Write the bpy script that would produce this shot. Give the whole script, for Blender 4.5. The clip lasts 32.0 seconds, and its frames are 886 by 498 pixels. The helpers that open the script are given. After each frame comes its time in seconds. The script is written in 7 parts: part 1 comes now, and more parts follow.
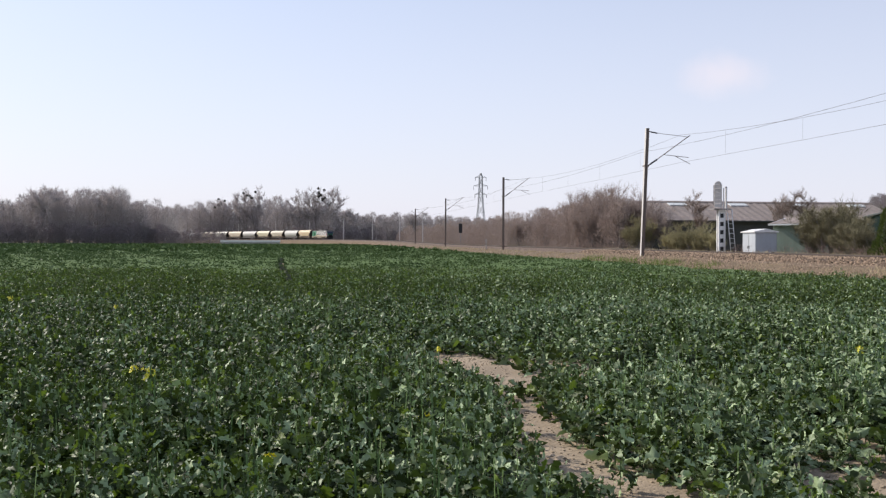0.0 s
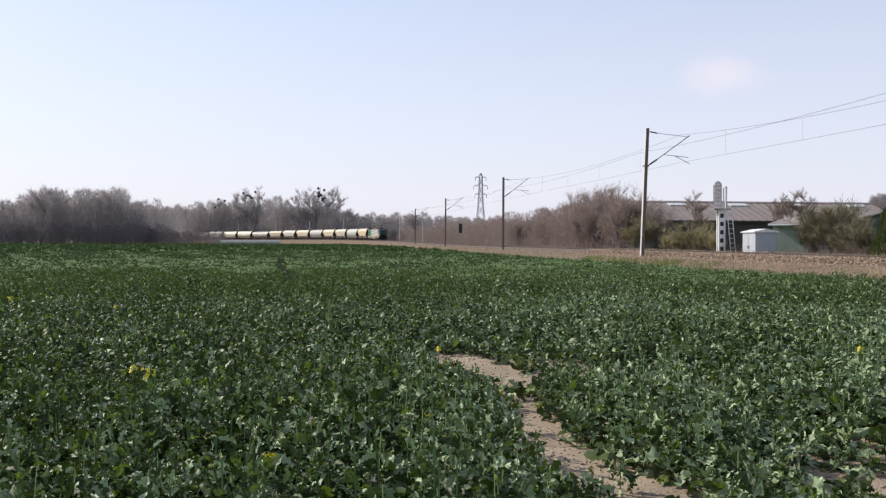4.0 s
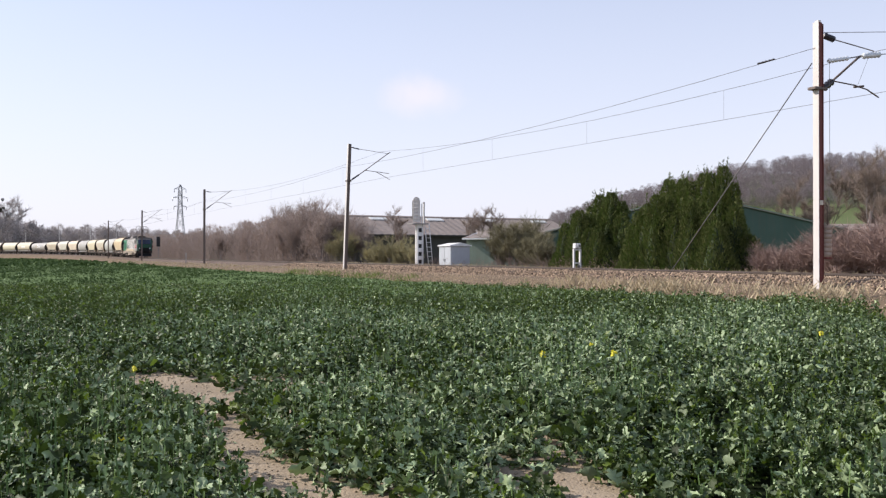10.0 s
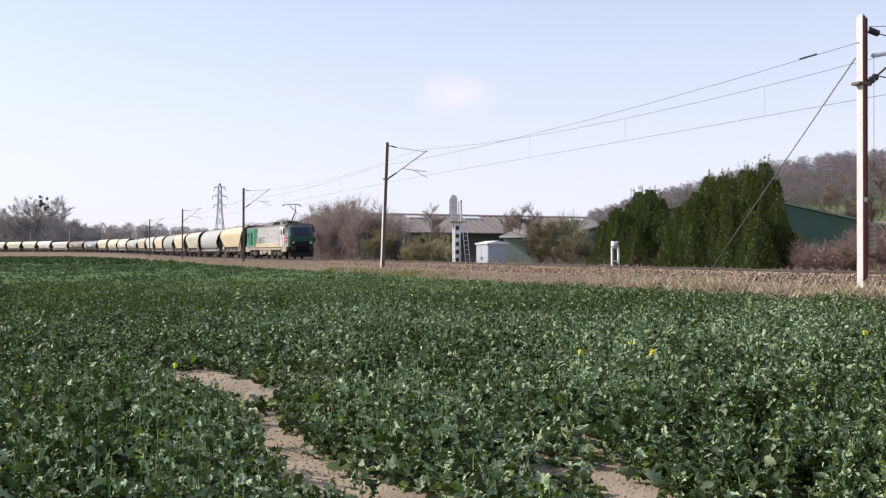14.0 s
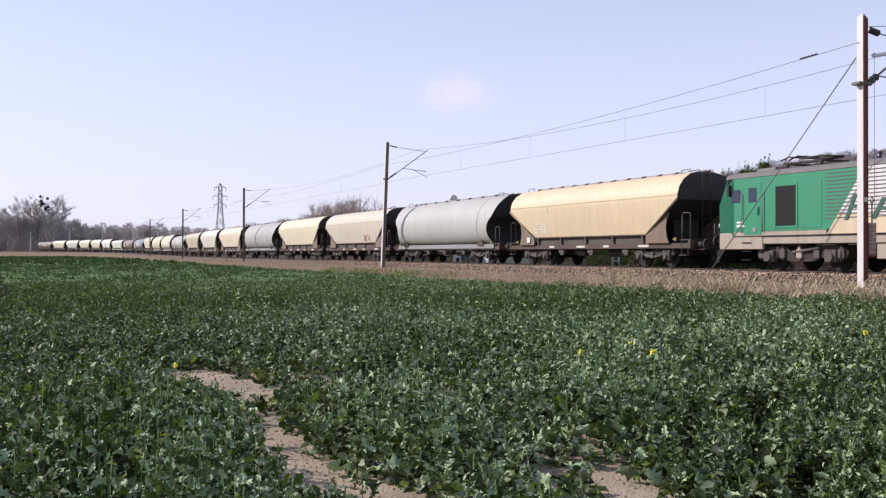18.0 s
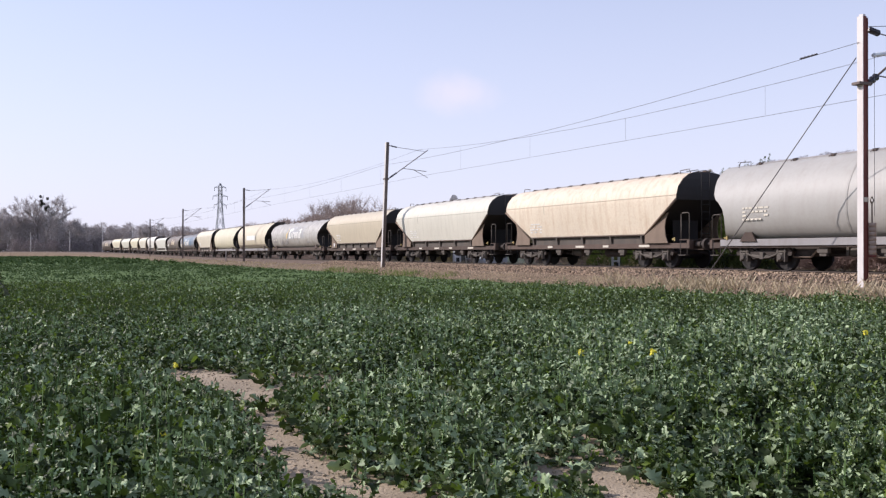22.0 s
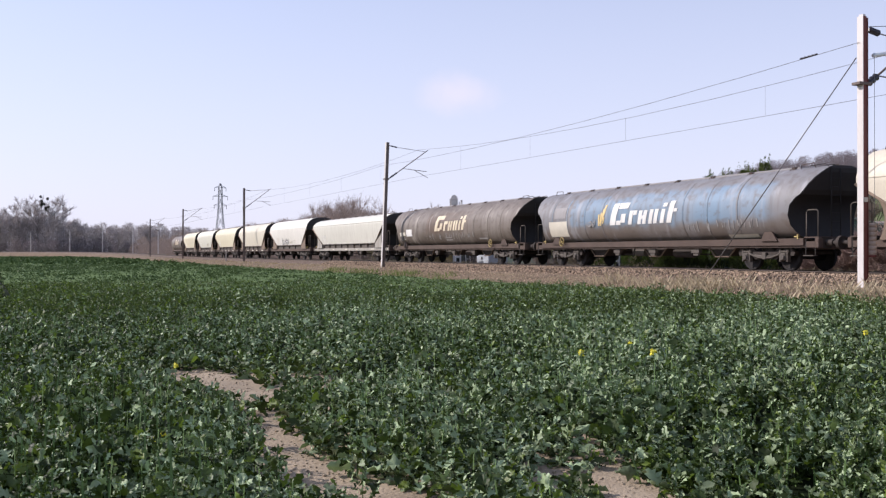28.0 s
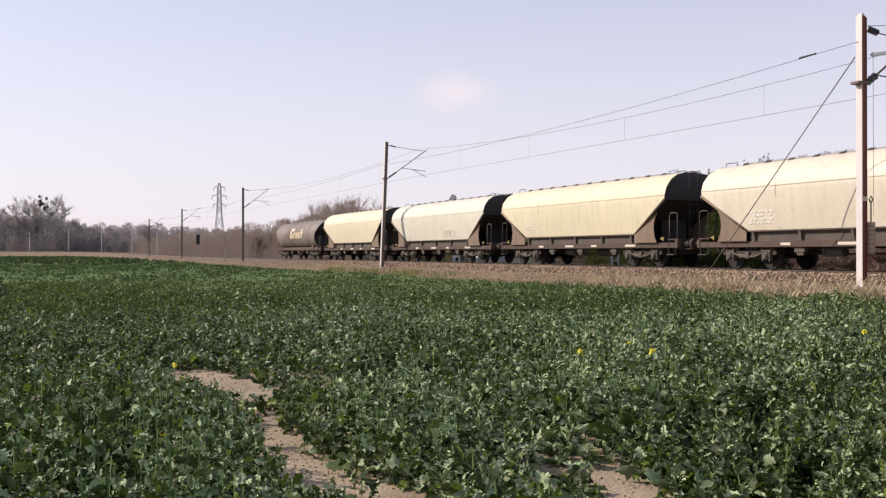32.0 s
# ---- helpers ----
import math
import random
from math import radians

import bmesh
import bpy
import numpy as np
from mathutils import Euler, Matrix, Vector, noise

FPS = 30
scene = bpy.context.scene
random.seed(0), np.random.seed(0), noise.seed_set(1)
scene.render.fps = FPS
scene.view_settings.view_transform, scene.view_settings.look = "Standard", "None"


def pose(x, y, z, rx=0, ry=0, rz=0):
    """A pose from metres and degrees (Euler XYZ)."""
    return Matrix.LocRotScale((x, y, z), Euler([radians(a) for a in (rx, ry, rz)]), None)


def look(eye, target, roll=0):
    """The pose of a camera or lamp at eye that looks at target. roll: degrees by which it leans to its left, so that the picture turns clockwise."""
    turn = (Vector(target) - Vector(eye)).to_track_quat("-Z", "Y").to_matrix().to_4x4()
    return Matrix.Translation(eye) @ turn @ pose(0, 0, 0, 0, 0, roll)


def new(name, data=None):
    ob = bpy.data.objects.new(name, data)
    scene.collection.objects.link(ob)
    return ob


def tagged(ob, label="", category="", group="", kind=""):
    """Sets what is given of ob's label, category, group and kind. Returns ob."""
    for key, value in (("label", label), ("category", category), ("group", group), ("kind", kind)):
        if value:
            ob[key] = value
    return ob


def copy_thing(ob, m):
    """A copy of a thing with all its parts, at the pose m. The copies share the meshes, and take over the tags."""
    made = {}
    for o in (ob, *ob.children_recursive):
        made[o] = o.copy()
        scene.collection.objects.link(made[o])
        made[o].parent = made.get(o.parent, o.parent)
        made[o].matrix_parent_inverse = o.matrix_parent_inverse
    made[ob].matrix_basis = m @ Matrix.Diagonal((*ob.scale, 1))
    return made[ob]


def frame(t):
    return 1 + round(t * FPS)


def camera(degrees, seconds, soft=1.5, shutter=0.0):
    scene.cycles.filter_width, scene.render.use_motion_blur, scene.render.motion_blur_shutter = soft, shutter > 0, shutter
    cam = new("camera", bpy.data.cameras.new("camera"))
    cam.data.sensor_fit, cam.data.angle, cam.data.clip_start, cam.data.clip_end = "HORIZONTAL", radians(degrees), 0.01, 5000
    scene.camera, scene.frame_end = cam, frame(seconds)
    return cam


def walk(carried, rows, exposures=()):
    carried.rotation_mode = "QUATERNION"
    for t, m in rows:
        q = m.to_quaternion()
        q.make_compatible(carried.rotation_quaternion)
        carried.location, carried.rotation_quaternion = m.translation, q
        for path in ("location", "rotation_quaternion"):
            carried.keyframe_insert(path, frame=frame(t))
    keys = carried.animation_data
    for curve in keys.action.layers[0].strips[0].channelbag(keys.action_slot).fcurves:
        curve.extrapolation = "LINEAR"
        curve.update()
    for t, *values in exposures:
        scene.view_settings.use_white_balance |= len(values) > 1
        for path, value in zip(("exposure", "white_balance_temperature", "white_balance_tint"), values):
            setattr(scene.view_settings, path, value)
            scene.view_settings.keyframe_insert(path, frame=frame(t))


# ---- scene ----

# ---- camera: a tripod in the field that pans once to the right ----
EYE_Z = 1.55
cam = camera(50.27, 32.0, soft=1.3)
PAN = [(0.0, 15.58, -0.49, -0.14), (3.0, 15.58, -0.49, -0.14), (6.5, 15.57, -0.49, -0.13), (7.0, 14.95, -0.46, -0.2),
       (7.5, 12.01, -0.68, -0.02), (8.0, 8.88, -0.96, 0.2), (8.5, 3.36, -0.71, 0.03), (9.0, 1.23, -0.37, 0.1),
       (9.5, -1.97, 0.45, 0.1), (10.0, -2.26, 0.36, -0.01), (10.5, -1.44, 0.29, -0.05), (11.0, -0.07, 0.24, 0.0),
       (11.5, -0.03, 0.24, 0.0), (14.0, 0.0, 0.24, 0.0), (20.0, 0.02, 0.23, -0.01), (26.0, 0.025, 0.24, 0.0),
       (31.5, 0.03, 0.24, 0.0), (32.0, -0.03, 0.21, 0.04)]
walk(cam, [(t, pose(0, 0, EYE_Z, 90 + p, r, y)) for t, y, p, r in PAN], exposures=[(0.0, 0.43, 6500, 13), (7.0, 0.43, 6500, 13), (10.0, 0.56, 6500, 14), (14.0, 0.56, 6450, 14), (17.0, 0.51, 6350, 16), (18.0, 0.44, 6200, 19), (28.5, 0.44, 6200, 19), (30.0, 0.45, 6500, 19), (32.0, 0.43, 7000, 19)])

# ---- sky and sun ----
SUN_TO = Vector((-0.90, 0.22, 0.62)).normalized()
world = bpy.data.worlds.new("sky")
scene.world = world
world.use_nodes = True
wn, wl = world.node_tree.nodes, world.node_tree.links
wn.clear()
w_out = wn.new("ShaderNodeOutputWorld")
w_bg = wn.new("ShaderNodeBackground")
w_sky = wn.new("ShaderNodeTexSky")
w_sky.sky_type = "NISHITA"
w_sky.sun_disc = False
w_sky.sun_elevation = math.asin(SUN_TO.z)
w_sky.sun_rotation = math.atan2(SUN_TO.x, SUN_TO.y)
w_sky.altitude, w_sky.air_density, w_sky.dust_density, w_sky.ozone_density = 100.0, 1.0, 0.7, 1.5
w_bg.inputs["Strength"].default_value = 0.12
# one small faint cloud
w_co = wn.new("ShaderNodeTexCoord")
w_dot = wn.new("ShaderNodeVectorMath")
w_dot.operation = "DISTANCE"
CLOUD = Vector((0.018, 1.0, 0.170)).normalized()
w_map = wn.new("ShaderNodeMapping")
w_map.inputs["Scale"].default_value = (1.0, 1.0, 1.9)
w_dot.inputs[1].default_value = (CLOUD.x, CLOUD.y, CLOUD.z * 1.9)
w_noise = wn.new("ShaderNodeTexNoise")
w_noise.inputs["Scale"].default_value = 30.0
w_noise.inputs["Detail"].default_value = 4.0
w_add = wn.new("ShaderNodeMath")
w_add.operation = "MULTIPLY_ADD"
w_add.inputs[1].default_value = 0.045
w_ramp = wn.new("ShaderNodeMapRange")
w_ramp.interpolation_type = "SMOOTHSTEP"
w_ramp.inputs["From Min"].default_value, w_ramp.inputs["From Max"].default_value = 0.075, 0.025
w_ramp.inputs["To Min"].default_value, w_ramp.inputs["To Max"].default_value = 0.0, 0.4
w_mix = wn.new("ShaderNodeMix")
w_mix.data_type = "RGBA"
w_mix.inputs[7].default_value = (6.4, 5.7, 5.8, 1)
wl.new(w_co.outputs["Generated"], w_map.inputs["Vector"])
wl.new(w_map.outputs[0], w_dot.inputs[0])
wl.new(w_co.outputs["Generated"], w_noise.inputs["Vector"])
wl.new(w_noise.outputs["Fac"], w_add.inputs[0])
wl.new(w_dot.outputs["Value"], w_add.inputs[2])
wl.new(w_add.outputs[0], w_ramp.inputs["Value"])
wl.new(w_ramp.outputs[0], w_mix.inputs[0])
# spring haze: the blue pales towards the horizon and towards the sun
w_sep = wn.new("ShaderNodeSeparateXYZ")
w_el = wn.new("ShaderNodeMapRange")
w_el.inputs["From Min"].default_value, w_el.inputs["From Max"].default_value = 0.0, 0.42
w_el.inputs["To Min"].default_value, w_el.inputs["To Max"].default_value = 0.9, 0.28
w_haze = wn.new("ShaderNodeMix")
w_haze.data_type = "RGBA"
w_haze.inputs[7].default_value = (4.95, 5.05, 5.8, 1)
wl.new(w_co.outputs["Generated"], w_sep.inputs[0])
wl.new(w_sep.outputs["Z"], w_el.inputs["Value"])
wl.new(w_el.outputs[0], w_haze.inputs[0])
wl.new(w_sky.outputs[0], w_haze.inputs[6])
wl.new(w_haze.outputs[2], w_mix.inputs[6])
wl.new(w_mix.outputs[2], w_bg.inputs["Color"])
wl.new(w_bg.outputs[0], w_out.inputs[0])
sun_data = bpy.data.lights.new("sun", "SUN")
sun_data.energy, sun_data.angle, sun_data.color = 3.5, radians(0.6), (1.0, 0.94, 0.84)
sun = new("sun", sun_data)
sun.matrix_world = look(SUN_TO * 300, (0, 0, 0))

# ---- materials ----
def mat(name, color, rough=0.7, metal=0.0, vary=0.15, scale=4.0, fine=60.0, bump=0.15, streak=0.0, dirt=(0.12, 0.09, 0.06),
        island=0.0, rand=0.0, spec=0.5, own=False, fleck=0.0, translucent=None):
    """A procedural surface: colour varied at two scales, fine relief, and dirt in runs or flecks."""
    m = bpy.data.materials.new(name)
    m.use_nodes = True
    n, l = m.node_tree.nodes, m.node_tree.links
    b = n["Principled BSDF"]
    b.inputs["Metallic"].default_value = metal
    b.inputs["Specular IOR Level"].default_value = spec
    co = n.new("ShaderNodeTexCoord")
    big, small = n.new("ShaderNodeTexNoise"), n.new("ShaderNodeTexNoise")
    for tex, s, d in ((big, scale, 5.0), (small, fine, 3.0)):
        tex.inputs["Scale"].default_value, tex.inputs["Detail"].default_value = s, d
        l.new(co.outputs["Object"], tex.inputs["Vector"])

    def math_node(op, a, c, extra=None):
        x = n.new("ShaderNodeMath")
        x.operation = op
        for i, v in enumerate((a, c) if extra is None else (a, c, extra)):
            if isinstance(v, (int, float)):
                x.inputs[i].default_value = v
            else:
                l.new(v, x.inputs[i])
        return x.outputs[0]
    f = math_node("MULTIPLY_ADD", big.outputs["Fac"], vary * 2.4, 1 - vary * 1.2)
    f = math_node("MULTIPLY", f, math_node("MULTIPLY_ADD", small.outputs["Fac"], vary, 1 - vary / 2))
    if island:
        geo = n.new("ShaderNodeNewGeometry")
        f = math_node("MULTIPLY", f, math_node("MULTIPLY_ADD", geo.outputs["Random Per Island"], island * 2, 1 - island))
    if rand or own:
        info = n.new("ShaderNodeObjectInfo")
        if rand:
            f = math_node("MULTIPLY", f, math_node("MULTIPLY_ADD", info.outputs["Random"], rand * 2, 1 - rand))
    mul = n.new("ShaderNodeVectorMath")
    mul.operation = "SCALE"
    l.new(f, mul.inputs["Scale"])
    if own:
        l.new(info.outputs["Color"], mul.inputs[0])
    else:
        mul.inputs[0].default_value = color
    last = mul.outputs[0]
    for kind, amount in (("streak", streak), ("fleck", fleck)):
        if not amount:
            continue
        tex, mp, ramp, mix = n.new("ShaderNodeTexNoise"), n.new("ShaderNodeMapping"), n.new("ShaderNodeMapRange"), n.new("ShaderNodeMix")
        mp.inputs["Scale"].default_value = (2.2, 2.2, 0.22) if kind == "streak" else (7, 7, 7)
        tex.inputs["Detail"].default_value = 7.0
        tex.inputs["Scale"].default_value = 1.6
        ramp.inputs["From Min"].default_value, ramp.inputs["From Max"].default_value = 0.47, 0.72
        ramp.inputs["To Max"].default_value = amount
        mix.data_type = "RGBA"
        l.new(co.outputs["Object"], mp.inputs["Vector"])
        l.new(mp.outputs[0], tex.inputs["Vector"])
        l.new(tex.outputs["Fac"], ramp.inputs["Value"])
        l.new(ramp.outputs[0], mix.inputs[0])
        l.new(last, mix.inputs[6])
        mix.inputs[7].default_value = (*dirt, 1)
        last = mix.outputs[2]
    l.new(last, b.inputs["Base Color"])
    l.new(math_node("MULTIPLY_ADD", small.outputs["Fac"], 0.2, rough - 0.1), b.inputs["Roughness"])
    if bump:
        bp = n.new("ShaderNodeBump")
        bp.inputs["Strength"].default_value, bp.inputs["Distance"].default_value = bump, 0.02
        l.new(small.outputs["Fac"], bp.inputs["Height"])
        l.new(bp.outputs[0], b.inputs["Normal"])
    if translucent:
        t, mx = n.new("ShaderNodeBsdfTranslucent"), n.new("ShaderNodeMixShader")
        t.inputs["Color"].default_value = (*translucent, 1)
        mx.inputs[0].default_value = 0.3
        l.new(b.outputs[0], mx.inputs[1])
        l.new(t.outputs[0], mx.inputs[2])
        l.new(mx.outputs[0], n["Material Output"].inputs[0])
    return m


M = {
    "soil": mat("dry pale soil", (0.33, 0.262, 0.186), 0.95, vary=0.35, scale=1.5, fine=35, bump=0.8, spec=0.2),
    "meadow": mat("rough meadow", (0.115, 0.145, 0.06), 0.95, vary=0.3, scale=0.05, fine=2, bump=0.3, spec=0.2),
    "leaf": mat("rapeseed leaf", (0.046, 0.074, 0.018), 0.55, vary=0.2, scale=2.0, fine=40, bump=0.1, island=0.5, translucent=(0.03, 0.05, 0.008), spec=0.3),
    "leaf_pale": mat("glaucous rapeseed leaf", (0.335, 0.425, 0.235), 0.5, vary=0.2, scale=2.0, fine=40, bump=0.1, island=0.55, translucent=(0.06, 0.10, 0.03), spec=0.35),
    "leaf_lime": mat("young yellow green rapeseed leaf", (0.135, 0.19, 0.032), 0.5, vary=0.2, scale=2.0, fine=40, bump=0.1, island=0.3, translucent=(0.12, 0.19, 0.02), spec=0.35),
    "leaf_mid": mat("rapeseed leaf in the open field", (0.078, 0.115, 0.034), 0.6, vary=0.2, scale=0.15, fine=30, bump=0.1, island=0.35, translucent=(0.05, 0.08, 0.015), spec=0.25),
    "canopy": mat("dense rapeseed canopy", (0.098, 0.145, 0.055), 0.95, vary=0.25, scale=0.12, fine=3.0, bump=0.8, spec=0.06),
    "under": mat("painted crop shade", (0.014, 0.02, 0.009), 0.95, vary=0.4, scale=3, fine=30, bump=0.6, spec=0.03),
    "stem": mat("green stalk", (0.12, 0.2, 0.06), 0.6, vary=0.15, scale=5, bump=0.0),
    "petal": mat("yellow petals", (0.75, 0.68, 0.03), 0.6, vary=0.12, scale=20, bump=0.0),
    "ballast": mat("grey brown crushed stone", (0.12, 0.085, 0.065), 0.95, vary=0.4, scale=1.2, fine=14, bump=1.0, spec=0.2, fleck=0.35, dirt=(0.42, 0.36, 0.3)),
    "stone": mat("ballast stone", (0.30, 0.22, 0.155), 0.9, vary=0.3, scale=6, fine=40, bump=0.4, island=0.9, spec=0.2),
    "verge": mat("dry verge", (0.17, 0.125, 0.085), 0.95, vary=0.4, scale=0.7, fine=9, bump=0.8, spec=0.15),
    "straw": mat("dry grass blades", (0.50, 0.42, 0.29), 0.9, vary=0.2, scale=1, fine=10, bump=0.0, island=0.3, spec=0.15, translucent=(0.3, 0.23, 0.12)),
    "grass": mat("green grass blades", (0.15, 0.205, 0.05), 0.8, vary=0.2, scale=1, fine=10, bump=0.0, island=0.3, spec=0.2, translucent=(0.12, 0.22, 0.03)),
    "rail": mat("worn rail steel", (0.06, 0.042, 0.032), 0.75, vary=0.25, scale=2, fine=30),
    "sleeper": mat("concrete sleeper", (0.33, 0.30, 0.26), 0.9, vary=0.2, scale=3, fine=30, bump=0.4),
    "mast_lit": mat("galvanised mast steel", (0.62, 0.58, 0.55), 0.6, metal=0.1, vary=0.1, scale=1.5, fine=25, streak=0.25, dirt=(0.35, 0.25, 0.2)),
    "mast_red": mat("rust red primer", (0.16, 0.045, 0.035), 0.7, vary=0.2, scale=2, fine=25),
    "mast_dark": mat("weathered mast steel", (0.15, 0.115, 0.10), 0.7, metal=0.2, vary=0.25, scale=1.2, fine=25),
    "wire": mat("bronze wire", (0.16, 0.15, 0.15), 0.6, metal=0.4, vary=0.1, bump=0.0),
    "insulator": mat("dark glass insulator", (0.03, 0.025, 0.03), 0.25, vary=0.1),
    "pale_ins": mat("pale glass discs", (0.72, 0.76, 0.78), 0.2, vary=0.08),
    "concrete": mat("weathered concrete", (0.42, 0.38, 0.35), 0.9, vary=0.2, scale=2, fine=25, bump=0.4),
    "white": mat("white painted steel", (0.78, 0.77, 0.75), 0.5, vary=0.08, scale=2, fine=20, streak=0.2),
    "grey_cab": mat("grey painted cabinet", (0.42, 0.45, 0.48), 0.5, vary=0.08, scale=2, fine=20, streak=0.15),
    "black": mat("black enamel", (0.012, 0.012, 0.014), 0.5, vary=0.1),
    "roof": mat("fibre cement roof", (0.28, 0.235, 0.21), 0.95, vary=0.25, scale=0.6, fine=6, bump=0.4, streak=0.4, dirt=(0.1, 0.09, 0.07), spec=0.2),
    "roof_dark": mat("dark weathered wall", (0.08, 0.075, 0.065), 0.9, vary=0.25, scale=0.8, fine=8),
    "rooflight": mat("pale roof light sheet", (0.65, 0.66, 0.64), 0.5, vary=0.1),
    "green_wall": mat("green sheet cladding", (0.045, 0.09, 0.07), 0.55, vary=0.15, scale=0.8, fine=8, streak=0.2),
    "green_pale": mat("pale green cladding", (0.19, 0.235, 0.19), 0.6, vary=0.15, scale=0.8, fine=8, streak=0.3),
    # Bark and distant twigs paled and greyed: haze is put into their colour.
    "bark_far": mat("haze-paled grey brown bark", (0.25, 0.22, 0.21), 0.95, vary=0.25, scale=0.5, fine=8, bump=0.3, rand=0.2, spec=0.1),
    "twig_far": mat("haze-paled grey brown twigs", (0.37, 0.34, 0.335), 0.95, vary=0.15, scale=0.05, fine=6, bump=0.0, rand=0.1, spec=0.1, translucent=(0.50, 0.45, 0.44)),
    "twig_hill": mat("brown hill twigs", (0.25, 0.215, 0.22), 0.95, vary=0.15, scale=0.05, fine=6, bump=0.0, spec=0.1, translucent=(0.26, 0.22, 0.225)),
    "twig_road": mat("brown roadside twigs", (0.27, 0.21, 0.175), 0.95, vary=0.2, scale=0.4, fine=6, bump=0.0, rand=0.2, spec=0.1),
    "weight": mat("weathered tan weights", (0.36, 0.28, 0.22), 0.9, vary=0.2, scale=4, fine=30),
    "twig_red": mat("reddish brown twigs", (0.34, 0.275, 0.24), 0.95, vary=0.25, scale=0.6, fine=6, bump=0.0, rand=0.2, spec=0.1, translucent=(0.3, 0.24, 0.21)),
    "twig_drab": mat("drab olive twigs", (0.215, 0.195, 0.12), 0.9, vary=0.25, scale=0.6, fine=6, bump=0.0, rand=0.2, spec=0.1, island=0.2),
    "twig_olive": mat("budding willow twigs", (0.34, 0.305, 0.17), 0.9, vary=0.25, scale=0.6, fine=6, bump=0.0, rand=0.2, spec=0.1, island=0.2),
    "twig_crim": mat("crimson brown twigs", (0.33, 0.235, 0.20), 0.9, vary=0.25, scale=0.8, fine=6, bump=0.0, rand=0.2, spec=0.1),
    "thuja": mat("thuja scale leaves", (0.118, 0.13, 0.04), 0.75, vary=0.3, scale=0.8, fine=8, bump=0.0, island=0.4, spec=0.25, translucent=(0.05, 0.1, 0.015)),
    "thuja_core": mat("dark core of the thujas", (0.03, 0.045, 0.015), 0.8, vary=0.3, scale=0.8, fine=8, bump=0.0, island=0.4, spec=0.3),
    "mistletoe": mat("mistletoe leaves", (0.05, 0.05, 0.035), 0.7, vary=0.2, bump=0.0, island=0.3),
    "pylon": mat("galvanised lattice steel", (0.36, 0.36, 0.38), 0.6, metal=0.2, vary=0.1, bump=0.0),
    # train
    "paint": mat("hopper paint", (1, 1, 1), 0.55, vary=0.1, scale=0.35, fine=7, bump=0.05, fleck=0.1, streak=0.17, dirt=(0.20, 0.15, 0.10), own=True),
    "paint_rust": mat("rust stained hopper paint", (1, 1, 1), 0.6, vary=0.14, scale=0.35, fine=7, bump=0.05, fleck=0.25, streak=0.42, dirt=(0.42, 0.25, 0.13), own=True),
    "paint_dirty": mat("grimy tank paint", (1, 1, 1), 0.6, vary=0.2, scale=0.35, fine=7, bump=0.05, streak=0.45, dirt=(0.12, 0.085, 0.06), own=True),
    # Ends are grimy steel; the shade between wagons is put into the colour.
    "end_dark": mat("grimy end steel darkened for shade", (0.02, 0.017, 0.016), 0.8, vary=0.3, scale=1.2, fine=15, bump=0.1),
    "end_cap": mat("grimy end plate darkened for shade", (0.034, 0.03, 0.028), 0.8, vary=0.25, scale=1.2, fine=15, bump=0.1),
    "gusset": mat("dusty tan gusset plate", (0.2, 0.145, 0.105), 0.85, vary=0.25, scale=1.5, fine=15, streak=0.3),
    "nose_green": mat("streaked green nose darkened for shade", (0.018, 0.085, 0.055), 0.5, vary=0.15, scale=1, spec=0.3, streak=0.4, dirt=(0.03, 0.035, 0.03)),
    "skirt": mat("dusty grey brown skirt plate", (0.085, 0.07, 0.058), 0.85, vary=0.25, scale=1.5, fine=15, bump=0.1, streak=0.3, dirt=(0.16, 0.12, 0.09)),
    "pale_frame": mat("dusty pale grey steel", (0.34, 0.315, 0.27), 0.8, vary=0.2, scale=1.2, fine=15, bump=0.1, streak=0.35, dirt=(0.16, 0.12, 0.085)),
    "frame": mat("dusty brown underframe", (0.082, 0.055, 0.042), 0.85, vary=0.3, scale=1.5, fine=20, bump=0.2, rand=0.15),
    "bogie": mat("dusty bogie iron", (0.04, 0.03, 0.024), 0.85, vary=0.35, scale=2.5, fine=20, bump=0.3),
    "axlebox": mat("dusty grey axle box", (0.095, 0.08, 0.066), 0.85, vary=0.2, scale=3, fine=20),
    "wheel": mat("dark wheel steel", (0.014, 0.011, 0.01), 0.85, metal=0.0, vary=0.25, scale=4, fine=20),
    "yellow": mat("dusty yellow paint", (0.40, 0.30, 0.11), 0.7, vary=0.3, scale=6),
    "mark_white": mat("white marking", (0.75, 0.73, 0.69), 0.6, vary=0.12, scale=3, streak=0.2),
    "mark_gold": mat("pale ochre marking", (0.66, 0.49, 0.22), 0.6, vary=0.15, scale=3),
    "mark_cream": mat("weathered cream marking", (0.66, 0.56, 0.40), 0.6, vary=0.2, scale=2, streak=0.4, dirt=(0.3, 0.22, 0.15)),
    "mark_faded": mat("faded pale marking", (0.60, 0.55, 0.45), 0.6, vary=0.15, scale=3),
    "mark_faint": mat("nearly washed off spray paint", (0.30, 0.28, 0.265), 0.7, vary=0.2, scale=3),
    "mark_dark": mat("dark spray paint", (0.05, 0.045, 0.045), 0.6, vary=0.2, scale=3),
    "mark_red": mat("faded red spray paint", (0.35, 0.09, 0.08), 0.6, vary=0.2, scale=3),
    "loco_green": mat("green locomotive paint", (0.03, 0.24, 0.12), 0.4, vary=0.08, scale=0.8, fine=12, bump=0.03, streak=0.15, dirt=(0.1, 0.12, 0.09)),
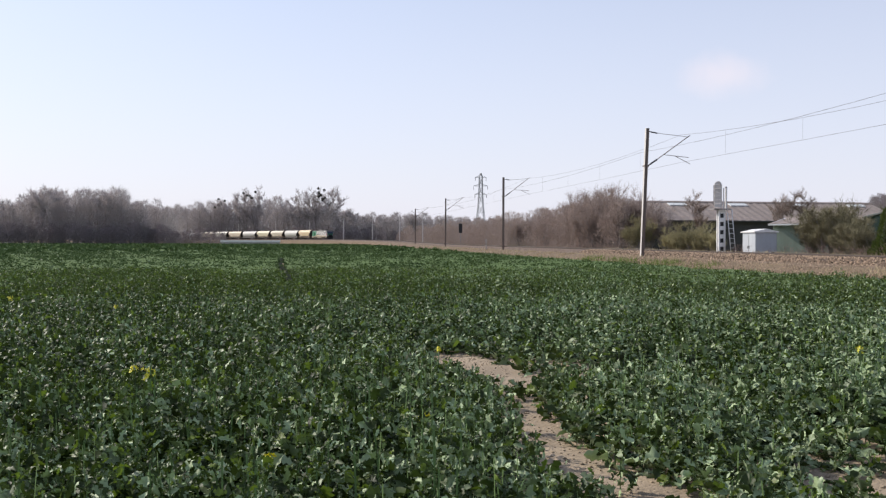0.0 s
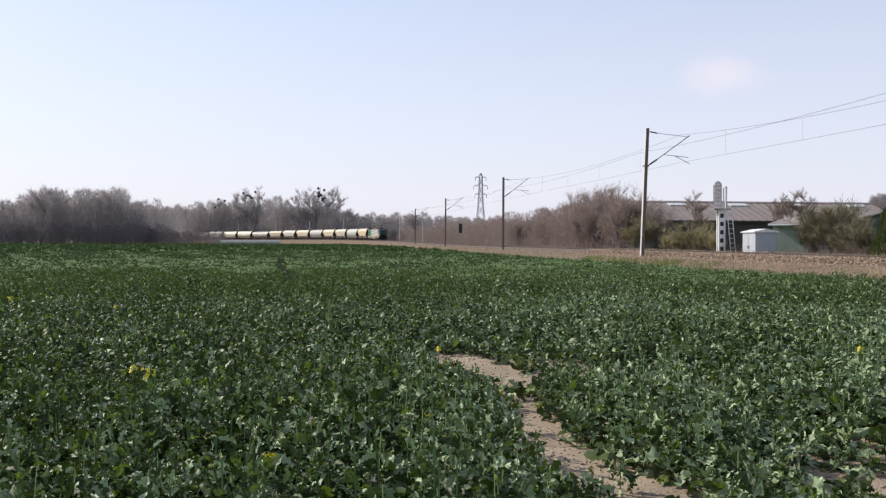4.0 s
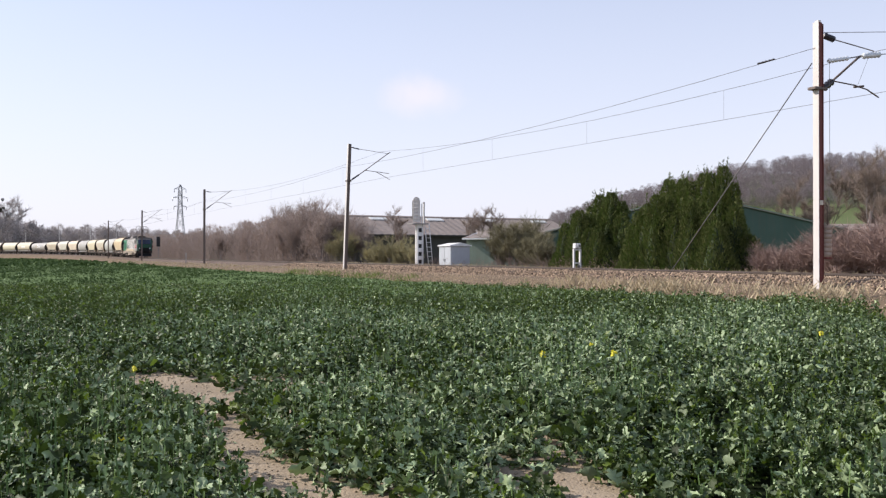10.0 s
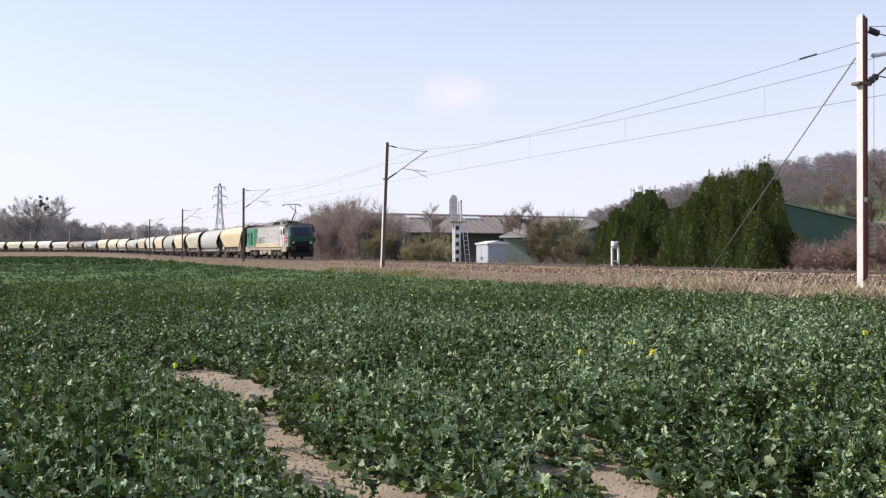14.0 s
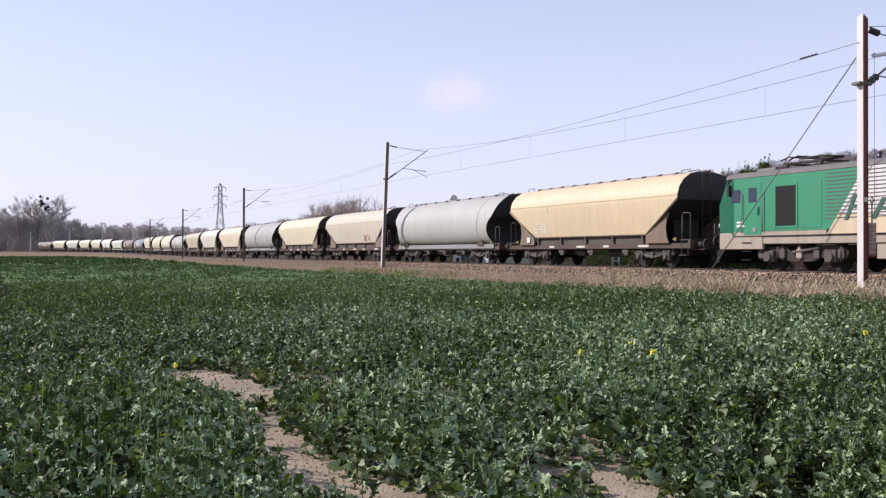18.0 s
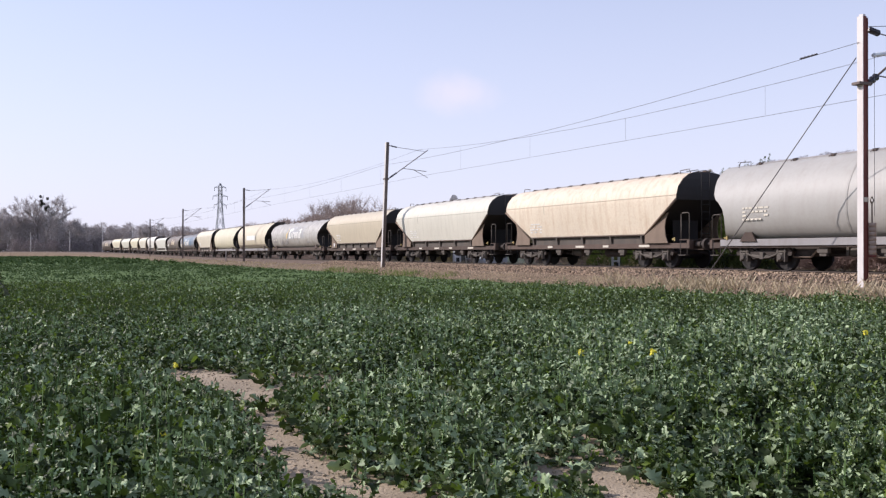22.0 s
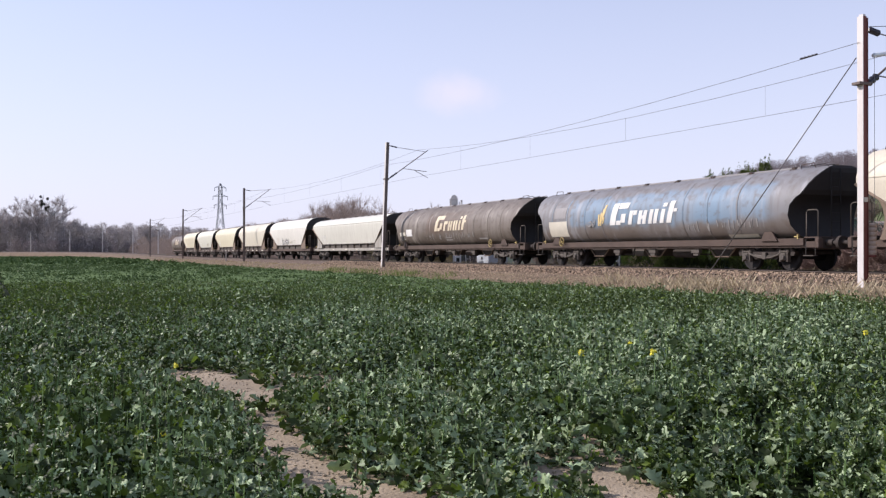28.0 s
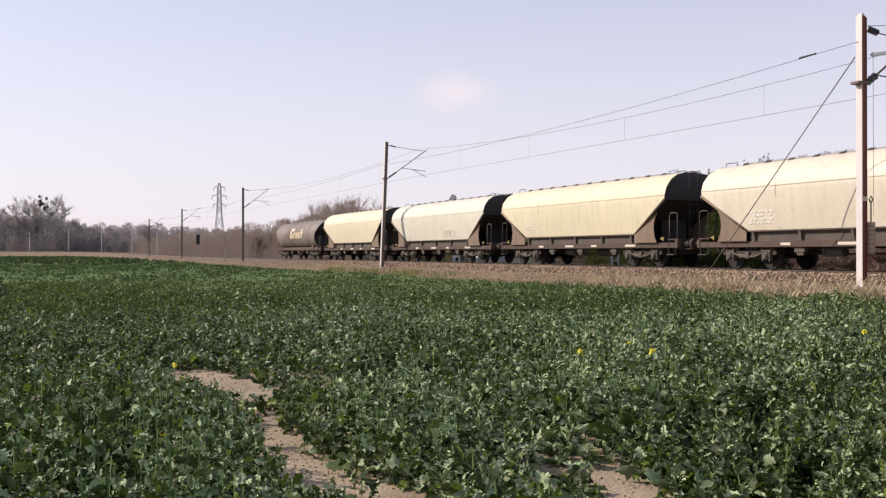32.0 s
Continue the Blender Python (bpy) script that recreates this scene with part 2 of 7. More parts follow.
    "loco_white": mat("silver white locomotive paint", (0.66, 0.635, 0.61), 0.4, vary=0.1, scale=0.6, fine=12, bump=0.03, streak=0.45, dirt=(0.28, 0.22, 0.16)),
    "loco_sand": mat("sand coloured dusty skirt", (0.60, 0.48, 0.32), 0.55, vary=0.12, scale=0.8, fine=12, bump=0.03, streak=0.35),
    "loco_grey": mat("grey locomotive paint", (0.27, 0.255, 0.25), 0.6, vary=0.12, scale=0.8, fine=12, bump=0.03, streak=0.3),
    "loco_roof": mat("sooty grey locomotive roof", (0.15, 0.138, 0.13), 0.8, vary=0.2, scale=0.8, fine=12, bump=0.03, streak=0.3),
    "loco_dark": mat("dark grey front", (0.014, 0.015, 0.016), 0.7, vary=0.15, scale=1, fine=12, spec=0.2),
    "loco_sill": mat("dusty grey brown sill", (0.36, 0.30, 0.235), 0.7, vary=0.15, scale=0.8, fine=12, bump=0.03, streak=0.4, dirt=(0.2, 0.15, 0.11)),
    "louvre": mat("painted louvre gap shade", (0.11, 0.105, 0.1), 0.7, vary=0.1),
    "letter_green": mat("dark green lettering", (0.03, 0.09, 0.055), 0.5, vary=0.05),
    "logo_red": mat("red emblem", (0.5, 0.03, 0.05), 0.45, vary=0.08),
}
def weathered(name, base, low, field, x0, x1, z0, chalk, grime):
    """Old tank paint: a coloured field with worn edges, chalky fading in vertical sheets, grime in runs and blotches."""
    m = bpy.data.materials.new(name)
    m.use_nodes = True
    n, l = m.node_tree.nodes, m.node_tree.links
    b = n["Principled BSDF"]
    b.inputs["Roughness"].default_value = 0.6
    co, sep = n.new("ShaderNodeTexCoord"), n.new("ShaderNodeSeparateXYZ")
    l.new(co.outputs["Object"], sep.inputs[0])

    def tex(scale, stretch, detail):
        t, mp = n.new("ShaderNodeTexNoise"), n.new("ShaderNodeMapping")
        mp.inputs["Scale"].default_value = stretch
        t.inputs["Scale"].default_value, t.inputs["Detail"].default_value = scale, detail
        l.new(co.outputs["Object"], mp.inputs["Vector"])
        l.new(mp.outputs[0], t.inputs["Vector"])
        return t.outputs["Fac"]

    def ramp(v, a, c, lo=0.0, hi=1.0):
        r = n.new("ShaderNodeMapRange")
        r.inputs["From Min"].default_value, r.inputs["From Max"].default_value = a, c
        r.inputs["To Min"].default_value, r.inputs["To Max"].default_value = lo, hi
        l.new(v, r.inputs["Value"])
        return r.outputs[0]

    def calc(op, a, c):
        x = n.new("ShaderNodeMath")
        x.operation = op
        for i, v in enumerate((a, c)):
            if isinstance(v, (int, float)):
                x.inputs[i].default_value = v
            else:
                l.new(v, x.inputs[i])
        return x.outputs[0]

    def blend(fac, a, c):
        x = n.new("ShaderNodeMix")
        x.data_type = "RGBA"
        l.new(fac, x.inputs[0])
        for i, v in ((6, a), (7, c)):
            if isinstance(v, tuple):
                x.inputs[i].default_value = (*v, 1)
            else:
                l.new(v, x.inputs[i])
        return x.outputs[2]
    wear = calc("MULTIPLY", calc("SUBTRACT", tex(0.9, (1, 1, 1), 6.0), 0.5), 1.5)
    xw, zw = calc("ADD", sep.outputs["X"], wear), calc("ADD", sep.outputs["Z"], calc("MULTIPLY", wear, 0.5))
    inside = calc("MULTIPLY", calc("MULTIPLY", ramp(xw, x0 - 0.1, x0 + 0.1), ramp(xw, x1 + 0.3, x1 - 0.3)), calc("MULTIPLY", ramp(zw, z0 - 0.12, z0 + 0.12), ramp(zw, 3.05, 2.9)))
    col = blend(calc("MULTIPLY", inside, ramp(tex(0.5, (1, 1, 0.4), 4.0), 0.3, 0.6, 0.75, 1.0)), blend(ramp(zw, z0 + 0.15, z0 - 0.25), base, low), field)
    col = blend(ramp(tex(0.55, (1.0, 0.3, 0.12), 3.0), 0.45, 0.7, 0.0, 0.4), col, chalk)
    col = blend(ramp(tex(1.6, (2.2, 2.2, 0.25), 7.0), 0.48, 0.72, 0.0, 0.6), col, grime)
    col = blend(ramp(tex(2.6, (1.0, 1.0, 1.4), 8.0), 0.54, 0.66, 0.0, 0.45), col, grime)
    col = blend(ramp(tex(1.1, (1.6, 1.0, 0.22), 9.0), 0.6, 0.68, 0.0, 0.5), col, tuple(min(0.6, 1.45 * v) for v in chalk))
    l.new(col, b.inputs["Base Color"])
    return m


M["grime_blue"] = weathered("faded blue tank paint", (0.19, 0.185, 0.19), (0.155, 0.125, 0.105), (0.17, 0.255, 0.345), -5.6, 7.2, 1.78, (0.25, 0.25, 0.26), (0.12, 0.095, 0.08))
M["grime_grey"] = weathered("faded grey tank paint", (0.40, 0.385, 0.355), (0.34, 0.31, 0.27), (0.30, 0.315, 0.33), -2.6, 3.8, 1.95, (0.43, 0.41, 0.37), (0.20, 0.165, 0.125))
M["grime_brown"] = weathered("faded brown tank paint", (0.155, 0.125, 0.102), (0.115, 0.09, 0.07), (0.105, 0.064, 0.042), -3.2, 3.2, 1.8, (0.27, 0.24, 0.21), (0.07, 0.05, 0.037))
g = bpy.data.materials.new("tinted cab glass")
g.use_nodes = True
gb = g.node_tree.nodes["Principled BSDF"]
gb.inputs["Base Color"].default_value, gb.inputs["Roughness"].default_value = (0.02, 0.03, 0.06, 1), 0.08
M["glass"] = g


# ---- mesh helpers ----
def grid_box(bm, x0, x1, y0, y1, z0, z1):
    vs = [bm.verts.new((x, y, z)) for z in (z0, z1) for y in (y0, y1) for x in (x0, x1)]
    for q in ((0, 2, 3, 1), (4, 5, 7, 6), (0, 1, 5, 4), (2, 6, 7, 3), (0, 4, 6, 2), (1, 3, 7, 5)):
        bm.faces.new([vs[i] for i in q])


def box(x0, x1, y0, y1, z0, z1, bevel=0.0):
    bm = bmesh.new()
    grid_box(bm, x0, x1, y0, y1, z0, z1)
    if bevel:
        bmesh.ops.bevel(bm, geom=bm.edges[:], offset=bevel, segments=1, affect="EDGES")
    return bm


def tube_into(bm, pts, rad, n=6, caps=True):
    """A round bar along points; rad is one radius or one for each point."""
    pts = [Vector(p) for p in pts]
    rad = [rad] * len(pts) if isinstance(rad, (int, float)) else rad
    rings = []
    for i, p in enumerate(pts):
        d = (pts[min(i + 1, len(pts) - 1)] - pts[max(i - 1, 0)]).normalized()
        a = d.cross(Vector((0, 0, 1)) if abs(d.z) < 0.9 else Vector((1, 0, 0))).normalized()
        b = d.cross(a)
        rings.append([bm.verts.new(p + (a * math.cos(6.2832 * k / n) + b * math.sin(6.2832 * k / n)) * rad[i]) for k in range(n)])
    for r, s in zip(rings, rings[1:]):
        for k in range(n):
            f = bm.faces.new((r[k], r[(k + 1) % n], s[(k + 1) % n], s[k]))
            f.smooth = n > 4
    if caps and n > 2:
        bm.faces.new(rings[0][::-1])
        bm.faces.new(rings[-1])
    return bm


def tube(pts, rad, n=6):
    return tube_into(bmesh.new(), pts, rad, n)


def prism(poly, axis, a0, a1):
    """A polygon of 2D points pushed from a0 to a1 along an axis."""
    bm = bmesh.new()

    def put(u, v, w):
        return {"x": (w, u, v), "y": (u, w, v), "z": (u, v, w)}[axis]
    lo = [bm.verts.new(put(u, v, a0)) for u, v in poly]
    hi = [bm.verts.new(put(u, v, a1)) for u, v in poly]
    n = len(poly)
    bm.faces.new(lo[::-1])
    bm.faces.new(hi)
    for i in range(n):
        bm.faces.new((lo[i], lo[(i + 1) % n], hi[(i + 1) % n], hi[i]))
    bmesh.ops.recalc_face_normals(bm, faces=bm.faces[:])
    return bm


def merge(*bms):
    out = bms[0]
    for b in bms[1:]:
        me = bpy.data.meshes.new("tmp")
        b.to_mesh(me)
        out.from_mesh(me)
        bpy.data.meshes.remove(me)
        b.free()
    return out


def to_mesh(name, bm, material, sharp=None):
    if isinstance(bm, bpy.types.Mesh):
        return bm
    bmesh.ops.recalc_face_normals(bm, faces=bm.faces[:])
    if sharp is not None:
        for f in bm.faces:
            f.smooth = True
        for e in bm.edges:
            if len(e.link_faces) != 2 or e.calc_face_angle(0) > radians(sharp):
                e.smooth = False
    me = bpy.data.meshes.new(name)
    bm.to_mesh(me)
    bm.free()
    me.materials.append(M[material])
    return me


def part(name, bm, material, parent, label="", sharp=None, at=None):
    """One mesh object under a thing or a part."""
    ob = new(name, to_mesh(name, bm, material, sharp))
    ob.parent = parent
    if at is not None:
        ob.matrix_basis = at
    return tagged(ob, label) if label else ob


def thing(name, label, category, m=None, group="", kind=""):
    ob = new(name)
    ob.empty_display_size = 0.3
    if m is not None:
        ob.matrix_basis = m
    return tagged(ob, label, category, group, kind)


def single(name, bm, material, label, category, m=None, group="", kind="", sharp=None):
    ob = new(name, to_mesh(name, bm, material, sharp))
    if m is not None:
        ob.matrix_basis = m
    return tagged(ob, label, category, group, kind)


def soup(name, verts, faces, mats, index=None, smooth=False):
    """A mesh object from arrays: verts (n, 3), faces (m, 3 or 4), one or more materials."""
    me = bpy.data.meshes.new(name)
    verts, faces = np.asarray(verts, np.float32), np.asarray(faces, np.int32)
    k = faces.shape[1]
    me.vertices.add(len(verts))
    me.vertices.foreach_set("co", verts.ravel())
    me.loops.add(faces.size)
    me.loops.foreach_set("vertex_index", faces.ravel())
    me.polygons.add(len(faces))
    me.polygons.foreach_set("loop_start", np.arange(len(faces), dtype=np.int32) * k)
    for m_ in mats:
        me.materials.append(M[m_])
    if index is not None:
        me.polygons.foreach_set("material_index", np.asarray(index, np.int32))
    if smooth:
        me.polygons.foreach_set("use_smooth", np.ones(len(faces), bool))
    me.update(calc_edges=True)
    return me

# ---- the line: straight past the field, then curving away to the left ----
RAIL_Z = 0.95
PHI = radians(23.97)
LATERAL = 24.5
NODES = ((56.0, 0.0), (132.0, -0.45), (207.0, 0.60), (282.0, 1.79), (357.0, 2.71), (432.0, 1.79), (658.0, 1.59))
_S = np.arange(-340.0, 800.0, 1.0)
_KAP = np.interp(_S, [n[0] for n in NODES], [n[1] for n in NODES]) / 1000.0
_KAP[_S < 56] = 0
_HEAD = PHI + np.cumsum(_KAP)
_X, _Y = np.cumsum(-np.sin(_HEAD)), np.cumsum(np.cos(_HEAD))
_X += LATERAL * math.cos(PHI) - np.interp(0, _S, _X)
_Y += LATERAL * math.sin(PHI) - np.interp(0, _S, _Y)


def line(s, side=0.0):
    """The line s metres up from its nearest point to the camera, side metres away from the field: x, y and heading up the line."""
    h = float(np.interp(s, _S, _HEAD))
    return float(np.interp(s, _S, _X)) + side * math.cos(h), float(np.interp(s, _S, _Y)) + side * math.sin(h), h


def rise(s):
    """The low bank on which the line climbs round the distant curve."""
    u = min(max((s - 120.0) / 280.0, 0.0), 1.0)
    return 1.1 * u * u * (3 - 2 * u)


def sweep(profile, stations):
    """A cross-section of (side, z) carried along the line."""
    verts, faces = [], []
    n = len(profile)
    for s in stations:
        for side, z in profile:
            x, y, _ = line(s, side)
            verts.append((x, y, z + rise(s) * min(1.0, max(0.0, (z - 0.02) / 0.3))))
    for i in range(len(stations) - 1):
        for k in range(n - 1):
            a = i * n + k
            faces.append((a, a + 1, a + n + 1, a + n))
    return verts, faces


# ground: one sheet to the horizon
gx = np.concatenate([np.linspace(-2600, -420, 8), np.linspace(-400, 260, 100), np.linspace(300, 2600, 8)])
gy = np.concatenate([np.linspace(-1500, -60, 5), np.linspace(-40, 620, 100), np.linspace(680, 3600, 8)])


def hill_z(x, y):
    """The wooded hill behind the sheds."""
    k = np.clip((np.hypot(x - 330, y - 700) - 40) / 300, 0, 1)
    h = 62 * (1 - k * k * (3 - 2 * k))
    k2 = np.clip(np.hypot(x - 205, y - 735) / 145, 0, 1)
    h2 = 44 * (1 - k2 * k2 * (3 - 2 * k2))
    return np.maximum(h, h2)


GX, GY = np.meshgrid(gx, gy)
GZ = hill_z(GX, GY)
gv = np.stack([GX, GY, GZ], -1).reshape(-1, 3)
ni, nj = GX.shape
idx = np.arange(ni * nj).reshape(ni, nj)
gf = np.stack([idx[:-1, :-1], idx[:-1, 1:], idx[1:, 1:], idx[1:, :-1]], -1).reshape(-1, 4)
ground = tagged(new("ground", soup("ground", gv, gf, ["meadow"], smooth=True)), "flat farmland rising to a wooded hill", "ground", kind="structure")

STN = [s for s in range(-330, 60, 10)] + [s for s in range(60, 760, 6)]
v, f_ = sweep([(-5.2, 0.02), (-4.4, 0.30), (-3.4, 0.52), (-2.3, 0.60)], STN)
v = [(x, y, z + 0.05 * noise.noise(Vector((x * 0.6, y * 0.6, 0)))) for x, y, z in v]
tagged(new("verge", soup("verge", v, f_, ["verge"], smooth=True)), "dry earth verge sloping up from the field to the line", "verge", kind="structure")
v, f_ = sweep([(-2.35, 0.55), (-1.75, 0.8), (-1.4, 0.86), (1.4, 0.86), (1.9, 0.76), (3.1, 0.45), (6.5, 0.38), (11.0, 0.02)], STN)
tagged(new("ballast_bed", soup("ballast_bed", v, f_, ["ballast"])), "grey brown ballast bed with sloping shoulders", "track bed", kind="structure")
# loose stones on the near shoulder
def stones(count, s0, s1, side0, side1, size, zf, seed):
    r = np.random.default_rng(seed)
    base = np.array([(1, 0, 0), (0, 1, 0), (-1, 0, 0), (0, -1, 0), (0, 0, 1), (0, 0, -1)], float)
    tri = np.array([(0, 1, 4), (1, 2, 4), (2, 3, 4), (3, 0, 4), (1, 0, 5), (2, 1, 5), (3, 2, 5), (0, 3, 5)])
    s, sd = r.uniform(s0, s1, count), r.uniform(side0, side1, count)
    h = np.interp(s, _S, _HEAD)
    px, py = np.interp(s, _S, _X) + sd * np.cos(h), np.interp(s, _S, _Y) + sd * np.sin(h)
    pz = np.interp(sd, [p[0] for p in zf], [p[1] for p in zf])
    q = base[None] * r.uniform(0.5, 1.3, (count, 6, 1)) * (r.uniform(0.5, 1.2, (count, 1, 3)) * size)
    a = r.uniform(0, 6.28, count)
    c, sn = np.cos(a)[:, None], np.sin(a)[:, None]
    q = np.stack([q[..., 0] * c - q[..., 1] * sn, q[..., 0] * sn + q[..., 1] * c, q[..., 2]], -1)
    q += np.stack([px, py, pz], -1)[:, None]
    return q.reshape(-1, 3), (tri[None] + 6 * np.arange(count)[:, None, None]).reshape(-1, 3)
BED = [(-5.2, 0.02), (-4.4, 0.30), (-3.4, 0.52), (-2.35, 0.58), (-1.75, 0.81), (-1.4, 0.87), (1.5, 0.87), (3.1, 0.45)]
v1, f1 = stones(26000, -14, 75, -2.75, -0.85, 0.048, BED, 1)
v2, f2 = stones(9000, -14, 66, -4.7, -2.5, 0.038, BED, 2)
tagged(new("ballast_stones", soup("ballast_stones", np.concatenate([v1, v2]), np.concatenate([f1, f2 + len(v1)]), ["stone"])),
       "loose angular ballast stones on the shoulder", "stones", kind="stuff")
# rails and sleepers
for sd in (-0.753, 0.753):
    v, f_ = sweep([(sd - 0.07, 0.785), (sd - 0.07, 0.81), (sd - 0.012, 0.83), (sd - 0.012, 0.90), (sd - 0.036, 0.915), (sd - 0.036, 0.95),
                   (sd + 0.036, 0.95), (sd + 0.036, 0.915), (sd + 0.012, 0.90), (sd + 0.012, 0.83), (sd + 0.07, 0.81), (sd + 0.07, 0.785)], STN)
    tagged(new("rail", soup("rail", v, f_, ["rail"])), "rust brown steel rail on concrete sleepers", "rail", "rails of the line", kind="structure")

# ---- catenary masts, wires and lineside equipment ----
def h_section(height, w=0.24, d=0.2, t=0.02):
    return merge(box(-w / 2, w / 2, -d / 2, -d / 2 + t, 0, height), box(-w / 2, w / 2, d / 2 - t, d / 2, 0, height), box(-t / 2, t / 2, -d / 2 + t, d / 2 - t, 0, height))


def ribbed(p, q, r=0.055, n=5):
    """A stack of insulator discs between two points."""
    p, q = Vector(p), Vector(q)
    bm = bmesh.new()
    pts, rad = [], []
    for k in range(n * 2 + 1):
        pts.append(p.lerp(q, k / (n * 2)))
        rad.append(r if k % 2 else r * 0.55)
    return tube_into(bm, pts, rad, 8)


REACH = 2.9          # mast face to the middle of the line
WIRE_Z, MESS_Z = 6.74, 8.55


def mast(s, height, lean=0.0, near=True, pale=False):
    """A steel mast with its cantilever over the line; local x points at the line."""
    side = -2.6 if near else 2.6
    x, y, h = line(s, side)
    zb = 0.5 + rise(s)
    m = pose(x, y, zb, 0, 0, math.degrees(h) + (0 if near else 180))
    m = m @ Matrix.Rotation(radians(lean), 4, "Y")
    ob = thing("catenary_mast", "weathered steel catenary mast with cantilever arm" if not pale else "pale galvanised catenary mast beside the distant curve", "mast", m, "masts of the line")
    part("post", h_section(height, 0.2, 0.22), "mast_dark" if not pale else "mast_lit", ob)
    # Pale plate added on one mast: its sunlight is put into the colour.
    if s < 60:
        part("lit_flange", box(-0.118, -0.102, -0.11, 0.11, 0, height), "mast_lit", ob, "plate coloured pale for a sunlit flange")
    part("base", box(-0.35, 0.35, -0.35, 0.35, -0.5, 0.06, 0.03), "concrete", ob)
    a, b = MESS_Z - 0.5, WIRE_Z - 0.5
    tip = (REACH - 0.1, 0, a)
    part("top_insulator", ribbed((0.25, 0, height - 0.22), (0.7, 0, height - 0.28)), "insulator", ob)
    part("top_tie", merge(tube([(0.1, 0, height - 0.2), (0.25, 0, height - 0.22)], 0.03, 5), tube([(0.7, 0, height - 0.28), tip], 0.016, 5)), "mast_dark", ob)
    foot = (0.1, 0, b - 0.25)
    part("arm_insulator", ribbed((0.25, 0, b - 0.15), (0.75, 0, b + 0.22), 0.07), "insulator", ob)
    part("bracket_arm", merge(tube([foot, (0.25, 0, b - 0.15)], 0.03, 6), tube([(0.75, 0, b + 0.22), tip, (REACH + 0.05, 0, a + 0.1)], 0.03, 6)), "mast_dark", ob)
    part("clamp", box(-0.16, 0.16, -0.18, 0.18, b - 0.3, b - 0.22), "mast_dark", ob)
    part("registration_arm", merge(tube([(1.15, 0, b + 0.55), (REACH, 0, b + 0.46)], 0.02, 5), tube([(2.0, 0, b + 0.49), (REACH + 0.1, 0, b + 0.05)], 0.02, 5)), "mast_dark", ob)
    return ob


MAST_S = (19.75, 59.2, 103.2, 151.6, 202.7)
for s_, hh, ln in zip(MAST_S[1:], (8.45, 8.15, 7.9, 7.8), (2.2, 0.1, 0.3, 0.0)):
    mast(s_, hh, ln)
for s_ in (232.2, 274.2, 318.2, 358.2, 399.3, 438.2, 480.4):
    mast(s_, 7.9, 0.0, near=False, pale=True)

# the near anchor mast: pale flange, rust-red web, tensioning weight and guy wire
x0, y0, h0 = line(MAST_S[0], -2.6)
am = thing("anchor_mast", "tall anchor mast with pale flange, rust red web and pulleys", "mast", pose(x0, y0, 0.45, 0, 0, math.degrees(h0)), "masts of the line")
AH = 7.85
# Web is rust red; sun and shade are put into these two tones.
part("pale_flange", box(-0.13, -0.112, -0.11, 0.10, 0, AH), "mast_lit", am, "flange coloured pale for its sunlit side")
part("red_web", box(-0.108, 0.04, -0.088, 0.09, 0, AH - 0.01), "mast_red", am, "rust red web")
part("red_flange", box(0.053, 0.075, -0.11, 0.1, 0, AH - 0.05, 0.003), "mast_red", am)
part("cap", box(-0.1, 0.0, -0.08, 0.06, AH, AH + 0.05), "mast_lit", am)
part("base", box(-0.45, 0.45, -0.45, 0.45, -0.6, 0.05, 0.04), "concrete", am)
part("top_insulator", ribbed((0.22, 0, 7.5), (0.62, 0, 7.42), 0.1), "insulator", am)
part("top_tie", tube([(0.62, 0, 7.42), (1.2, 0, 7.36), (2.3, 0, 7.24)], 0.018, 5), "mast_dark", am)
part("clamp", box(-0.3, 0.16, -0.15, 0.15, 5.88, 5.96, 0.01), "mast_dark", am)
part("arm_insulator", ribbed((0.16, 0, 5.94), (0.55, 0, 6.2), 0.12, 3), "insulator", am)
part("bracket_arm", tube([(0.55, 0, 6.2), (1.6, 0, 6.96), (1.75, 0, 7.04)], 0.033, 6), "mast_dark", am)
part("registration_arm", merge(tube([(0.55, 0, 6.2), (1.55, 0, 6.14)], 0.022, 5), tube([(1.45, 0, 6.14), (2.0, 0, 6.06), (2.5, 0, 5.86)], 0.022, 5), tube([(1.5, 0.06, 6.1), (1.8, -0.06, 6.14)], 0.03, 5)), "mast_dark", am)
part("dropper_link", tube([(1.6, 0, 6.14), (2.05, 0, 7.0)], 0.006, 4), "wire", am)
part("pale_insulator", ribbed((0.25, -0.1, 6.74), (1.1, -0.1, 6.9), 0.075, 6), "pale_ins", am, "string of pale glass discs")
part("pale_insulator", ribbed((1.7, -0.1, 7.02), (2.45, -0.1, 7.14), 0.1, 5), "pale_ins", am, "string of pale glass discs")
part("strain_wire", merge(tube([(1.1, -0.1, 6.9), (1.7, -0.1, 7.02)], 0.02, 5), tube([(2.45, -0.1, 7.14), (4.5, -0.3, 7.4)], 0.015, 5), tube([(0.1, -0.1, 7.55), (4.2, -0.4, 7.95)], 0.010, 5)), "wire", am)
part("pulley_wire", tube([(0.3, -0.12, 6.7), (0.3, -0.12, 2.15)], 0.008, 4), "wire", am)
for k in range(7):
    part("balance_weight", tube([(0.2, -0.12, 1.05 + 0.13 * k), (0.2, -0.12, 1.175 + 0.13 * k)], 0.115, 14), "weight", am, "round concrete balance weight")
part("weight_foot", tube([(0.2, -0.12, 0.98), (0.2, -0.12, 1.04)], 0.12, 14), "mast_red", am)
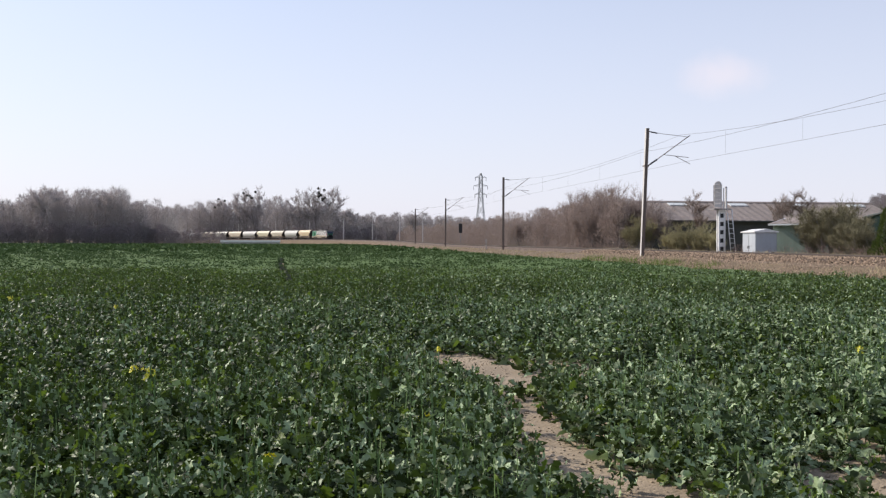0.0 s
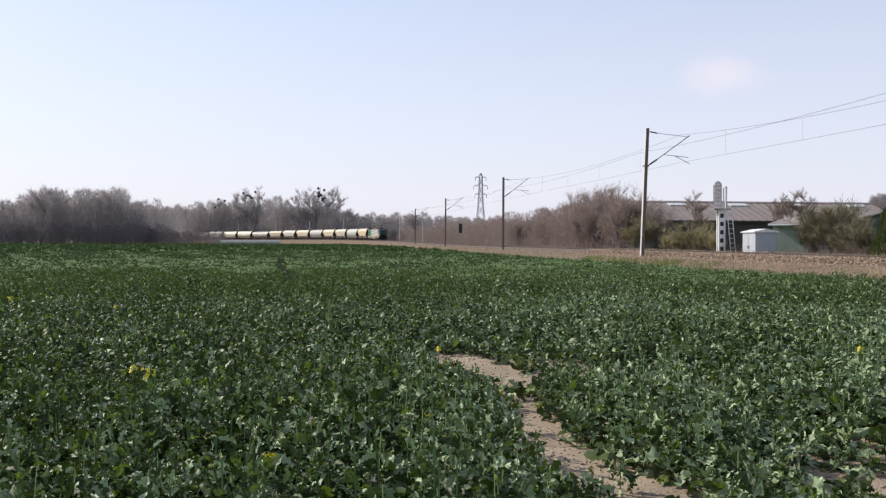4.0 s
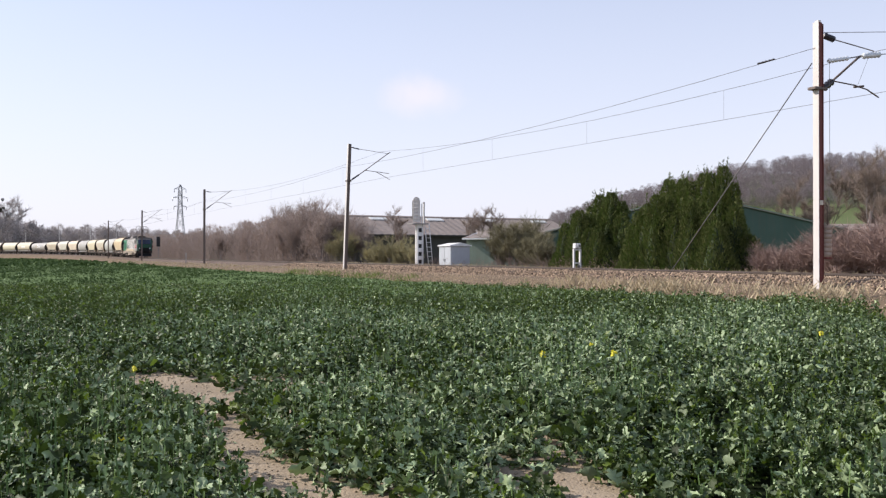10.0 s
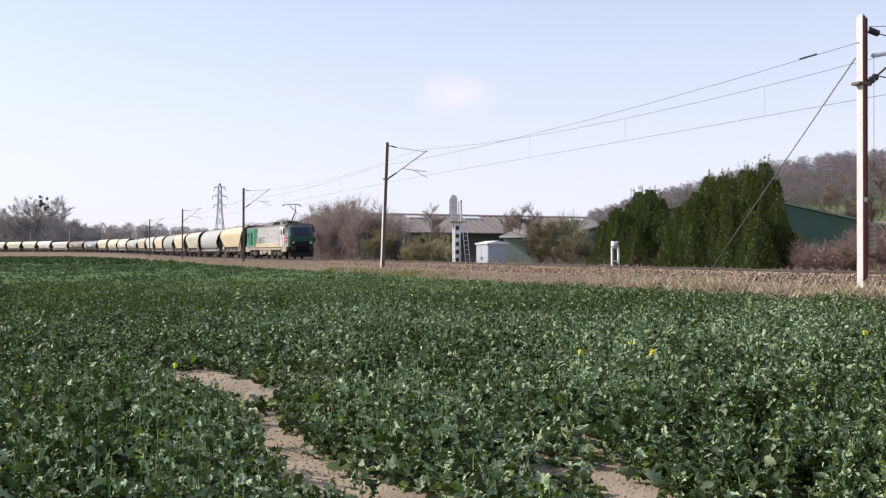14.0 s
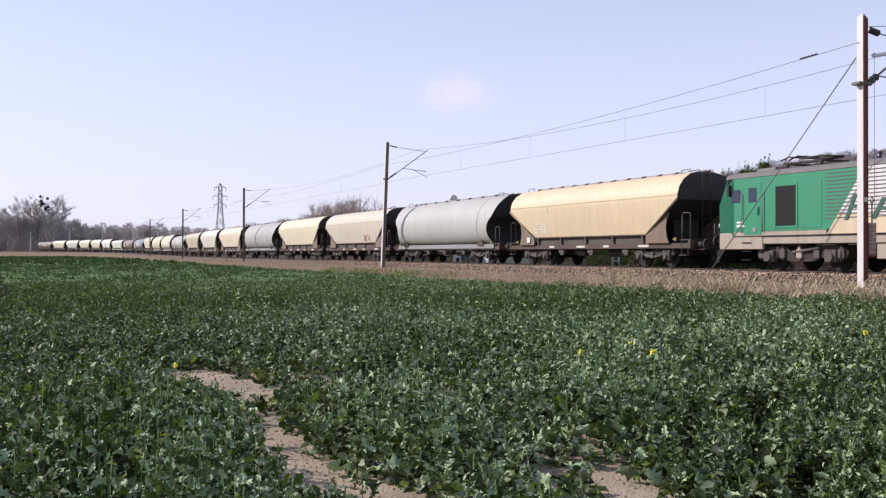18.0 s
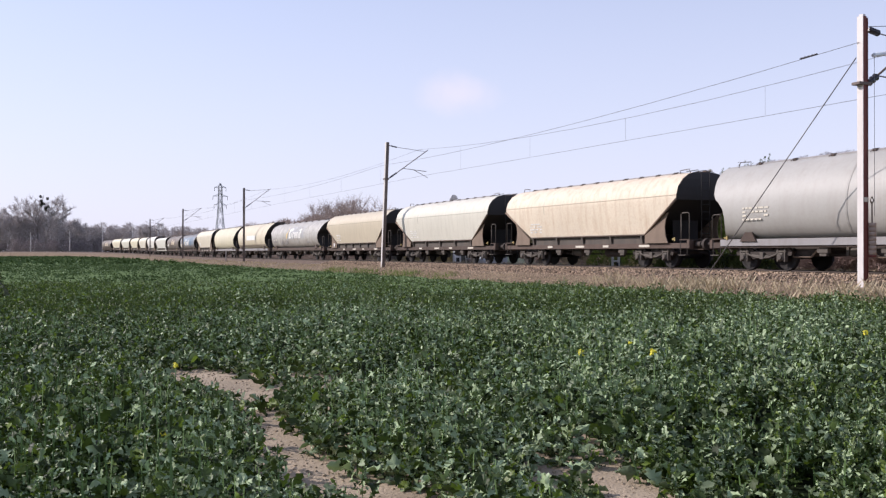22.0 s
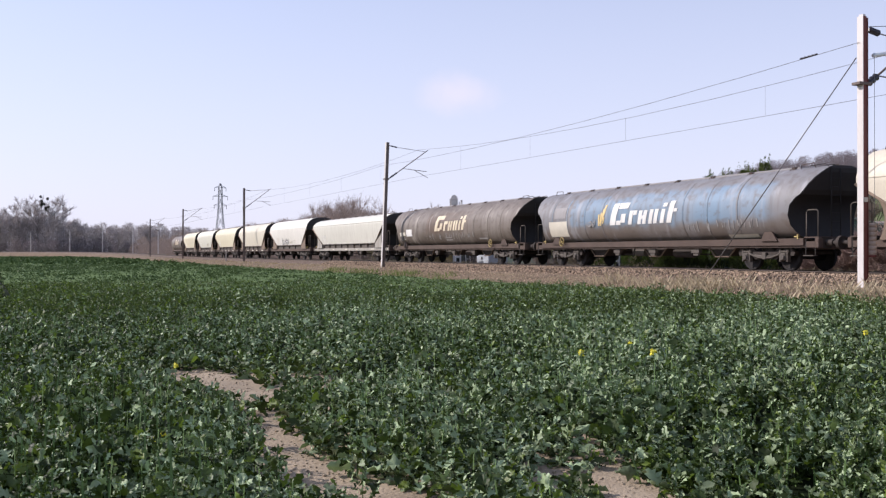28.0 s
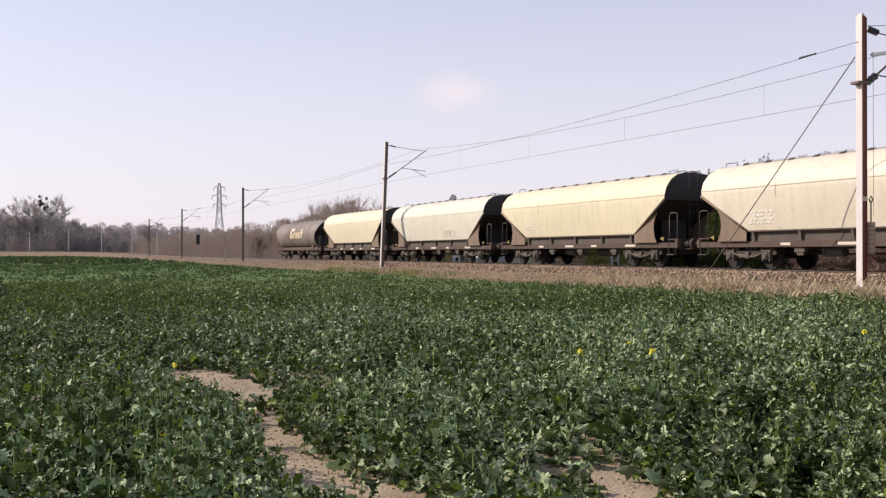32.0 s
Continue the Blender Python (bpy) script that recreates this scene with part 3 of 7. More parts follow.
part("weight_hook", tube([(0.2, -0.12, 1.95), (0.2, -0.12, 2.5), (0.27, -0.12, 2.6), (0.2, -0.12, 2.7), (0.13, -0.12, 2.6), (0.2, -0.12, 2.5)], 0.02, 6), "mast_dark", am)
part("plate", box(-0.1, 0.03, -0.125, -0.113, 2.55, 2.68), "mark_faded", am)
# guy wire from the mast's top back to the ground
gx0, gy0, _ = line(MAST_S[0] + 0.14, -2.72)
gx1, gy1, _ = line(26.05, -3.2)
single("guy_wire", tube([(gx0, gy0, 7.14), (gx1, gy1, 0.5)], 0.017, 5), "wire", "dark steel guy wire from the anchor mast to the ground", "wire")

# overhead wires
def span(z_a, z_b, s_a, s_b, sag, side=0.0, n=8, side_b=None):
    pts = []
    for k in range(n + 1):
        u = k / n
        x, y, _ = line(s_a + (s_b - s_a) * u, side + ((side_b if side_b is not None else side) - side) * u)
        pts.append((x, y, z_a + (z_b - z_a) * u - 4 * sag * u * (1 - u) + rise(s_a + (s_b - s_a) * u)))
    return pts


ALL_S = (-66.0, -23.0, *MAST_S, 232.2, 274.2, 318.2, 358.2, 399.3, 438.2, 480.4)
for s_a, s_b in zip(ALL_S, ALL_S[1:]):
    th = 1.0 if s_b < 160 else 1.6
    wa, wb = [WIRE_Z - (0.27 if q_ < 20 else 0) for q_ in (s_a, s_b)]
    ma, mb = [MESS_Z - (0.80 if q_ < 20 else 0) for q_ in (s_a, s_b)]
    single("contact_wire", tube(span(wa, wb, s_a, s_b, 0.03), 0.0075 * th, 4), "wire", "thin copper contact wire above the line", "wire", group="overhead wires")
    single("messenger_wire", tube(span(ma, mb, s_a, s_b, 0.55), 0.008 * th, 4), "wire", "thin sagging messenger wire above the contact wire", "wire", group="overhead wires")
    if s_b < 160:
        for u in (0.17, 0.39, 0.61, 0.83):
            x, y, _ = line(s_a + (s_b - s_a) * u)
            single("dropper", tube([(x, y, wa + (wb - wa) * u), (x, y, ma + (mb - ma) * u - 2.2 * u * (1 - u))], 0.004, 4), "wire", "short dropper between the two overhead wires", "wire", group="droppers")
for s_a, s_b, za, zb in ((19.75, 59.2, 7.55, 7.35), (59.2, 103.2, 7.35, 7.3), (103.2, 151.6, 7.3, 7.3)):
    single("feeder_wire", tube(span(za, zb, s_a, s_b, 0.35, -2.75), 0.008, 4), "wire", "feeder wire strung from mast to mast", "wire", group="overhead wires")
single("feeder_insulator", ribbed((line(21.3, -2.75)[0], line(21.3, -2.75)[1], 7.515), (line(22.0, -2.75)[0], line(22.0, -2.75)[1], 7.50), 0.035, 5), "insulator", "dark strain insulator in the feeder wire", "insulator")


def signal():
    x, y, h = line(63.0, 4.6)
    ob = thing("railway_signal", "railway signal with round-topped silver back plate on a white lattice post", "signal", pose(x, y, 0.45, 0, 0, math.degrees(h)))
    ob.scale = (1, 1, 1.06)
    for dx in (-0.2, 0.2):
        for dy in (-0.14, 0.14):
            part("post_angle", box(dx - 0.05, dx + 0.05, dy - 0.05, dy + 0.05, 0, 3.2), "white", ob)
    for k in range(6):
        part("post_rung", box(-0.2, 0.2, -0.18, 0.18, 0.15 + 0.55 * k, 0.42 + 0.55 * k), "white", ob)
    part("post_core", box(-0.14, 0.14, -0.1, 0.1, 0, 3.2), "black", ob)
    part("platform", box(-0.75, 0.5, -0.55, 0.5, 3.15, 3.22), "loco_grey", ob)
    prof = [(-0.28 * math.cos(a * math.pi / 10), 4.75 + 0.3 * math.sin(a * math.pi / 10)) for a in range(11)]
    part("back_plate", prism([(x_ - 0.28, z_) for x_, z_ in prof] + [(0.0, 3.3), (-0.56, 3.3)], "y", -0.12, -0.09), "mast_lit", ob, "silver round-topped back plate")
    for k in range(7):
        part("cage_hoop", tube([(-0.58, -0.13, 3.3 + 0.25 * k), (-0.28, -0.42, 3.3 + 0.25 * k), (0.02, -0.13, 3.3 + 0.25 * k)], 0.014, 4), "mast_lit", ob)
    part("lamp_head", box(-0.5, -0.06, -0.09, 0.2, 3.5, 4.8, 0.03), "black", ob)
    for dx in (0.12, 0.3):
        part("cage_post", box(dx, dx + 0.06, -0.1, -0.04, 3.2, 4.6), "white", ob)
    part("side_plate", box(0.3, 0.42, -0.05, 0.05, 3.25, 4.7), "loco_grey", ob)
    for dx in (0.55, 0.9):
        part("ladder_rail", tube([(dx, -0.5, 0), (dx - 0.25, -0.3, 3.2)], 0.03, 5), "white", ob)
    for k in range(9):
        part("ladder_rung", tube([(0.53 - 0.02 * k, -0.48 + 0.02 * k, 0.3 + 0.32 * k), (0.87 - 0.02 * k, -0.48 + 0.02 * k, 0.3 + 0.32 * k)], 0.016, 4), "white", ob)


signal()
x, y, h = line(59.3, 5.6)
cb = thing("relay_cabinet", "grey relay cabinet with pale pitched lid beside the line", "cabinet", pose(x, y, 0.28, 0, 0, math.degrees(h) - 8))
part("body", box(-0.7, 0.7, -1.3, 1.3, 0, 1.92, 0.02), "grey_cab", cb)
part("lid", prism([(-0.8, 1.88), (-0.8, 1.94), (0.0, 2.12), (0.8, 1.94), (0.8, 1.88)], "y", -1.4, 1.4), "white", cb, "pale pitched lid")
for k in (-0.66, 0.66):
    part("door", box(-0.715, -0.698, k - 0.58, k + 0.58, 0.08, 1.8, 0.004), "grey_cab", cb)
    part("handle", box(-0.74, -0.71, k * 0.2 - 0.03, k * 0.2 + 0.03, 0.8, 1.0), "black", cb)
part("plinth", box(-0.85, 0.85, -1.5, 1.5, -0.4, 0.0), "concrete", cb)
x, y, h = line(40.3, 3.0)
sp = thing("dwarf_signal", "small white dwarf signal on a white frame", "signal", pose(x, y, 0.48, 0, 0, math.degrees(h)))
for dx in (-0.19, 0.19):
    part("leg", box(dx - 0.045, dx + 0.045, -0.05, 0.05, 0, 1.38, 0.008), "white", sp)
for z in (0.0, 0.62, 1.3):
    part("cross_bar", box(-0.23, 0.23, -0.052, 0.052, z, z + 0.07), "white", sp)
part("head", merge(box(-0.17, 0.17, -0.12, 0.16, 1.4, 1.66, 0.03), tube([(0, -0.18, 1.54), (0, -0.1, 1.54)], 0.1, 10)), "white", sp)
part("lamp", tube([(0.04, -0.195, 1.54), (0.04, -0.175, 1.54)], 0.07, 10), "loco_grey", sp)
part("cable_box", box(0.06, 0.16, -0.04, 0.08, 0.1, 0.55, 0.01), "black", sp)
for s_ in (96.0, 74.0, 50.0, 30.5, 121.0):
    x, y, h = line(s_, 1.7)
    single("track_marker", merge(box(-0.08, 0.08, -0.08, 0.08, 0, 0.28, 0.01), tube([(0, 0, 0.2), (0.2, 0.1, 0.12)], 0.03, 5)), "black", "short dark marker post beside the rail", "post", pose(x, y, 0.68), group="track markers")
x, y, h = line(112.0, -2.9)
single("kilometre_post", box(-0.07, 0.07, -0.07, 0.07, 0, 1.3, 0.01), "concrete", "slim grey kilometre post on the verge", "post", pose(x, y, 0.5))
x, y, h = line(176.4, 3.4)
fs = thing("distant_signal", "dark signal head on a slim post beside the distant track", "signal", pose(x, y, 0.45, 0, 0, math.degrees(h)))
part("post", tube([(0, 0, 0), (0, 0, 2.7)], 0.07, 6), "loco_grey", fs)
part("head", box(-0.33, 0.33, -0.1, 0.1, 2.6, 4.4, 0.05), "black", fs)

# sleepers under the near stretch
SLEEPER = to_mesh("sleeper", box(-1.25, 1.25, -0.13, 0.13, 0.66, 0.815, 0.02), "sleeper")
bed = bpy.data.objects["ballast_bed"]
for k in range(150):
    x, y, h = line(-20 + 0.62 * k)
    part("sleeper", SLEEPER, "sleeper", bed, at=pose(x, y, 0, 0, 0, math.degrees(h)))

# ---- sheds behind the line ----
def shed(name, label, x, y, turn, length, depth, eave, ridge, wall, lights=0, roof="roof", verge="roof_dark", gable="", slide=0.0):
    """A long low building: walls, pitched corrugated roof, pale roof lights."""
    ob = thing(name, label, "shed", pose(x, y, 0, 0, 0, turn))
    lx, ly = length / 2, depth / 2
    part("front_wall", box(-lx, lx, -ly, -ly + 0.25, 0, eave), wall, ob)
    part("back_wall", box(-lx, lx, ly - 0.25, ly, 0, eave), wall, ob)
    for sx in (-1, 1):
        part("gable", prism([(-ly + 0.26, 0), (-ly + 0.26, eave - 0.03), (0, ridge - 0.06), (ly - 0.26, eave - 0.03), (ly - 0.26, 0)], "x", sx * lx - 0.13, sx * lx + 0.12), gable or wall, ob)
        part("barge_board", merge(tube([(sx * (lx + 0.2), -ly - 0.4, eave - 0.08), (sx * (lx + 0.2), 0, ridge + 0.05)], 0.09, 4), tube([(sx * (lx + 0.2), 0, ridge + 0.05), (sx * (lx + 0.2), ly + 0.4, eave - 0.08)], 0.09, 4)), verge, ob)
    slope = (ridge - eave) / ly
    n = int(length / 0.9)
    for sy in (-1, 1):
        bm = bmesh.new()
        rows = [[], []]
        for k in range(n * 2 + 1):
            xx = -lx - 0.3 + (length + 0.6) * k / (n * 2)
            up = 0.05 * (k % 2)
            rows[0].append(bm.verts.new((xx, sy * (ly + 0.5), eave - 0.5 * slope + up)))
            rows[1].append(bm.verts.new((xx, 0, ridge + up)))
        for k in range(n * 2):
            bm.faces.new((rows[0][k], rows[0][k + 1], rows[1][k + 1], rows[1][k]))
        r = bmesh.ops.extrude_face_region(bm, geom=bm.faces[:])
        bmesh.ops.translate(bm, vec=(0, 0, 0.06), verts=[e for e in r["geom"] if isinstance(e, bmesh.types.BMVert)])
        part("roof_slope", bm, roof, ob)
    part("ridge_cap", prism([(-0.35, ridge + 0.03), (0, ridge + 0.2), (0.35, ridge + 0.03)], "x", -lx - 0.3, lx + 0.3), roof, ob)
    part("gutter", box(-lx - 0.3, lx + 0.3, -ly - 0.62, -ly - 0.5, eave - 0.5 * slope - 0.1, eave - 0.5 * slope + 0.04), verge, ob)
    for k in range(lights):
        xx = -lx + length * (k + 0.5) / lights + slide
        part("roof_light", box(-1.1, 1.1, -0.45, 0.45, 0.1, 0.2), "rooflight", ob, "pale raised roof light", at=pose(xx, -ly * 0.18, ridge - slope * ly * 0.18) @ Matrix.Rotation(math.atan(slope), 4, "X"))
    return ob


shed("long_shed", "long low shed with grey fibre cement roof and dark walls", 5.4, 118.8, 24.0, 30.0, 13.0, 4.0, 6.15, "roof_dark", 4, gable="concrete", slide=1.2)
shed("far_shed", "grey roofed shed glimpsed between the conifers", 25.1, 107.0, 24.0, 10.0, 8.0, 4.6, 6.5, "roof_dark", 0, verge="rooflight")
lean = shed("lean_to", "low pale green shed with a light eaves gutter", 15.6, 89.0, -22.0, 18.0, 8.0, 3.15, 3.65, "green_pale", 0, verge="white")
shed("green_barn", "dark green sheet-clad barn with a low gable", 23.4, 77.0, 75.0, 18.0, 21.0, 3.3, 5.9, "green_wall", 0, roof="roof", verge="green_wall")
shed("roadside_shed", "low shed with weathered grey roof behind a hedge", 43.0, 78.0, -10.0, 24.0, 9.0, 2.7, 4.0, "concrete", 0)

# ---- power pylon ----
def pylon(x, y, turn, height):
    ob = thing("power_pylon", "grey lattice power pylon far behind the wood", "pylon", pose(x, y, 0, 0, 0, turn))
    lv = [(0, 3.2), (height * 0.2, 2.45), (height * 0.38, 1.8), (height * 0.55, 1.25), (height * 0.7, 0.95), (height * 0.82, 0.85), (height * 0.94, 0.8), (height, 0.25)]
    for sx in (-1, 1):
        for sy in (-1, 1):
            part("leg", tube([(sx * w_, sy * w_, z_) for z_, w_ in lv], 0.14, 4), "pylon", ob)
    for (z0, w0), (z1, w1) in zip(lv, lv[1:]):
        for sy in (-1, 1):
            part("brace", merge(tube([(-w0, sy * w0, z0), (w1, sy * w1, z1)], 0.09, 4), tube([(w0, sy * w0, z0), (-w1, sy * w1, z1)], 0.09, 4)), "pylon", ob)
            part("brace", merge(tube([(sy * w0, -w0, z0), (sy * w1, w1, z1)], 0.09, 4), tube([(sy * w0, w0, z0), (sy * w1, -w1, z1)], 0.09, 4)), "pylon", ob)
    for z_, reach in ((height * 0.70, 3.0), (height * 0.82, 3.6), (height * 0.94, 2.8)):
        for sx in (-1, 1):
            part("cross_arm", merge(tube([(0, 0, z_ + 1.2), (sx * reach, 0, z_)], 0.11, 4), tube([(0, 0, z_), (sx * reach, 0, z_)], 0.11, 4)), "pylon", ob)
            part("insulator_string", tube([(sx * reach, 0, z_), (sx * reach, 0, z_ - 1.8)], 0.12, 5), "insulator", ob)


pylon(-110.4, 467.0, 25.0, 36.0)

# ---- trees ----
def bare_tree(seed, height, spread, levels=5, twig_count=1500, trunk_r=0.24, twig_w=0.035, lean=0.15, stems=1, twig_len=0.9):
    """Meshes of a leafless tree: trunk with limbs, and a crown of fine twigs."""
    r = random.Random(seed)
    bm = bmesh.new()
    tips = []

    def grow(p, d, length, rad, level):
        n = 3
        pts, rads = [p], [rad]
        q, dd = p.copy(), d.copy()
        for k in range(n):
            dd = (dd + Vector((r.uniform(-1, 1), r.uniform(-1, 1), r.uniform(-0.3, 0.7))) * lean).normalized()
            q = q + dd * length / n
            pts.append(q.copy())
            rads.append(rad * (1 - 0.45 * (k + 1) / n))
        tube_into(bm, pts, rads, 5 if level == 0 else 3, caps=False)
        if level >= levels - 3:
            tips.append((pts, dd, level))
        if level < levels - 1:
            for k in range(r.choice((2, 3, 3)) if level else r.choice((4, 5, 6))):
                u = r.uniform(0.45, 1.0) if level else r.uniform(0.35, 1.0)
                i = min(int(u * n), n - 1)
                base = pts[i].lerp(pts[i + 1], u * n - i)
                a = r.uniform(0, 6.283)
                out = Vector((math.cos(a), math.sin(a), 0)) * spread
                nd = (dd * 0.8 + out + Vector((0, 0, r.uniform(0.0, 0.5)))).normalized()
                grow(base, nd, length * r.uniform(0.5, 0.75), rads[i] * 0.55, level + 1)

    for k in range(stems):
        d = Vector((r.uniform(-0.3, 0.3), r.uniform(-0.3, 0.3), 1)).normalized() if stems > 1 else Vector((r.uniform(-0.06, 0.06), r.uniform(-0.06, 0.06), 1)).normalized()
        grow(Vector((r.uniform(-0.4, 0.4) * (stems > 1), r.uniform(-0.4, 0.4) * (stems > 1), -0.2)), d, height * (0.52 if stems == 1 else r.uniform(0.38, 0.6)), trunk_r, 0)
    V, F = [], []
    for k in range(twig_count):
        pts, dd, lv = r.choice(tips)
        i = r.randrange(len(pts) - 1)
        b = pts[i].lerp(pts[i + 1], r.random())
        d = (dd * 0.7 + Vector((r.uniform(-1, 1), r.uniform(-1, 1), r.uniform(-0.4, 0.9)))).normalized()
        L = twig_len * r.uniform(0.5, 1.4)
        sdv = d.cross(Vector((r.uniform(-1, 1), r.uniform(-1, 1), r.uniform(-1, 1)))).normalized() * twig_w
        mid = b + d * L * 0.5 + Vector((r.uniform(-1, 1), r.uniform(-1, 1), r.uniform(-0.5, 1))) * 0.12 * L
        end = b + d * L
        o = len(V)
        V += [b - sdv, b + sdv, mid + sdv * 0.7, mid - sdv * 0.7, end]
        F += [(o, o + 1, o + 2), (o, o + 2, o + 3), (o + 3, o + 2, o + 4)]
    top = max(v_.z for v_ in V)
    k = height / top
    for v_ in bm.verts:
        v_.co *= k
    return bm, np.array([tuple(v_ * k) for v_ in V]), np.array(F)


def tree_kind(name, label, seed, height, spread, bark, twig, group, **kw):
    bm, V, F = bare_tree(seed, height, spread, **kw)
    ob = thing(name, label, "tree" if "tree" in name else "shrub", group=group)
    part("trunk", bm, bark, ob)
    part("crown", soup("crown", V, F, [twig]), twig, ob)
    return ob


def place(master, spots):
    """The master takes the first spot, copies the rest: x, y, z, turn, scale."""
    for i, (x, y, z, a, sc) in enumerate(spots):
        m = pose(x, y, z, 0, 0, a)
        if i == 0:
            master.matrix_basis = m
            master.scale = (sc, sc, sc)
            o = master
        else:
            o = copy_thing(master, m)
            o.scale = (sc, sc, sc)


def wood(name, label, seed, trees, twigs, twig, trunk_w=0.22, lo=0.08, width=0.34, mats=("twig_far", "bark_far")):
    """Many leafless trees as one mass of thin trunks and twigs: trees holds x, y, z, height."""
    r = np.random.default_rng(seed)
    t = np.array(trees)
    n = len(t)
    k = np.repeat(np.arange(n), twigs)
    N = n * twigs
    hgt = t[k, 3]
    u = lo + (1 - lo) * r.random(N) ** 0.85
    rad = hgt * width * np.sqrt(np.clip(1.03 - u, 0.02, 1)) * np.sqrt(r.random(N)) * np.minimum(1, 0.55 + u)
    a = r.uniform(0, 6.283, N)
    p = np.stack([t[k, 0] + rad * np.cos(a), t[k, 1] + rad * np.sin(a), t[k, 2] + u * hgt * 0.96], -1)
    d = np.stack([np.cos(a) * 0.6, np.sin(a) * 0.6, np.full(N, 0.9)], -1) + r.normal(0, 0.45, (N, 3))
    d /= np.linalg.norm(d, axis=1)[:, None]
    L = (hgt * r.uniform(0.05, 0.13, N))[:, None]
    sd = np.cross(d, r.normal(size=(N, 3)))
    sd /= np.linalg.norm(sd, axis=1)[:, None]
    w_ = twig * r.uniform(0.5, 1.4, N)[:, None]
    V = np.stack([p - sd * w_, p + sd * w_, p + d * L], 1).reshape(-1, 3)
    F = np.arange(3 * N).reshape(-1, 3)
    # trunks
    o = len(V)
    tp = t[:, :3]
    wx = r.uniform(0, 6.283, n)
    s_ = np.stack([np.cos(wx), np.sin(wx), np.zeros(n)], -1) * trunk_w * (t[:, 3:4] / 17)
    topp = tp + np.stack([r.normal(0, 0.03, n) * t[:, 3], r.normal(0, 0.03, n) * t[:, 3], t[:, 3] * 0.85], -1)
    TV = np.stack([tp - s_, tp + s_, topp], 1).reshape(-1, 3)
    V, F = np.concatenate([V, TV]), np.concatenate([F, o + np.arange(3 * n).reshape(-1, 3)])
    idx_ = np.concatenate([np.zeros(N), np.ones(n)])
    return tagged(new(name, soup(name, V, F, mats, idx_)), label, "wood", kind="stuff")


rt = random.Random(77)
# far edge of the wood: bearing in degrees from the straight view, distance, tree height
EDGE = ((-46.0, 330, 15.5), (-43.0, 342, 16.5), (-40.7, 350, 16.0), (-38.8, 365, 20.0), (-36.0, 375, 21.5), (-34.4, 385, 22.5), (-33.6, 388, 19.0), (-32.2, 420, 19.0), (-31.0, 520, 22.0), (-28.5, 515, 23.5), (-26.8, 495, 23.5),
        (-25.5, 475, 24.0), (-24.0, 460, 20.5), (-22.6, 455, 20.5), (-21.0, 455, 17.0), (-19.0, 470, 16.5), (-16.5, 500, 16.0), (-14.0, 540, 16.0), (-11.0, 570, 15.0), (-8.0, 590, 14.0))
EB, ED, EH = [e[0] for e in EDGE], [e[1] for e in EDGE], [e[2] for e in EDGE]
mass, scrub = [], []
b = -47.0
while b < -8.0:
    for row in range(5):
        bb = b + rt.uniform(-0.3, 0.3)
        dist = float(np.interp(bb, EB, ED)) + row * 8 + rt.uniform(-4, 4)
        hh = float(np.interp(bb, EB, EH)) * rt.choice((rt.uniform(0.7, 0.9), rt.uniform(0.8, 1.02)))
        mass.append((dist * math.sin(radians(bb)), dist * math.cos(radians(bb)), 0, hh))
    for row in range(3):
        bb = b + rt.uniform(-0.3, 0.3)
        dist = float(np.interp(bb, EB, ED)) - 4 - row * 4
        scrub.append((dist * math.sin(radians(bb)), dist * math.cos(radians(bb)), 0, rt.uniform(4.0, 8.5)))
    b += 0.36
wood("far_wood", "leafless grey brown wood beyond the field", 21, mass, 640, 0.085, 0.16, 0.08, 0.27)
# a thicket in front of the curve, which hides the end of the train
for q in range(46):
    bb = -36.0 + q * 0.165 + rt.uniform(-0.1, 0.1)
    dist = 396 + rt.uniform(-5, 5)
    scrub.append((dist * math.sin(radians(bb)), dist * math.cos(radians(bb)), 0, rt.uniform(5.5, 8.5) if q < 27 else rt.uniform(4.4, 5.6)))
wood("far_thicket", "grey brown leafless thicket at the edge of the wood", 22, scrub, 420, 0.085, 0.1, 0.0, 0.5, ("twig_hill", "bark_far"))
# the thicket just behind the straight line
near_t = []
for q in range(380):
    s_ = 88 + 225 * rt.random() ** 1.4
    sd_ = rt.uniform(9.0, 20.0)
    x, y, _ = line(s_, sd_)
    if math.degrees(math.atan2(x, y)) > -4.7:
        continue
    near_t.append((x, y, 0, rt.uniform(0.55, 1.0) * (5.2 + 0.28 * (sd_ - 9.0) + (1.6 if s_ < 145 else 0.4))))
wood("lineside_thicket", "reddish brown leafless thicket behind the line", 24, near_t, 560, 0.03, 0.12, 0.0, 0.36, ("twig_red", "bark_far"))
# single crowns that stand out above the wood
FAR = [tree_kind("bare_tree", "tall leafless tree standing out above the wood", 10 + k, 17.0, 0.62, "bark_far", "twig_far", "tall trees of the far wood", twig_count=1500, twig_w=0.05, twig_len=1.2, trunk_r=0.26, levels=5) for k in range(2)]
tall = []
for px_, hh in ((-38.6, 22), (-35.7, 22), (-28.9, 25.0), (-27.3, 31.0), (-26.8, 28), (-24.15, 27.5), (-22.95, 29.0), (-23.2, 26.5), (-17.5, 16.5), (-13.2, 17), (-11.5, 15.5), (-10.6, 15)):
    dist = float(np.interp(px_, EB, ED)) + 4
    tall.append((dist * math.sin(radians(px_)), dist * math.cos(radians(px_)), 0, rt.uniform(0, 360), hh / 17.0))
place(FAR[0], tall[::2])
place(FAR[1], tall[1::2])
# dark balls of mistletoe in two of the crowns
MIS = []
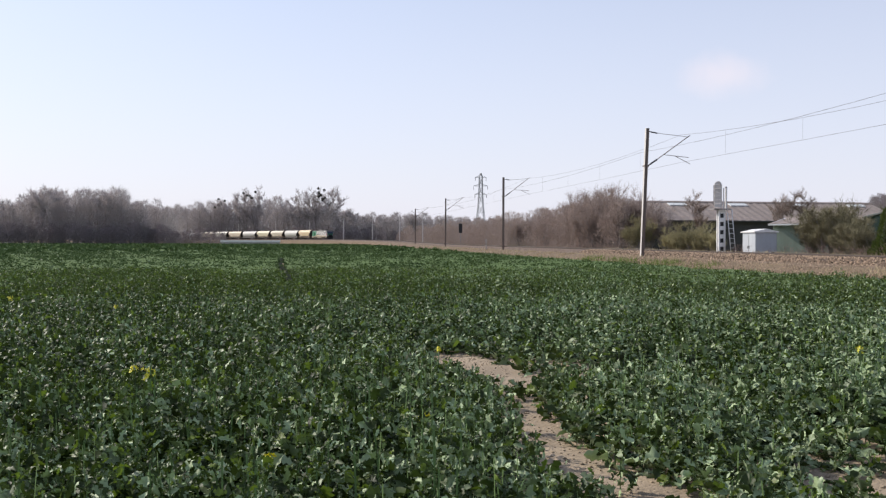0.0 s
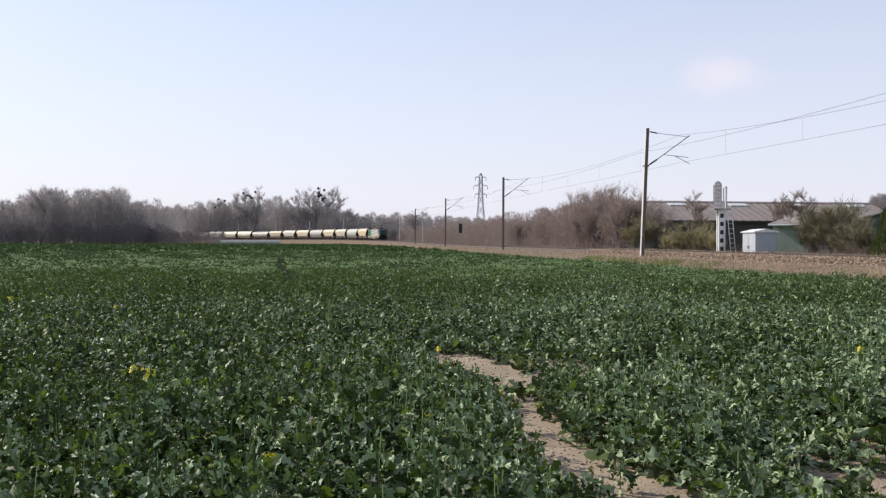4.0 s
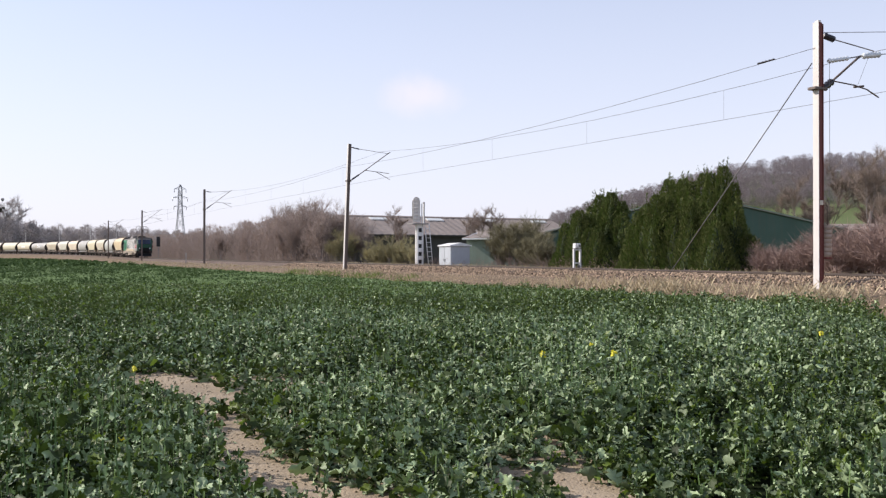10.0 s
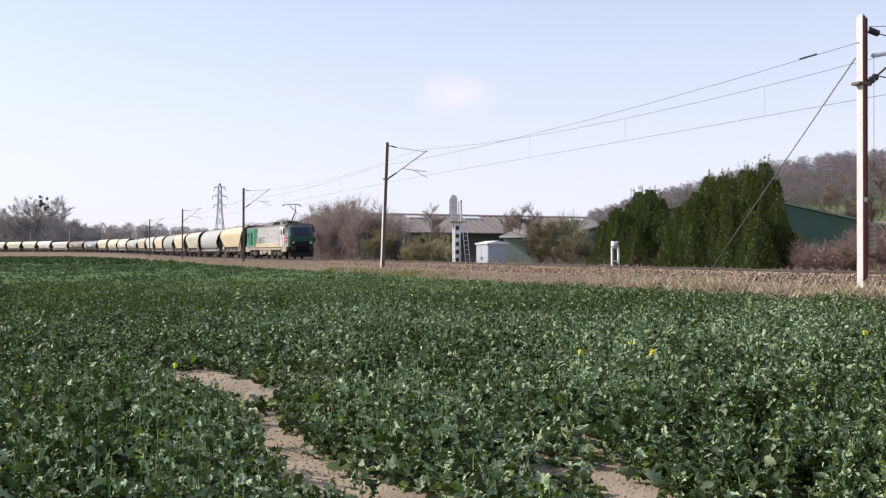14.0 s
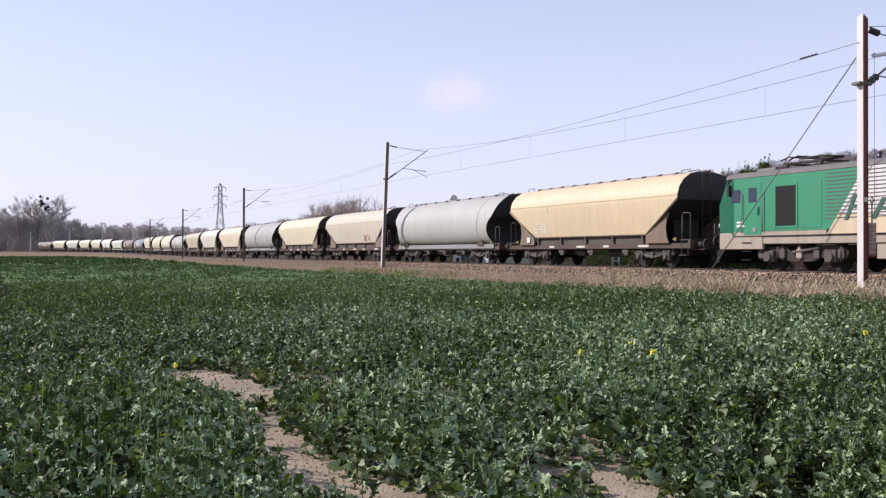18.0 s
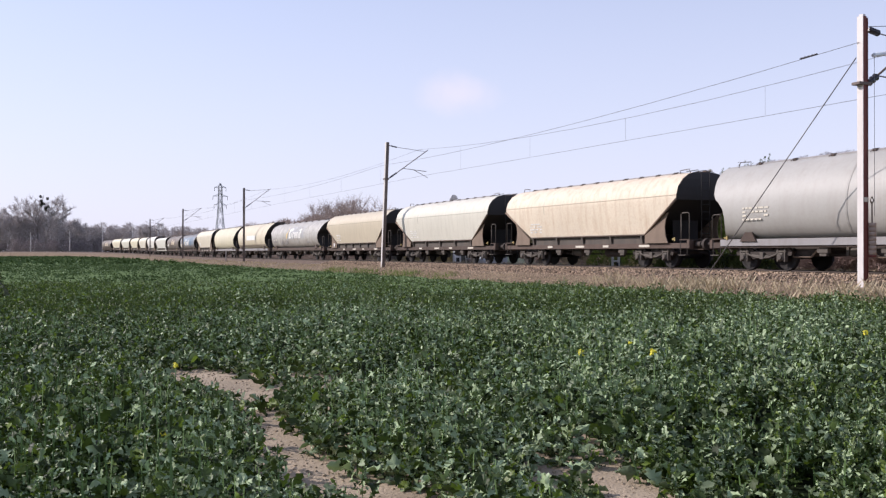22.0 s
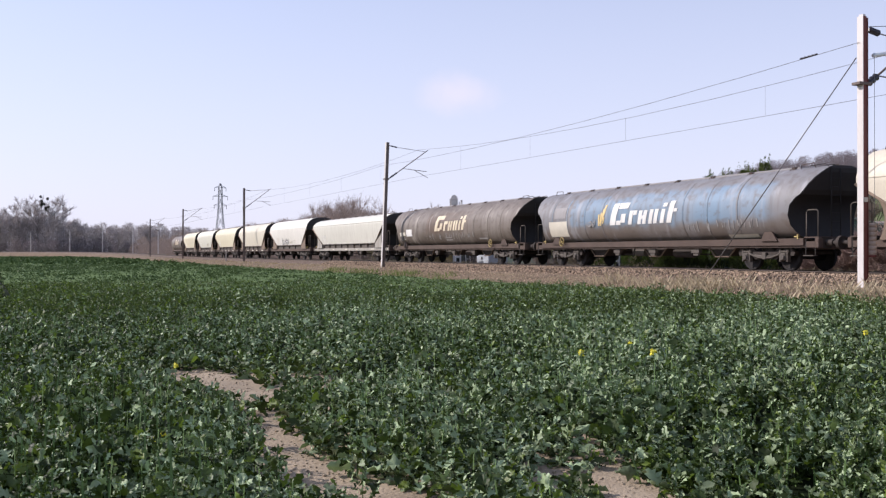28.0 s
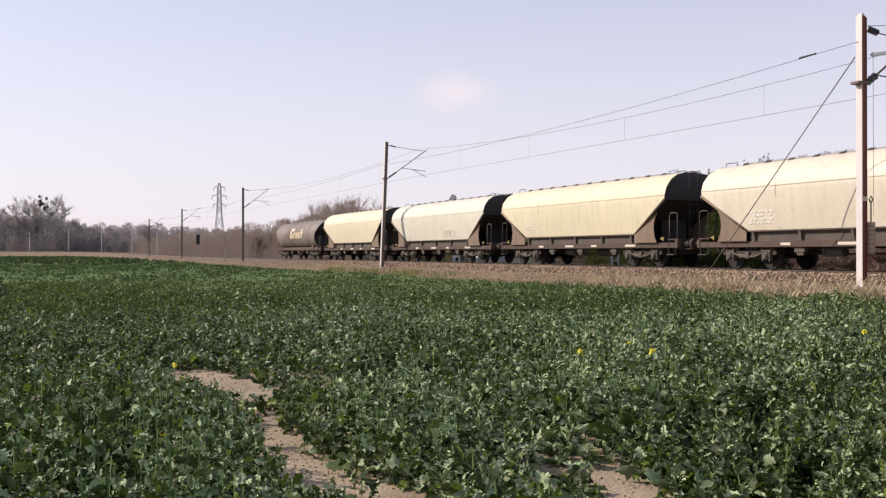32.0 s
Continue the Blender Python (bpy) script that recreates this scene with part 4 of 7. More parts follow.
for bx, zs in ((-22.95, (25.6, 23.5, 22.5, 26.4, 21.5, 24.4, 23.2, 22.0, 20.8)), (-27.3, (26.0, 24.8, 23.6)), (-27.0, (26.5, 24.4)), (-28.9, (22.5, 21.0, 20.0, 23.3, 19.0))):
    dist = float(np.interp(bx, EB, ED)) - 2
    for z_ in zs:
        bb = bx + rt.uniform(-0.32, 0.32)
        MIS.append((dist * math.sin(radians(bb)), dist * math.cos(radians(bb)), z_))
rb = np.random.default_rng(8)
for cx_, cy_, cz_ in MIS:
    n_ = 90
    dirs = rb.normal(size=(n_, 3))
    dirs /= np.linalg.norm(dirs, axis=1)[:, None]
    c_ = dirs * rb.uniform(0.15, 0.5, n_)[:, None]
    e1 = np.cross(dirs, rb.normal(size=(n_, 3))) * 0.22
    V = np.stack([c_ - e1, c_ + e1, c_ + dirs * 0.35], 1).reshape(-1, 3)
    tagged(new("mistletoe", soup("mistletoe", V, np.arange(3 * n_).reshape(-1, 3), ["mistletoe"])), "dark ball of mistletoe in a bare crown", "mistletoe", "mistletoe balls").matrix_basis = pose(cx_, cy_, cz_)


# shrubs and trees just behind the line
def beside(s, side):
    x, y, _ = line(s, side)
    return x, y


RED = [tree_kind("bare_shrub", "leafless reddish brown shrub behind the line", 50 + k, 7.0, 0.42, "bark_far", "twig_red", "shrubs behind the line", twig_count=4200, twig_w=0.016, twig_len=0.95, stems=9, trunk_r=0.08, levels=4) for k in range(3)]
OLIVE = [tree_kind("willow_shrub", lab_, 60 + k, 5.0, 0.6, "bark_far", tw_, "willow shrubs behind the line", twig_count=9000, twig_w=0.012, twig_len=0.7, stems=8, trunk_r=0.06, levels=4) for k, (lab_, tw_) in enumerate((("yellowish budding willow shrub behind the line", "twig_olive"), ("drab olive bush beside the pale green shed", "twig_drab")))]
sp3 = [[], [], []]
for s_, sd, hh in ((215, 16, 6.5), (203, 14, 6.0), (192, 17, 7.0), (180, 14, 6.2), (168, 15, 6.6), (160, 18, 7.2), (150, 14, 6.0), (143, 16, 7.4), (136, 12, 6.2), (130, 16, 8.4), (126, 13, 7.2), (121, 17, 8.6), (117, 12, 6.0), (112, 16, 7.0),
                   (108, 13, 6.4), (104, 17, 7.6), (100, 12, 6.0), (96, 16, 7.8), (93, 12, 5.4), (230, 14, 6.0), (245, 15, 6.3), (262, 16, 6.0), (280, 17, 6.4), (124, 20, 8.5), (105, 11, 6.6), (110, 10, 6.4), (116, 11, 7.0), (134, 10, 6.0), (143, 11, 6.2), (153, 10, 6.0), (99, 10, 5.8)):
    x, y = beside(s_, sd)
    if math.degrees(math.atan2(x, y)) > -4.9:      # the shed's roof shows here
        continue
    sp3[rt.randrange(3)].append((x, y, 0, rt.uniform(0, 360), hh / 7.0))
for s_, sd, hh in ((133.1, 14.0, 8.5), (122.3, 13.0, 8.3), (118.7, 14.0, 8.4), (111.3, 13.0, 8.3), (104.5, 12.0, 7.6), (101.7, 12.0, 7.2), (96.5, 12.0, 5.9), (95.3, 13.0, 5.2), (110.3, 10.5, 6.8), (101.7, 10.5, 6.3), (114.7, 10.0, 6.4)):
    sp3[rt.randrange(3)].append((*beside(s_, sd), 0, rt.uniform(0, 360), hh / 6.2))
for m_, sp_ in zip(RED, sp3):
    place(m_, sp_)
sp2 = [[], []]
for s_, sd, hh in ((84.8, 9.5, 3.1), (82.0, 9.5, 3.5), (80.4, 10.0, 3.6), (76.6, 9.5, 3.4), (74.1, 9.2, 2.7), (81.2, 8.8, 2.4), (76.6, 8.8, 2.3), (95.9, 11.0, 4.4), (95.5, 10.0, 4.6), (59.3, 9.5, 4.1), (57.7, 9.5, 4.8), (56.4, 9.5, 4.7), (54.4, 9.0, 3.8), (52.8, 8.6, 3.2), (51.8, 8.4, 2.9)):
    x, y = beside(s_, sd)
    sp2[0 if s_ > 65 else 1].append((x, y, 0.1, rt.uniform(0, 360), hh / 5.0))
for m_, sp_ in zip(OLIVE, sp2):
    place(m_, sp_)
CRIM = tree_kind("bare_shrub", "tangled crimson brown bush beside the anchor mast", 71, 2.6, 1.0, "bark_far", "twig_crim", "crimson bushes", twig_count=9000, twig_w=0.008, twig_len=0.7, stems=17, trunk_r=0.012, levels=4)
place(CRIM, [(*beside(s_, sd), 0.2, rt.uniform(0, 360), sc * 1.45) for s_, sd, sc in ((24.5, 6.6, 0.95), (22.5, 6.4, 0.9), (20.5, 6.8, 1.0), (18.5, 6.5, 0.95), (16.5, 7.0, 0.9), (14.0, 6.8, 0.9), (26.3, 6.4, 0.8), (23, 8.4, 1.1), (19, 8.6, 1.1), (28.3, 6.6, 0.75), (30.2, 6.4, 0.6), (21.5, 7.6, 1.05), (25.4, 7.6, 1.0), (11.5, 6.8, 0.8), (8.5, 6.9, 0.7))])
ROADSIDE = tree_kind("bare_tree", "tall leafless tree behind the roadside shed", 81, 16.0, 0.7, "bark_far", "twig_road", "roadside trees", twig_count=8000, twig_w=0.014, twig_len=1.1, trunk_r=0.2)
place(ROADSIDE, [(54.0, 110.0, 0, 20, 0.95), (50.0, 118.0, 0, 75, 0.8), (57.0, 124.0, 0, 250, 0.95), (63.0, 120.0, 0, 160, 0.9), (60.0, 112.0, 0, 130, 1.0), (66.0, 108.0, 0, 220, 0.95), (72, 118, 0, 300, 1.05), (6.6, 100.0, 0, 40, 0.42), (8.6, 101.0, 0, 90, 0.46), (10.3, 102.0, 0, 190, 0.44), (-1.9, 104.0, 0, 10, 0.46)])
# woods on the hill
hs = []
while len(hs) < 1900:
    bb, dd_ = rt.uniform(3.0, 36.0), rt.uniform(400, 720)
    x, y = dd_ * math.sin(radians(bb)), dd_ * math.cos(radians(bb))
    z = float(hill_z(np.array(x), np.array(y)))
    if z > 27 or (z > 3 and 8.8 < bb < 12):
        hs.append((x, y, z - 0.3, rt.uniform(8, 13)))
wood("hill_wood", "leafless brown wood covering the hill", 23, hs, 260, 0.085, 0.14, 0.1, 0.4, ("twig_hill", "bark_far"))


# conifers: dense thuja clumps with ragged tops
def thuja(seed, spires, label, origin):
    """spires: (dx, dy, height, radius) about the origin."""
    ob = thing("thuja_clump", label, "conifer", pose(*origin))
    r = np.random.default_rng(seed)
    V, F = [], []
    bm = bmesh.new()
    for dx, dy, hh, rad in spires:
        tube_into(bm, [(dx, dy, -0.3), (dx, dy, hh * 0.5), (dx, dy, hh * 0.94)], [0.16, 0.1, 0.02], 5)
        n = int(8200 * rad * hh / 6)
        u = r.random(n) ** 0.8
        z = 0.05 + u * (hh - 0.05)
        prof = rad * np.clip(1.02 - u, 0, 1) ** 0.5 * np.minimum(1, 0.75 + u * 1.2)
        a = r.uniform(0, 6.283, n)
        lump = 1 + 0.22 * np.sin(a * 3 + dx) * np.sin(z * 1.9 + dy) + 0.1 * np.sin(a * 7 + z * 3)
        rr = prof * lump * r.uniform(0.62, 1.06, n) + 0.03
        p = np.stack([dx + rr * np.cos(a), dy + rr * np.sin(a), z], -1)
        out = np.stack([np.cos(a), np.sin(a), r.uniform(0.6, 2.6, n)], -1)
        out /= np.linalg.norm(out, axis=1)[:, None]
        sz = r.uniform(0.07, 0.19, n)[:, None]
        rnd = r.normal(size=(n, 3))
        sd = np.cross(out, rnd)
        sd /= np.linalg.norm(sd, axis=1)[:, None]
        sz = sz * (1.1 - 0.55 * u)[:, None]
        tips = r.random(n) < 0.14      # thin ragged leaders that stand above the rest
        m_ = int(tips.sum())
        lid = r.integers(0, 10, m_)
        lo_, lh_ = r.normal(0, 0.27, (10, 2)) * rad, r.uniform(0.88, 1.11, 10)
        lh_[0], lo_[0] = 1.06, 0.0
        vv = r.random(m_)
        thin_ = 0.11 * (1 - vv) + 0.012
        p[tips] = np.stack([dx + lo_[lid, 0] + r.normal(0, 1, m_) * thin_, dy + lo_[lid, 1] + r.normal(0, 1, m_) * thin_, hh * (0.68 + (lh_[lid] - 0.68) * vv)], -1)
        sz[tips] *= 0.6
        q = np.stack([p - sd * sz * 0.3, p + sd * sz * 0.3, p + out * sz * 1.3], 1).reshape(-1, 3)
        base = sum(len(x_) for x_ in V)
        V.append(q)
        F.append(base + np.arange(3 * n).reshape(-1, 3))
    part("trunk", bm, "bark_far", ob)
    part("foliage", soup("foliage", np.concatenate(V), np.concatenate(F), ["thuja"]), "thuja", ob)
    # Solid cores in a darkened green paint the shade inside the spires.
    part("inner_foliage", merge(*[tube([(dx, dy, 0), (dx, dy, hh * 0.3), (dx, dy, hh * 0.7), (dx, dy, hh * 0.93)], [rad * 0.7, rad * 0.66, rad * 0.32, 0.02], 8) for dx, dy, hh, rad in spires]), "thuja_core", ob)
    return ob


def clump(seed, side, depth, tops, rad, label):
    """Spires along the line; tops: place along it and height."""
    r = random.Random(seed)
    xa, ya, h = line(sum(q[0] for q in tops) / len(tops), side)
    sp_ = []
    for s_, hh in tops:
        for j in range(2):
            x, y, _ = line(s_ + (r.uniform(-0.3, 0.3) if j == 0 else 0.0), side + j * depth + r.uniform(-0.25, 0.25))
            sp_.append((x - xa, y - ya, hh * (1.0 if j else r.uniform(0.6, 0.85)), rad * r.uniform(0.85, 1.1)))
    thuja(seed, sp_, label, (xa, ya, 0.25))


clump(3, 6.0, 1.6, ((46.6, 2.2), (46.2, 3.2), (45.6, 4.1), (44.9, 4.75), (44.2, 4.6), (43.6, 4.8), (43.0, 4.3), (42.5, 3.6), (42.1, 2.4)), 0.85, "dark green thuja clump with a ragged top")
clump(4, 5.2, 1.4, ((39.0, 1.5), (38.6, 2.8), (38.2, 4.3), (37.6, 5.05), (37.0, 4.8), (36.4, 5.0), (35.8, 4.85), (35.1, 5.2), (34.4, 5.1), (33.7, 5.4), (33.2, 4.6), (32.7, 3.5), (32.3, 2.2)), 0.9, "tall dark green thuja clump with ragged spires")

# low brambles and dead stalks behind the rails
low = []
for q in range(420):
    s_ = rt.uniform(-15, 62)
    x, y, _ = line(s_, rt.uniform(4.6, 7.0))
    low.append((x, y, 0.25, rt.uniform(0.5, 1.25)))
wood("brambles", "brown brambles and dead stalks behind the rails", 26, low, 60, 0.012, 0.05, 0.0, 0.55, ("twig_crim", "bark_far"))

# a white platform edge beside the distant curve
px_, pd_ = -27.1, 376.0
edge_ = thing("platform_edge", "low white concrete platform edge beside the distant curve", "platform", pose(pd_ * math.sin(radians(px_)), pd_ * math.cos(radians(px_)), 0, 0, 0, -px_))
part("slab", box(-11.5, 11.5, -0.6, 0.6, 0.95, 1.6, 0.03), "white", edge_)
part("base", box(-11.3, 11.3, -0.45, 0.5, 0, 0.95), "concrete", edge_)

# ---- the freight train ----
SPEED, T_ZERO = 20.19, 19.398      # the locomotive's rear passes the nearest point at T_ZERO
CACHE = {}


def shared(key, make, material, sharp=None):
    if key not in CACHE:
        CACHE[key] = to_mesh(key, make(), material, sharp)
    return CACHE[key]


def shell(levels, flip_x=True):
    """A body from levels of (z, half width, half length), with sloped or rounded ends."""
    bm = bmesh.new()
    rows = []
    for z, w, e in levels:
        rows.append([bm.verts.new(p) for p in ((-e, -w, z), (-e * 0.33, -w, z), (e * 0.33, -w, z), (e, -w, z), (e, w, z), (e * 0.33, w, z), (-e * 0.33, w, z), (-e, w, z))])
    for a, b in zip(rows, rows[1:]):
        for k in range(8):
            bm.faces.new((a[k], a[(k + 1) % 8], b[(k + 1) % 8], b[k]))
    bm.faces.new(rows[0][::-1])
    bm.faces.new(rows[-1])
    return bm


def split_body(w, levels, material, tint, sharp):
    """The sides and roof in paint, the end sheets, grimy and darkened for shade, as parts of their own."""
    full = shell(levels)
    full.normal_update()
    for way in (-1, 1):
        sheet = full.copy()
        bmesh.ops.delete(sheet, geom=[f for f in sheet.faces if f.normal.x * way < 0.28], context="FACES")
        part("end_sheet", sheet, "end_dark", w, "grimy end sheet darkened for shade", sharp=sharp)
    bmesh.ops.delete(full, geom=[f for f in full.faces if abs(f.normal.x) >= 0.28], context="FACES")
    body = part("body", full, material, w, sharp=sharp)
    body.color = (*tint, 1)
    return body


def wheel_mesh():
    bm = bmesh.new()
    prof = [(0.46, -0.0), (0.475, 0.02), (0.45, 0.13), (0.38, 0.13), (0.34, 0.09), (0.14, 0.07), (0.12, 0.16), (0.0, 0.16)]
    rings = []
    for r, y in prof:
        rings.append([bm.verts.new((r * math.cos(a * math.pi / 10), y, r * math.sin(a * math.pi / 10))) for a in range(20)])
    for a, b in zip(rings, rings[1:]):
        for k in range(20):
            if b is rings[-1]:
                continue
            bm.faces.new((a[k], a[(k + 1) % 20], b[(k + 1) % 20], b[k]))
    bm.faces.new(rings[-2])
    bm.faces.new(rings[0][::-1])
    return bm


def bogie_frame():
    poly = [(-1.35, 0.62), (-1.2, 0.78), (-0.7, 0.80), (-0.45, 0.66), (0.45, 0.66), (0.7, 0.80), (1.2, 0.78), (1.35, 0.62), (1.3, 0.5), (0.75, 0.55), (0.5, 0.38), (-0.5, 0.38), (-0.75, 0.55), (-1.3, 0.5)]
    return prism(poly, "y", -0.05, 0.05)


def spring_bar():
    """The long bowed spring between two axle boxes."""
    bm = tube([(-0.78, 0, 0.6), (-0.62, 0, 0.53), (-0.35, 0, 0.45), (0, 0, 0.42), (0.35, 0, 0.45), (0.62, 0, 0.53), (0.78, 0, 0.6)], 0.035, 5)
    return merge(bm, tube([(-0.5, 0.02, 0.52), (0, 0.02, 0.47), (0.5, 0.02, 0.52)], 0.035, 5), box(-0.09, 0.09, -0.05, 0.05, 0.38, 0.62, 0.01))


def axle_box():
    bm = box(-0.13, 0.13, -0.10, 0.12, 0.34, 0.6, 0.03)
    return merge(bm, tube([(0, -0.15, 0.46), (0, 0.0, 0.46)], 0.095, 10), box(-0.19, -0.14, -0.06, 0.08, 0.3, 0.72), box(0.14, 0.19, -0.06, 0.08, 0.3, 0.72), box(-0.22, 0.22, -0.05, 0.07, 0.62, 0.68))


def add_bogie(parent, x):
    """A two-axle freight bogie whose wheels stand on the rails."""
    b = part("bogie", shared("bolster", lambda: merge(box(-0.3, 0.3, -0.95, 0.95, 0.45, 0.84, 0.03), box(-1.3, -1.18, -0.98, 0.98, 0.55, 0.66), box(1.18, 1.3, -0.98, 0.98, 0.55, 0.66)), "bogie"), "bogie", parent, at=pose(x, 0, 0))
    for sy in (-1, 1):
        part("side_frame", shared("side_frame", bogie_frame, "bogie"), "bogie", b, at=pose(0, sy * 1.0, 0))
        part("spring", shared("spring_bar", spring_bar, "axlebox"), "axlebox", b, at=pose(0, sy * 1.1, 0))
        for ax in (-0.9, 0.9):
            part("wheel", shared("wheel", wheel_mesh, "wheel", 40), "wheel", b, at=pose(ax, sy * 0.70, 0.46, 0, 0, 0 if sy > 0 else 180))
            part("axle_box", shared("axle_box", axle_box, "axlebox"), "axlebox", b, at=pose(ax, sy * 1.06, 0, 0, 0, 0 if sy < 0 else 180))
    for ax in (-0.9, 0.9):
        part("axle", shared("axle", lambda: tube([(0, -0.7, 0.46), (0, 0.7, 0.46)], 0.08, 8), "wheel"), "wheel", b, at=pose(ax, 0, 0))
    return b


def buffer_bm():
    return merge(tube([(0, 0, 0), (0.3, 0, 0)], 0.11, 12), tube([(0.28, 0, 0), (0.55, 0, 0)], 0.075, 10), tube([(0.54, 0, 0), (0.60, 0, 0)], 0.22, 16), box(-0.03, 0.02, -0.18, 0.18, -0.18, 0.18))


def hopper_side(z):
    """Where paint lies on the leaning side of a hopper wagon."""
    return -float(np.interp(z, (1.35, 1.7, 2.2, 2.68), (1.27, 1.34, 1.41, 1.46))) - 0.009


def letters(parent, where, y, scale, strokes, material, name, label):
    """Painted strokes lying on a side of a vehicle, one joined mark."""
    bm = bmesh.new()
    x0, z0 = where
    th = 0.006
    for ax, az, bx, bz, w in strokes:
        a, b = Vector((x0 + ax * scale, z0 + az * scale)), Vector((x0 + bx * scale, z0 + bz * scale))
        d = (b - a).normalized()
        nrm = Vector((-d.y, d.x)) * w * scale / 2
        pts = [a - nrm, b - nrm, b + nrm, a + nrm]
        lo = [bm.verts.new((p.x, (y(p.y) if callable(y) else y) + th, p.y)) for p in pts]
        hi = [bm.verts.new((p.x, (y(p.y) if callable(y) else y) - th, p.y)) for p in pts]
        bm.faces.new(lo[::-1])
        bm.faces.new(hi)
        for i in range(4):
            bm.faces.new((lo[i], lo[(i + 1) % 4], hi[(i + 1) % 4], hi[i]))
    return tagged(part(name, bm, material, parent, label), kind="stuff")


def data_bars(parent, x, z, y, seed, material="mark_faded"):
    """Rows of plain bars where small data panels are painted."""
    r = random.Random(seed)
    st = []
    for row in range(4):
        px = 0.0
        while px < 1.1:
            w = r.uniform(0.06, 0.22)
            if r.random() < 0.8:
                st.append((px, -row * 0.13, px + w, -row * 0.13, 0.06))
            px += w + 0.05
    letters(parent, (x, z), y, 1.0, st, material, "data_panel", "faded white data panel")


def scrawl(parent, x, z, y, length, height, seed, material):
    """Sprayed signs that nobody can read: short arcs and strokes side by side."""
    r = random.Random(seed)
    st, px = [], 0.0
    while px < length:
        w = r.uniform(0.2, 0.4)
        for _ in range(r.choice((1, 2, 2))):
            cx_, cz_, a0, sweep_ = px + w / 2, height * r.uniform(0.3, 0.65), r.uniform(0, 6.28), r.choice((-1, 1)) * r.uniform(2.0, 5.0)
            pts = [(cx_ + w * 0.5 * math.cos(a0 + sweep_ * k / 6), cz_ + height * 0.45 * math.sin(a0 + sweep_ * k / 6)) for k in range(7)]
            if r.random() < 0.45:
                pts.append((px + r.uniform(0, w), r.choice((0.0, height))))
            for (ax, az), (bx, bz) in zip(pts, pts[1:]):
                st.append((ax + 0.2 * az, az, bx + 0.2 * bz, bz, 0.032))
        px += w + r.uniform(0.04, 0.16)
    letters(parent, (x, z), y, 1.0, st, material, "graffiti", "spray-painted scrawl")


def running_gear(w, half, color_frame="frame"):
    """Solebars, headstocks, buffers, couplings, bogies and brake gear."""
    for sy in (-1, 1):
        part("solebar", prism([(-1, 0.78), (-1, 0.98), (-0.9, 0.98), (-0.9, 0.95), (-0.97, 0.94), (-0.97, 0.82), (-0.9, 0.81), (-0.9, 0.78)], "x", -half + 0.62, half - 0.62), color_frame, w,
             at=pose(0, sy * 0.22, 0) if sy < 0 else pose(0, 0.22, 0, 0, 0, 180))
    part("centre_sill", box(-half + 0.65, half - 0.65, -0.3, 0.3, 0.72, 0.96), color_frame, w)
    for sx in (-1, 1):
        part("headstock", shared("headstock", lambda: box(-0.08, 0.08, -1.25, 1.25, 0.76, 1.08, 0.015), "frame"), "frame", w, at=pose(sx * (half - 0.66), 0, 0))
        for sy in (-1, 1):
            part("buffer", shared("buffer", buffer_bm, "bogie", 40), "bogie", w, at=pose(sx * (half - 0.6), sy * 0.875, 0.93, 0, 0, 0 if sx > 0 else 180))
        part("coupling", shared("coupling", lambda: merge(tube([(0, 0, 1.0), (0.55, 0, 0.93)], 0.045, 6), tube([(0.05, 0, 0.92), (0.22, 0, 0.62), (0.42, 0, 0.8)], 0.03, 6)), "bogie"), "bogie", w, at=pose(sx * (half - 0.58), 0, 0, 0, 0, 0 if sx > 0 else 180))
        add_bogie(w, sx * (half - 3.15))
    part("brake_cylinder", shared("brake_cyl", lambda: merge(tube([(-0.35, -0.6, 0.62), (0.3, -0.6, 0.62)], 0.16, 12), box(-0.5, -0.4, -0.75, -0.45, 0.5, 0.8)), "axlebox", 40), "axlebox", w, at=pose(-1.2, 0, 0))
    part("air_tank", shared("air_tank", lambda: tube([(-0.6, -0.55, 0.6), (0.6, -0.55, 0.6)], 0.18, 12), "bogie", 40), "bogie", w, at=pose(1.6, 0, 0))
    for x in (-2.3, 0.2, 2.9):
        part("bracket", shared("bracket", lambda: merge(box(-0.14, 0.14, -1.12, -1.02, 0.5, 0.8), box(-0.22, 0.22, -1.15, -1.0, 0.6, 0.74)), "axlebox"), "axlebox", w, at=pose(x, 0, 0))
    part("brake_rod", shared("brake_rod", lambda: merge(tube([(-2.9, -0.3, 0.55), (3.0, -0.3, 0.55)], 0.03, 5), tube([(-2.6, -0.45, 0.72), (-1.2, -0.45, 0.72)], 0.035, 5)), "bogie"), "bogie", w)


def ends(w, half, rail_top=2.35, top=3.78):
    """End platforms with handrails, steps and a ladder up to the roof."""
    for sx in (-1, 1):
        part("end_platform", shared("end_platform", lambda: box(-0.62, 0.0, -1.2, 1.2, 1.09, 1.13), "frame"), "frame", w, at=pose(sx * (half - 0.62), 0, 0, 0, 0, 0 if sx > 0 else 180))
        for sy in (-1, 1):
            part("handrail", shared("handrail%.2f" % rail_top, lambda: tube([(0, 0, 1.06), (0, 0, rail_top - 0.06), (-0.08, 0, rail_top), (-0.42, 0, rail_top), (-0.5, 0, rail_top - 0.06), (-0.5, 0, 1.06)], 0.02, 5), "axlebox"), "axlebox", w,
                 at=pose(sx * (half - 0.66), sy * 1.18, 0, 0, 0, 0 if sx > 0 else 180))
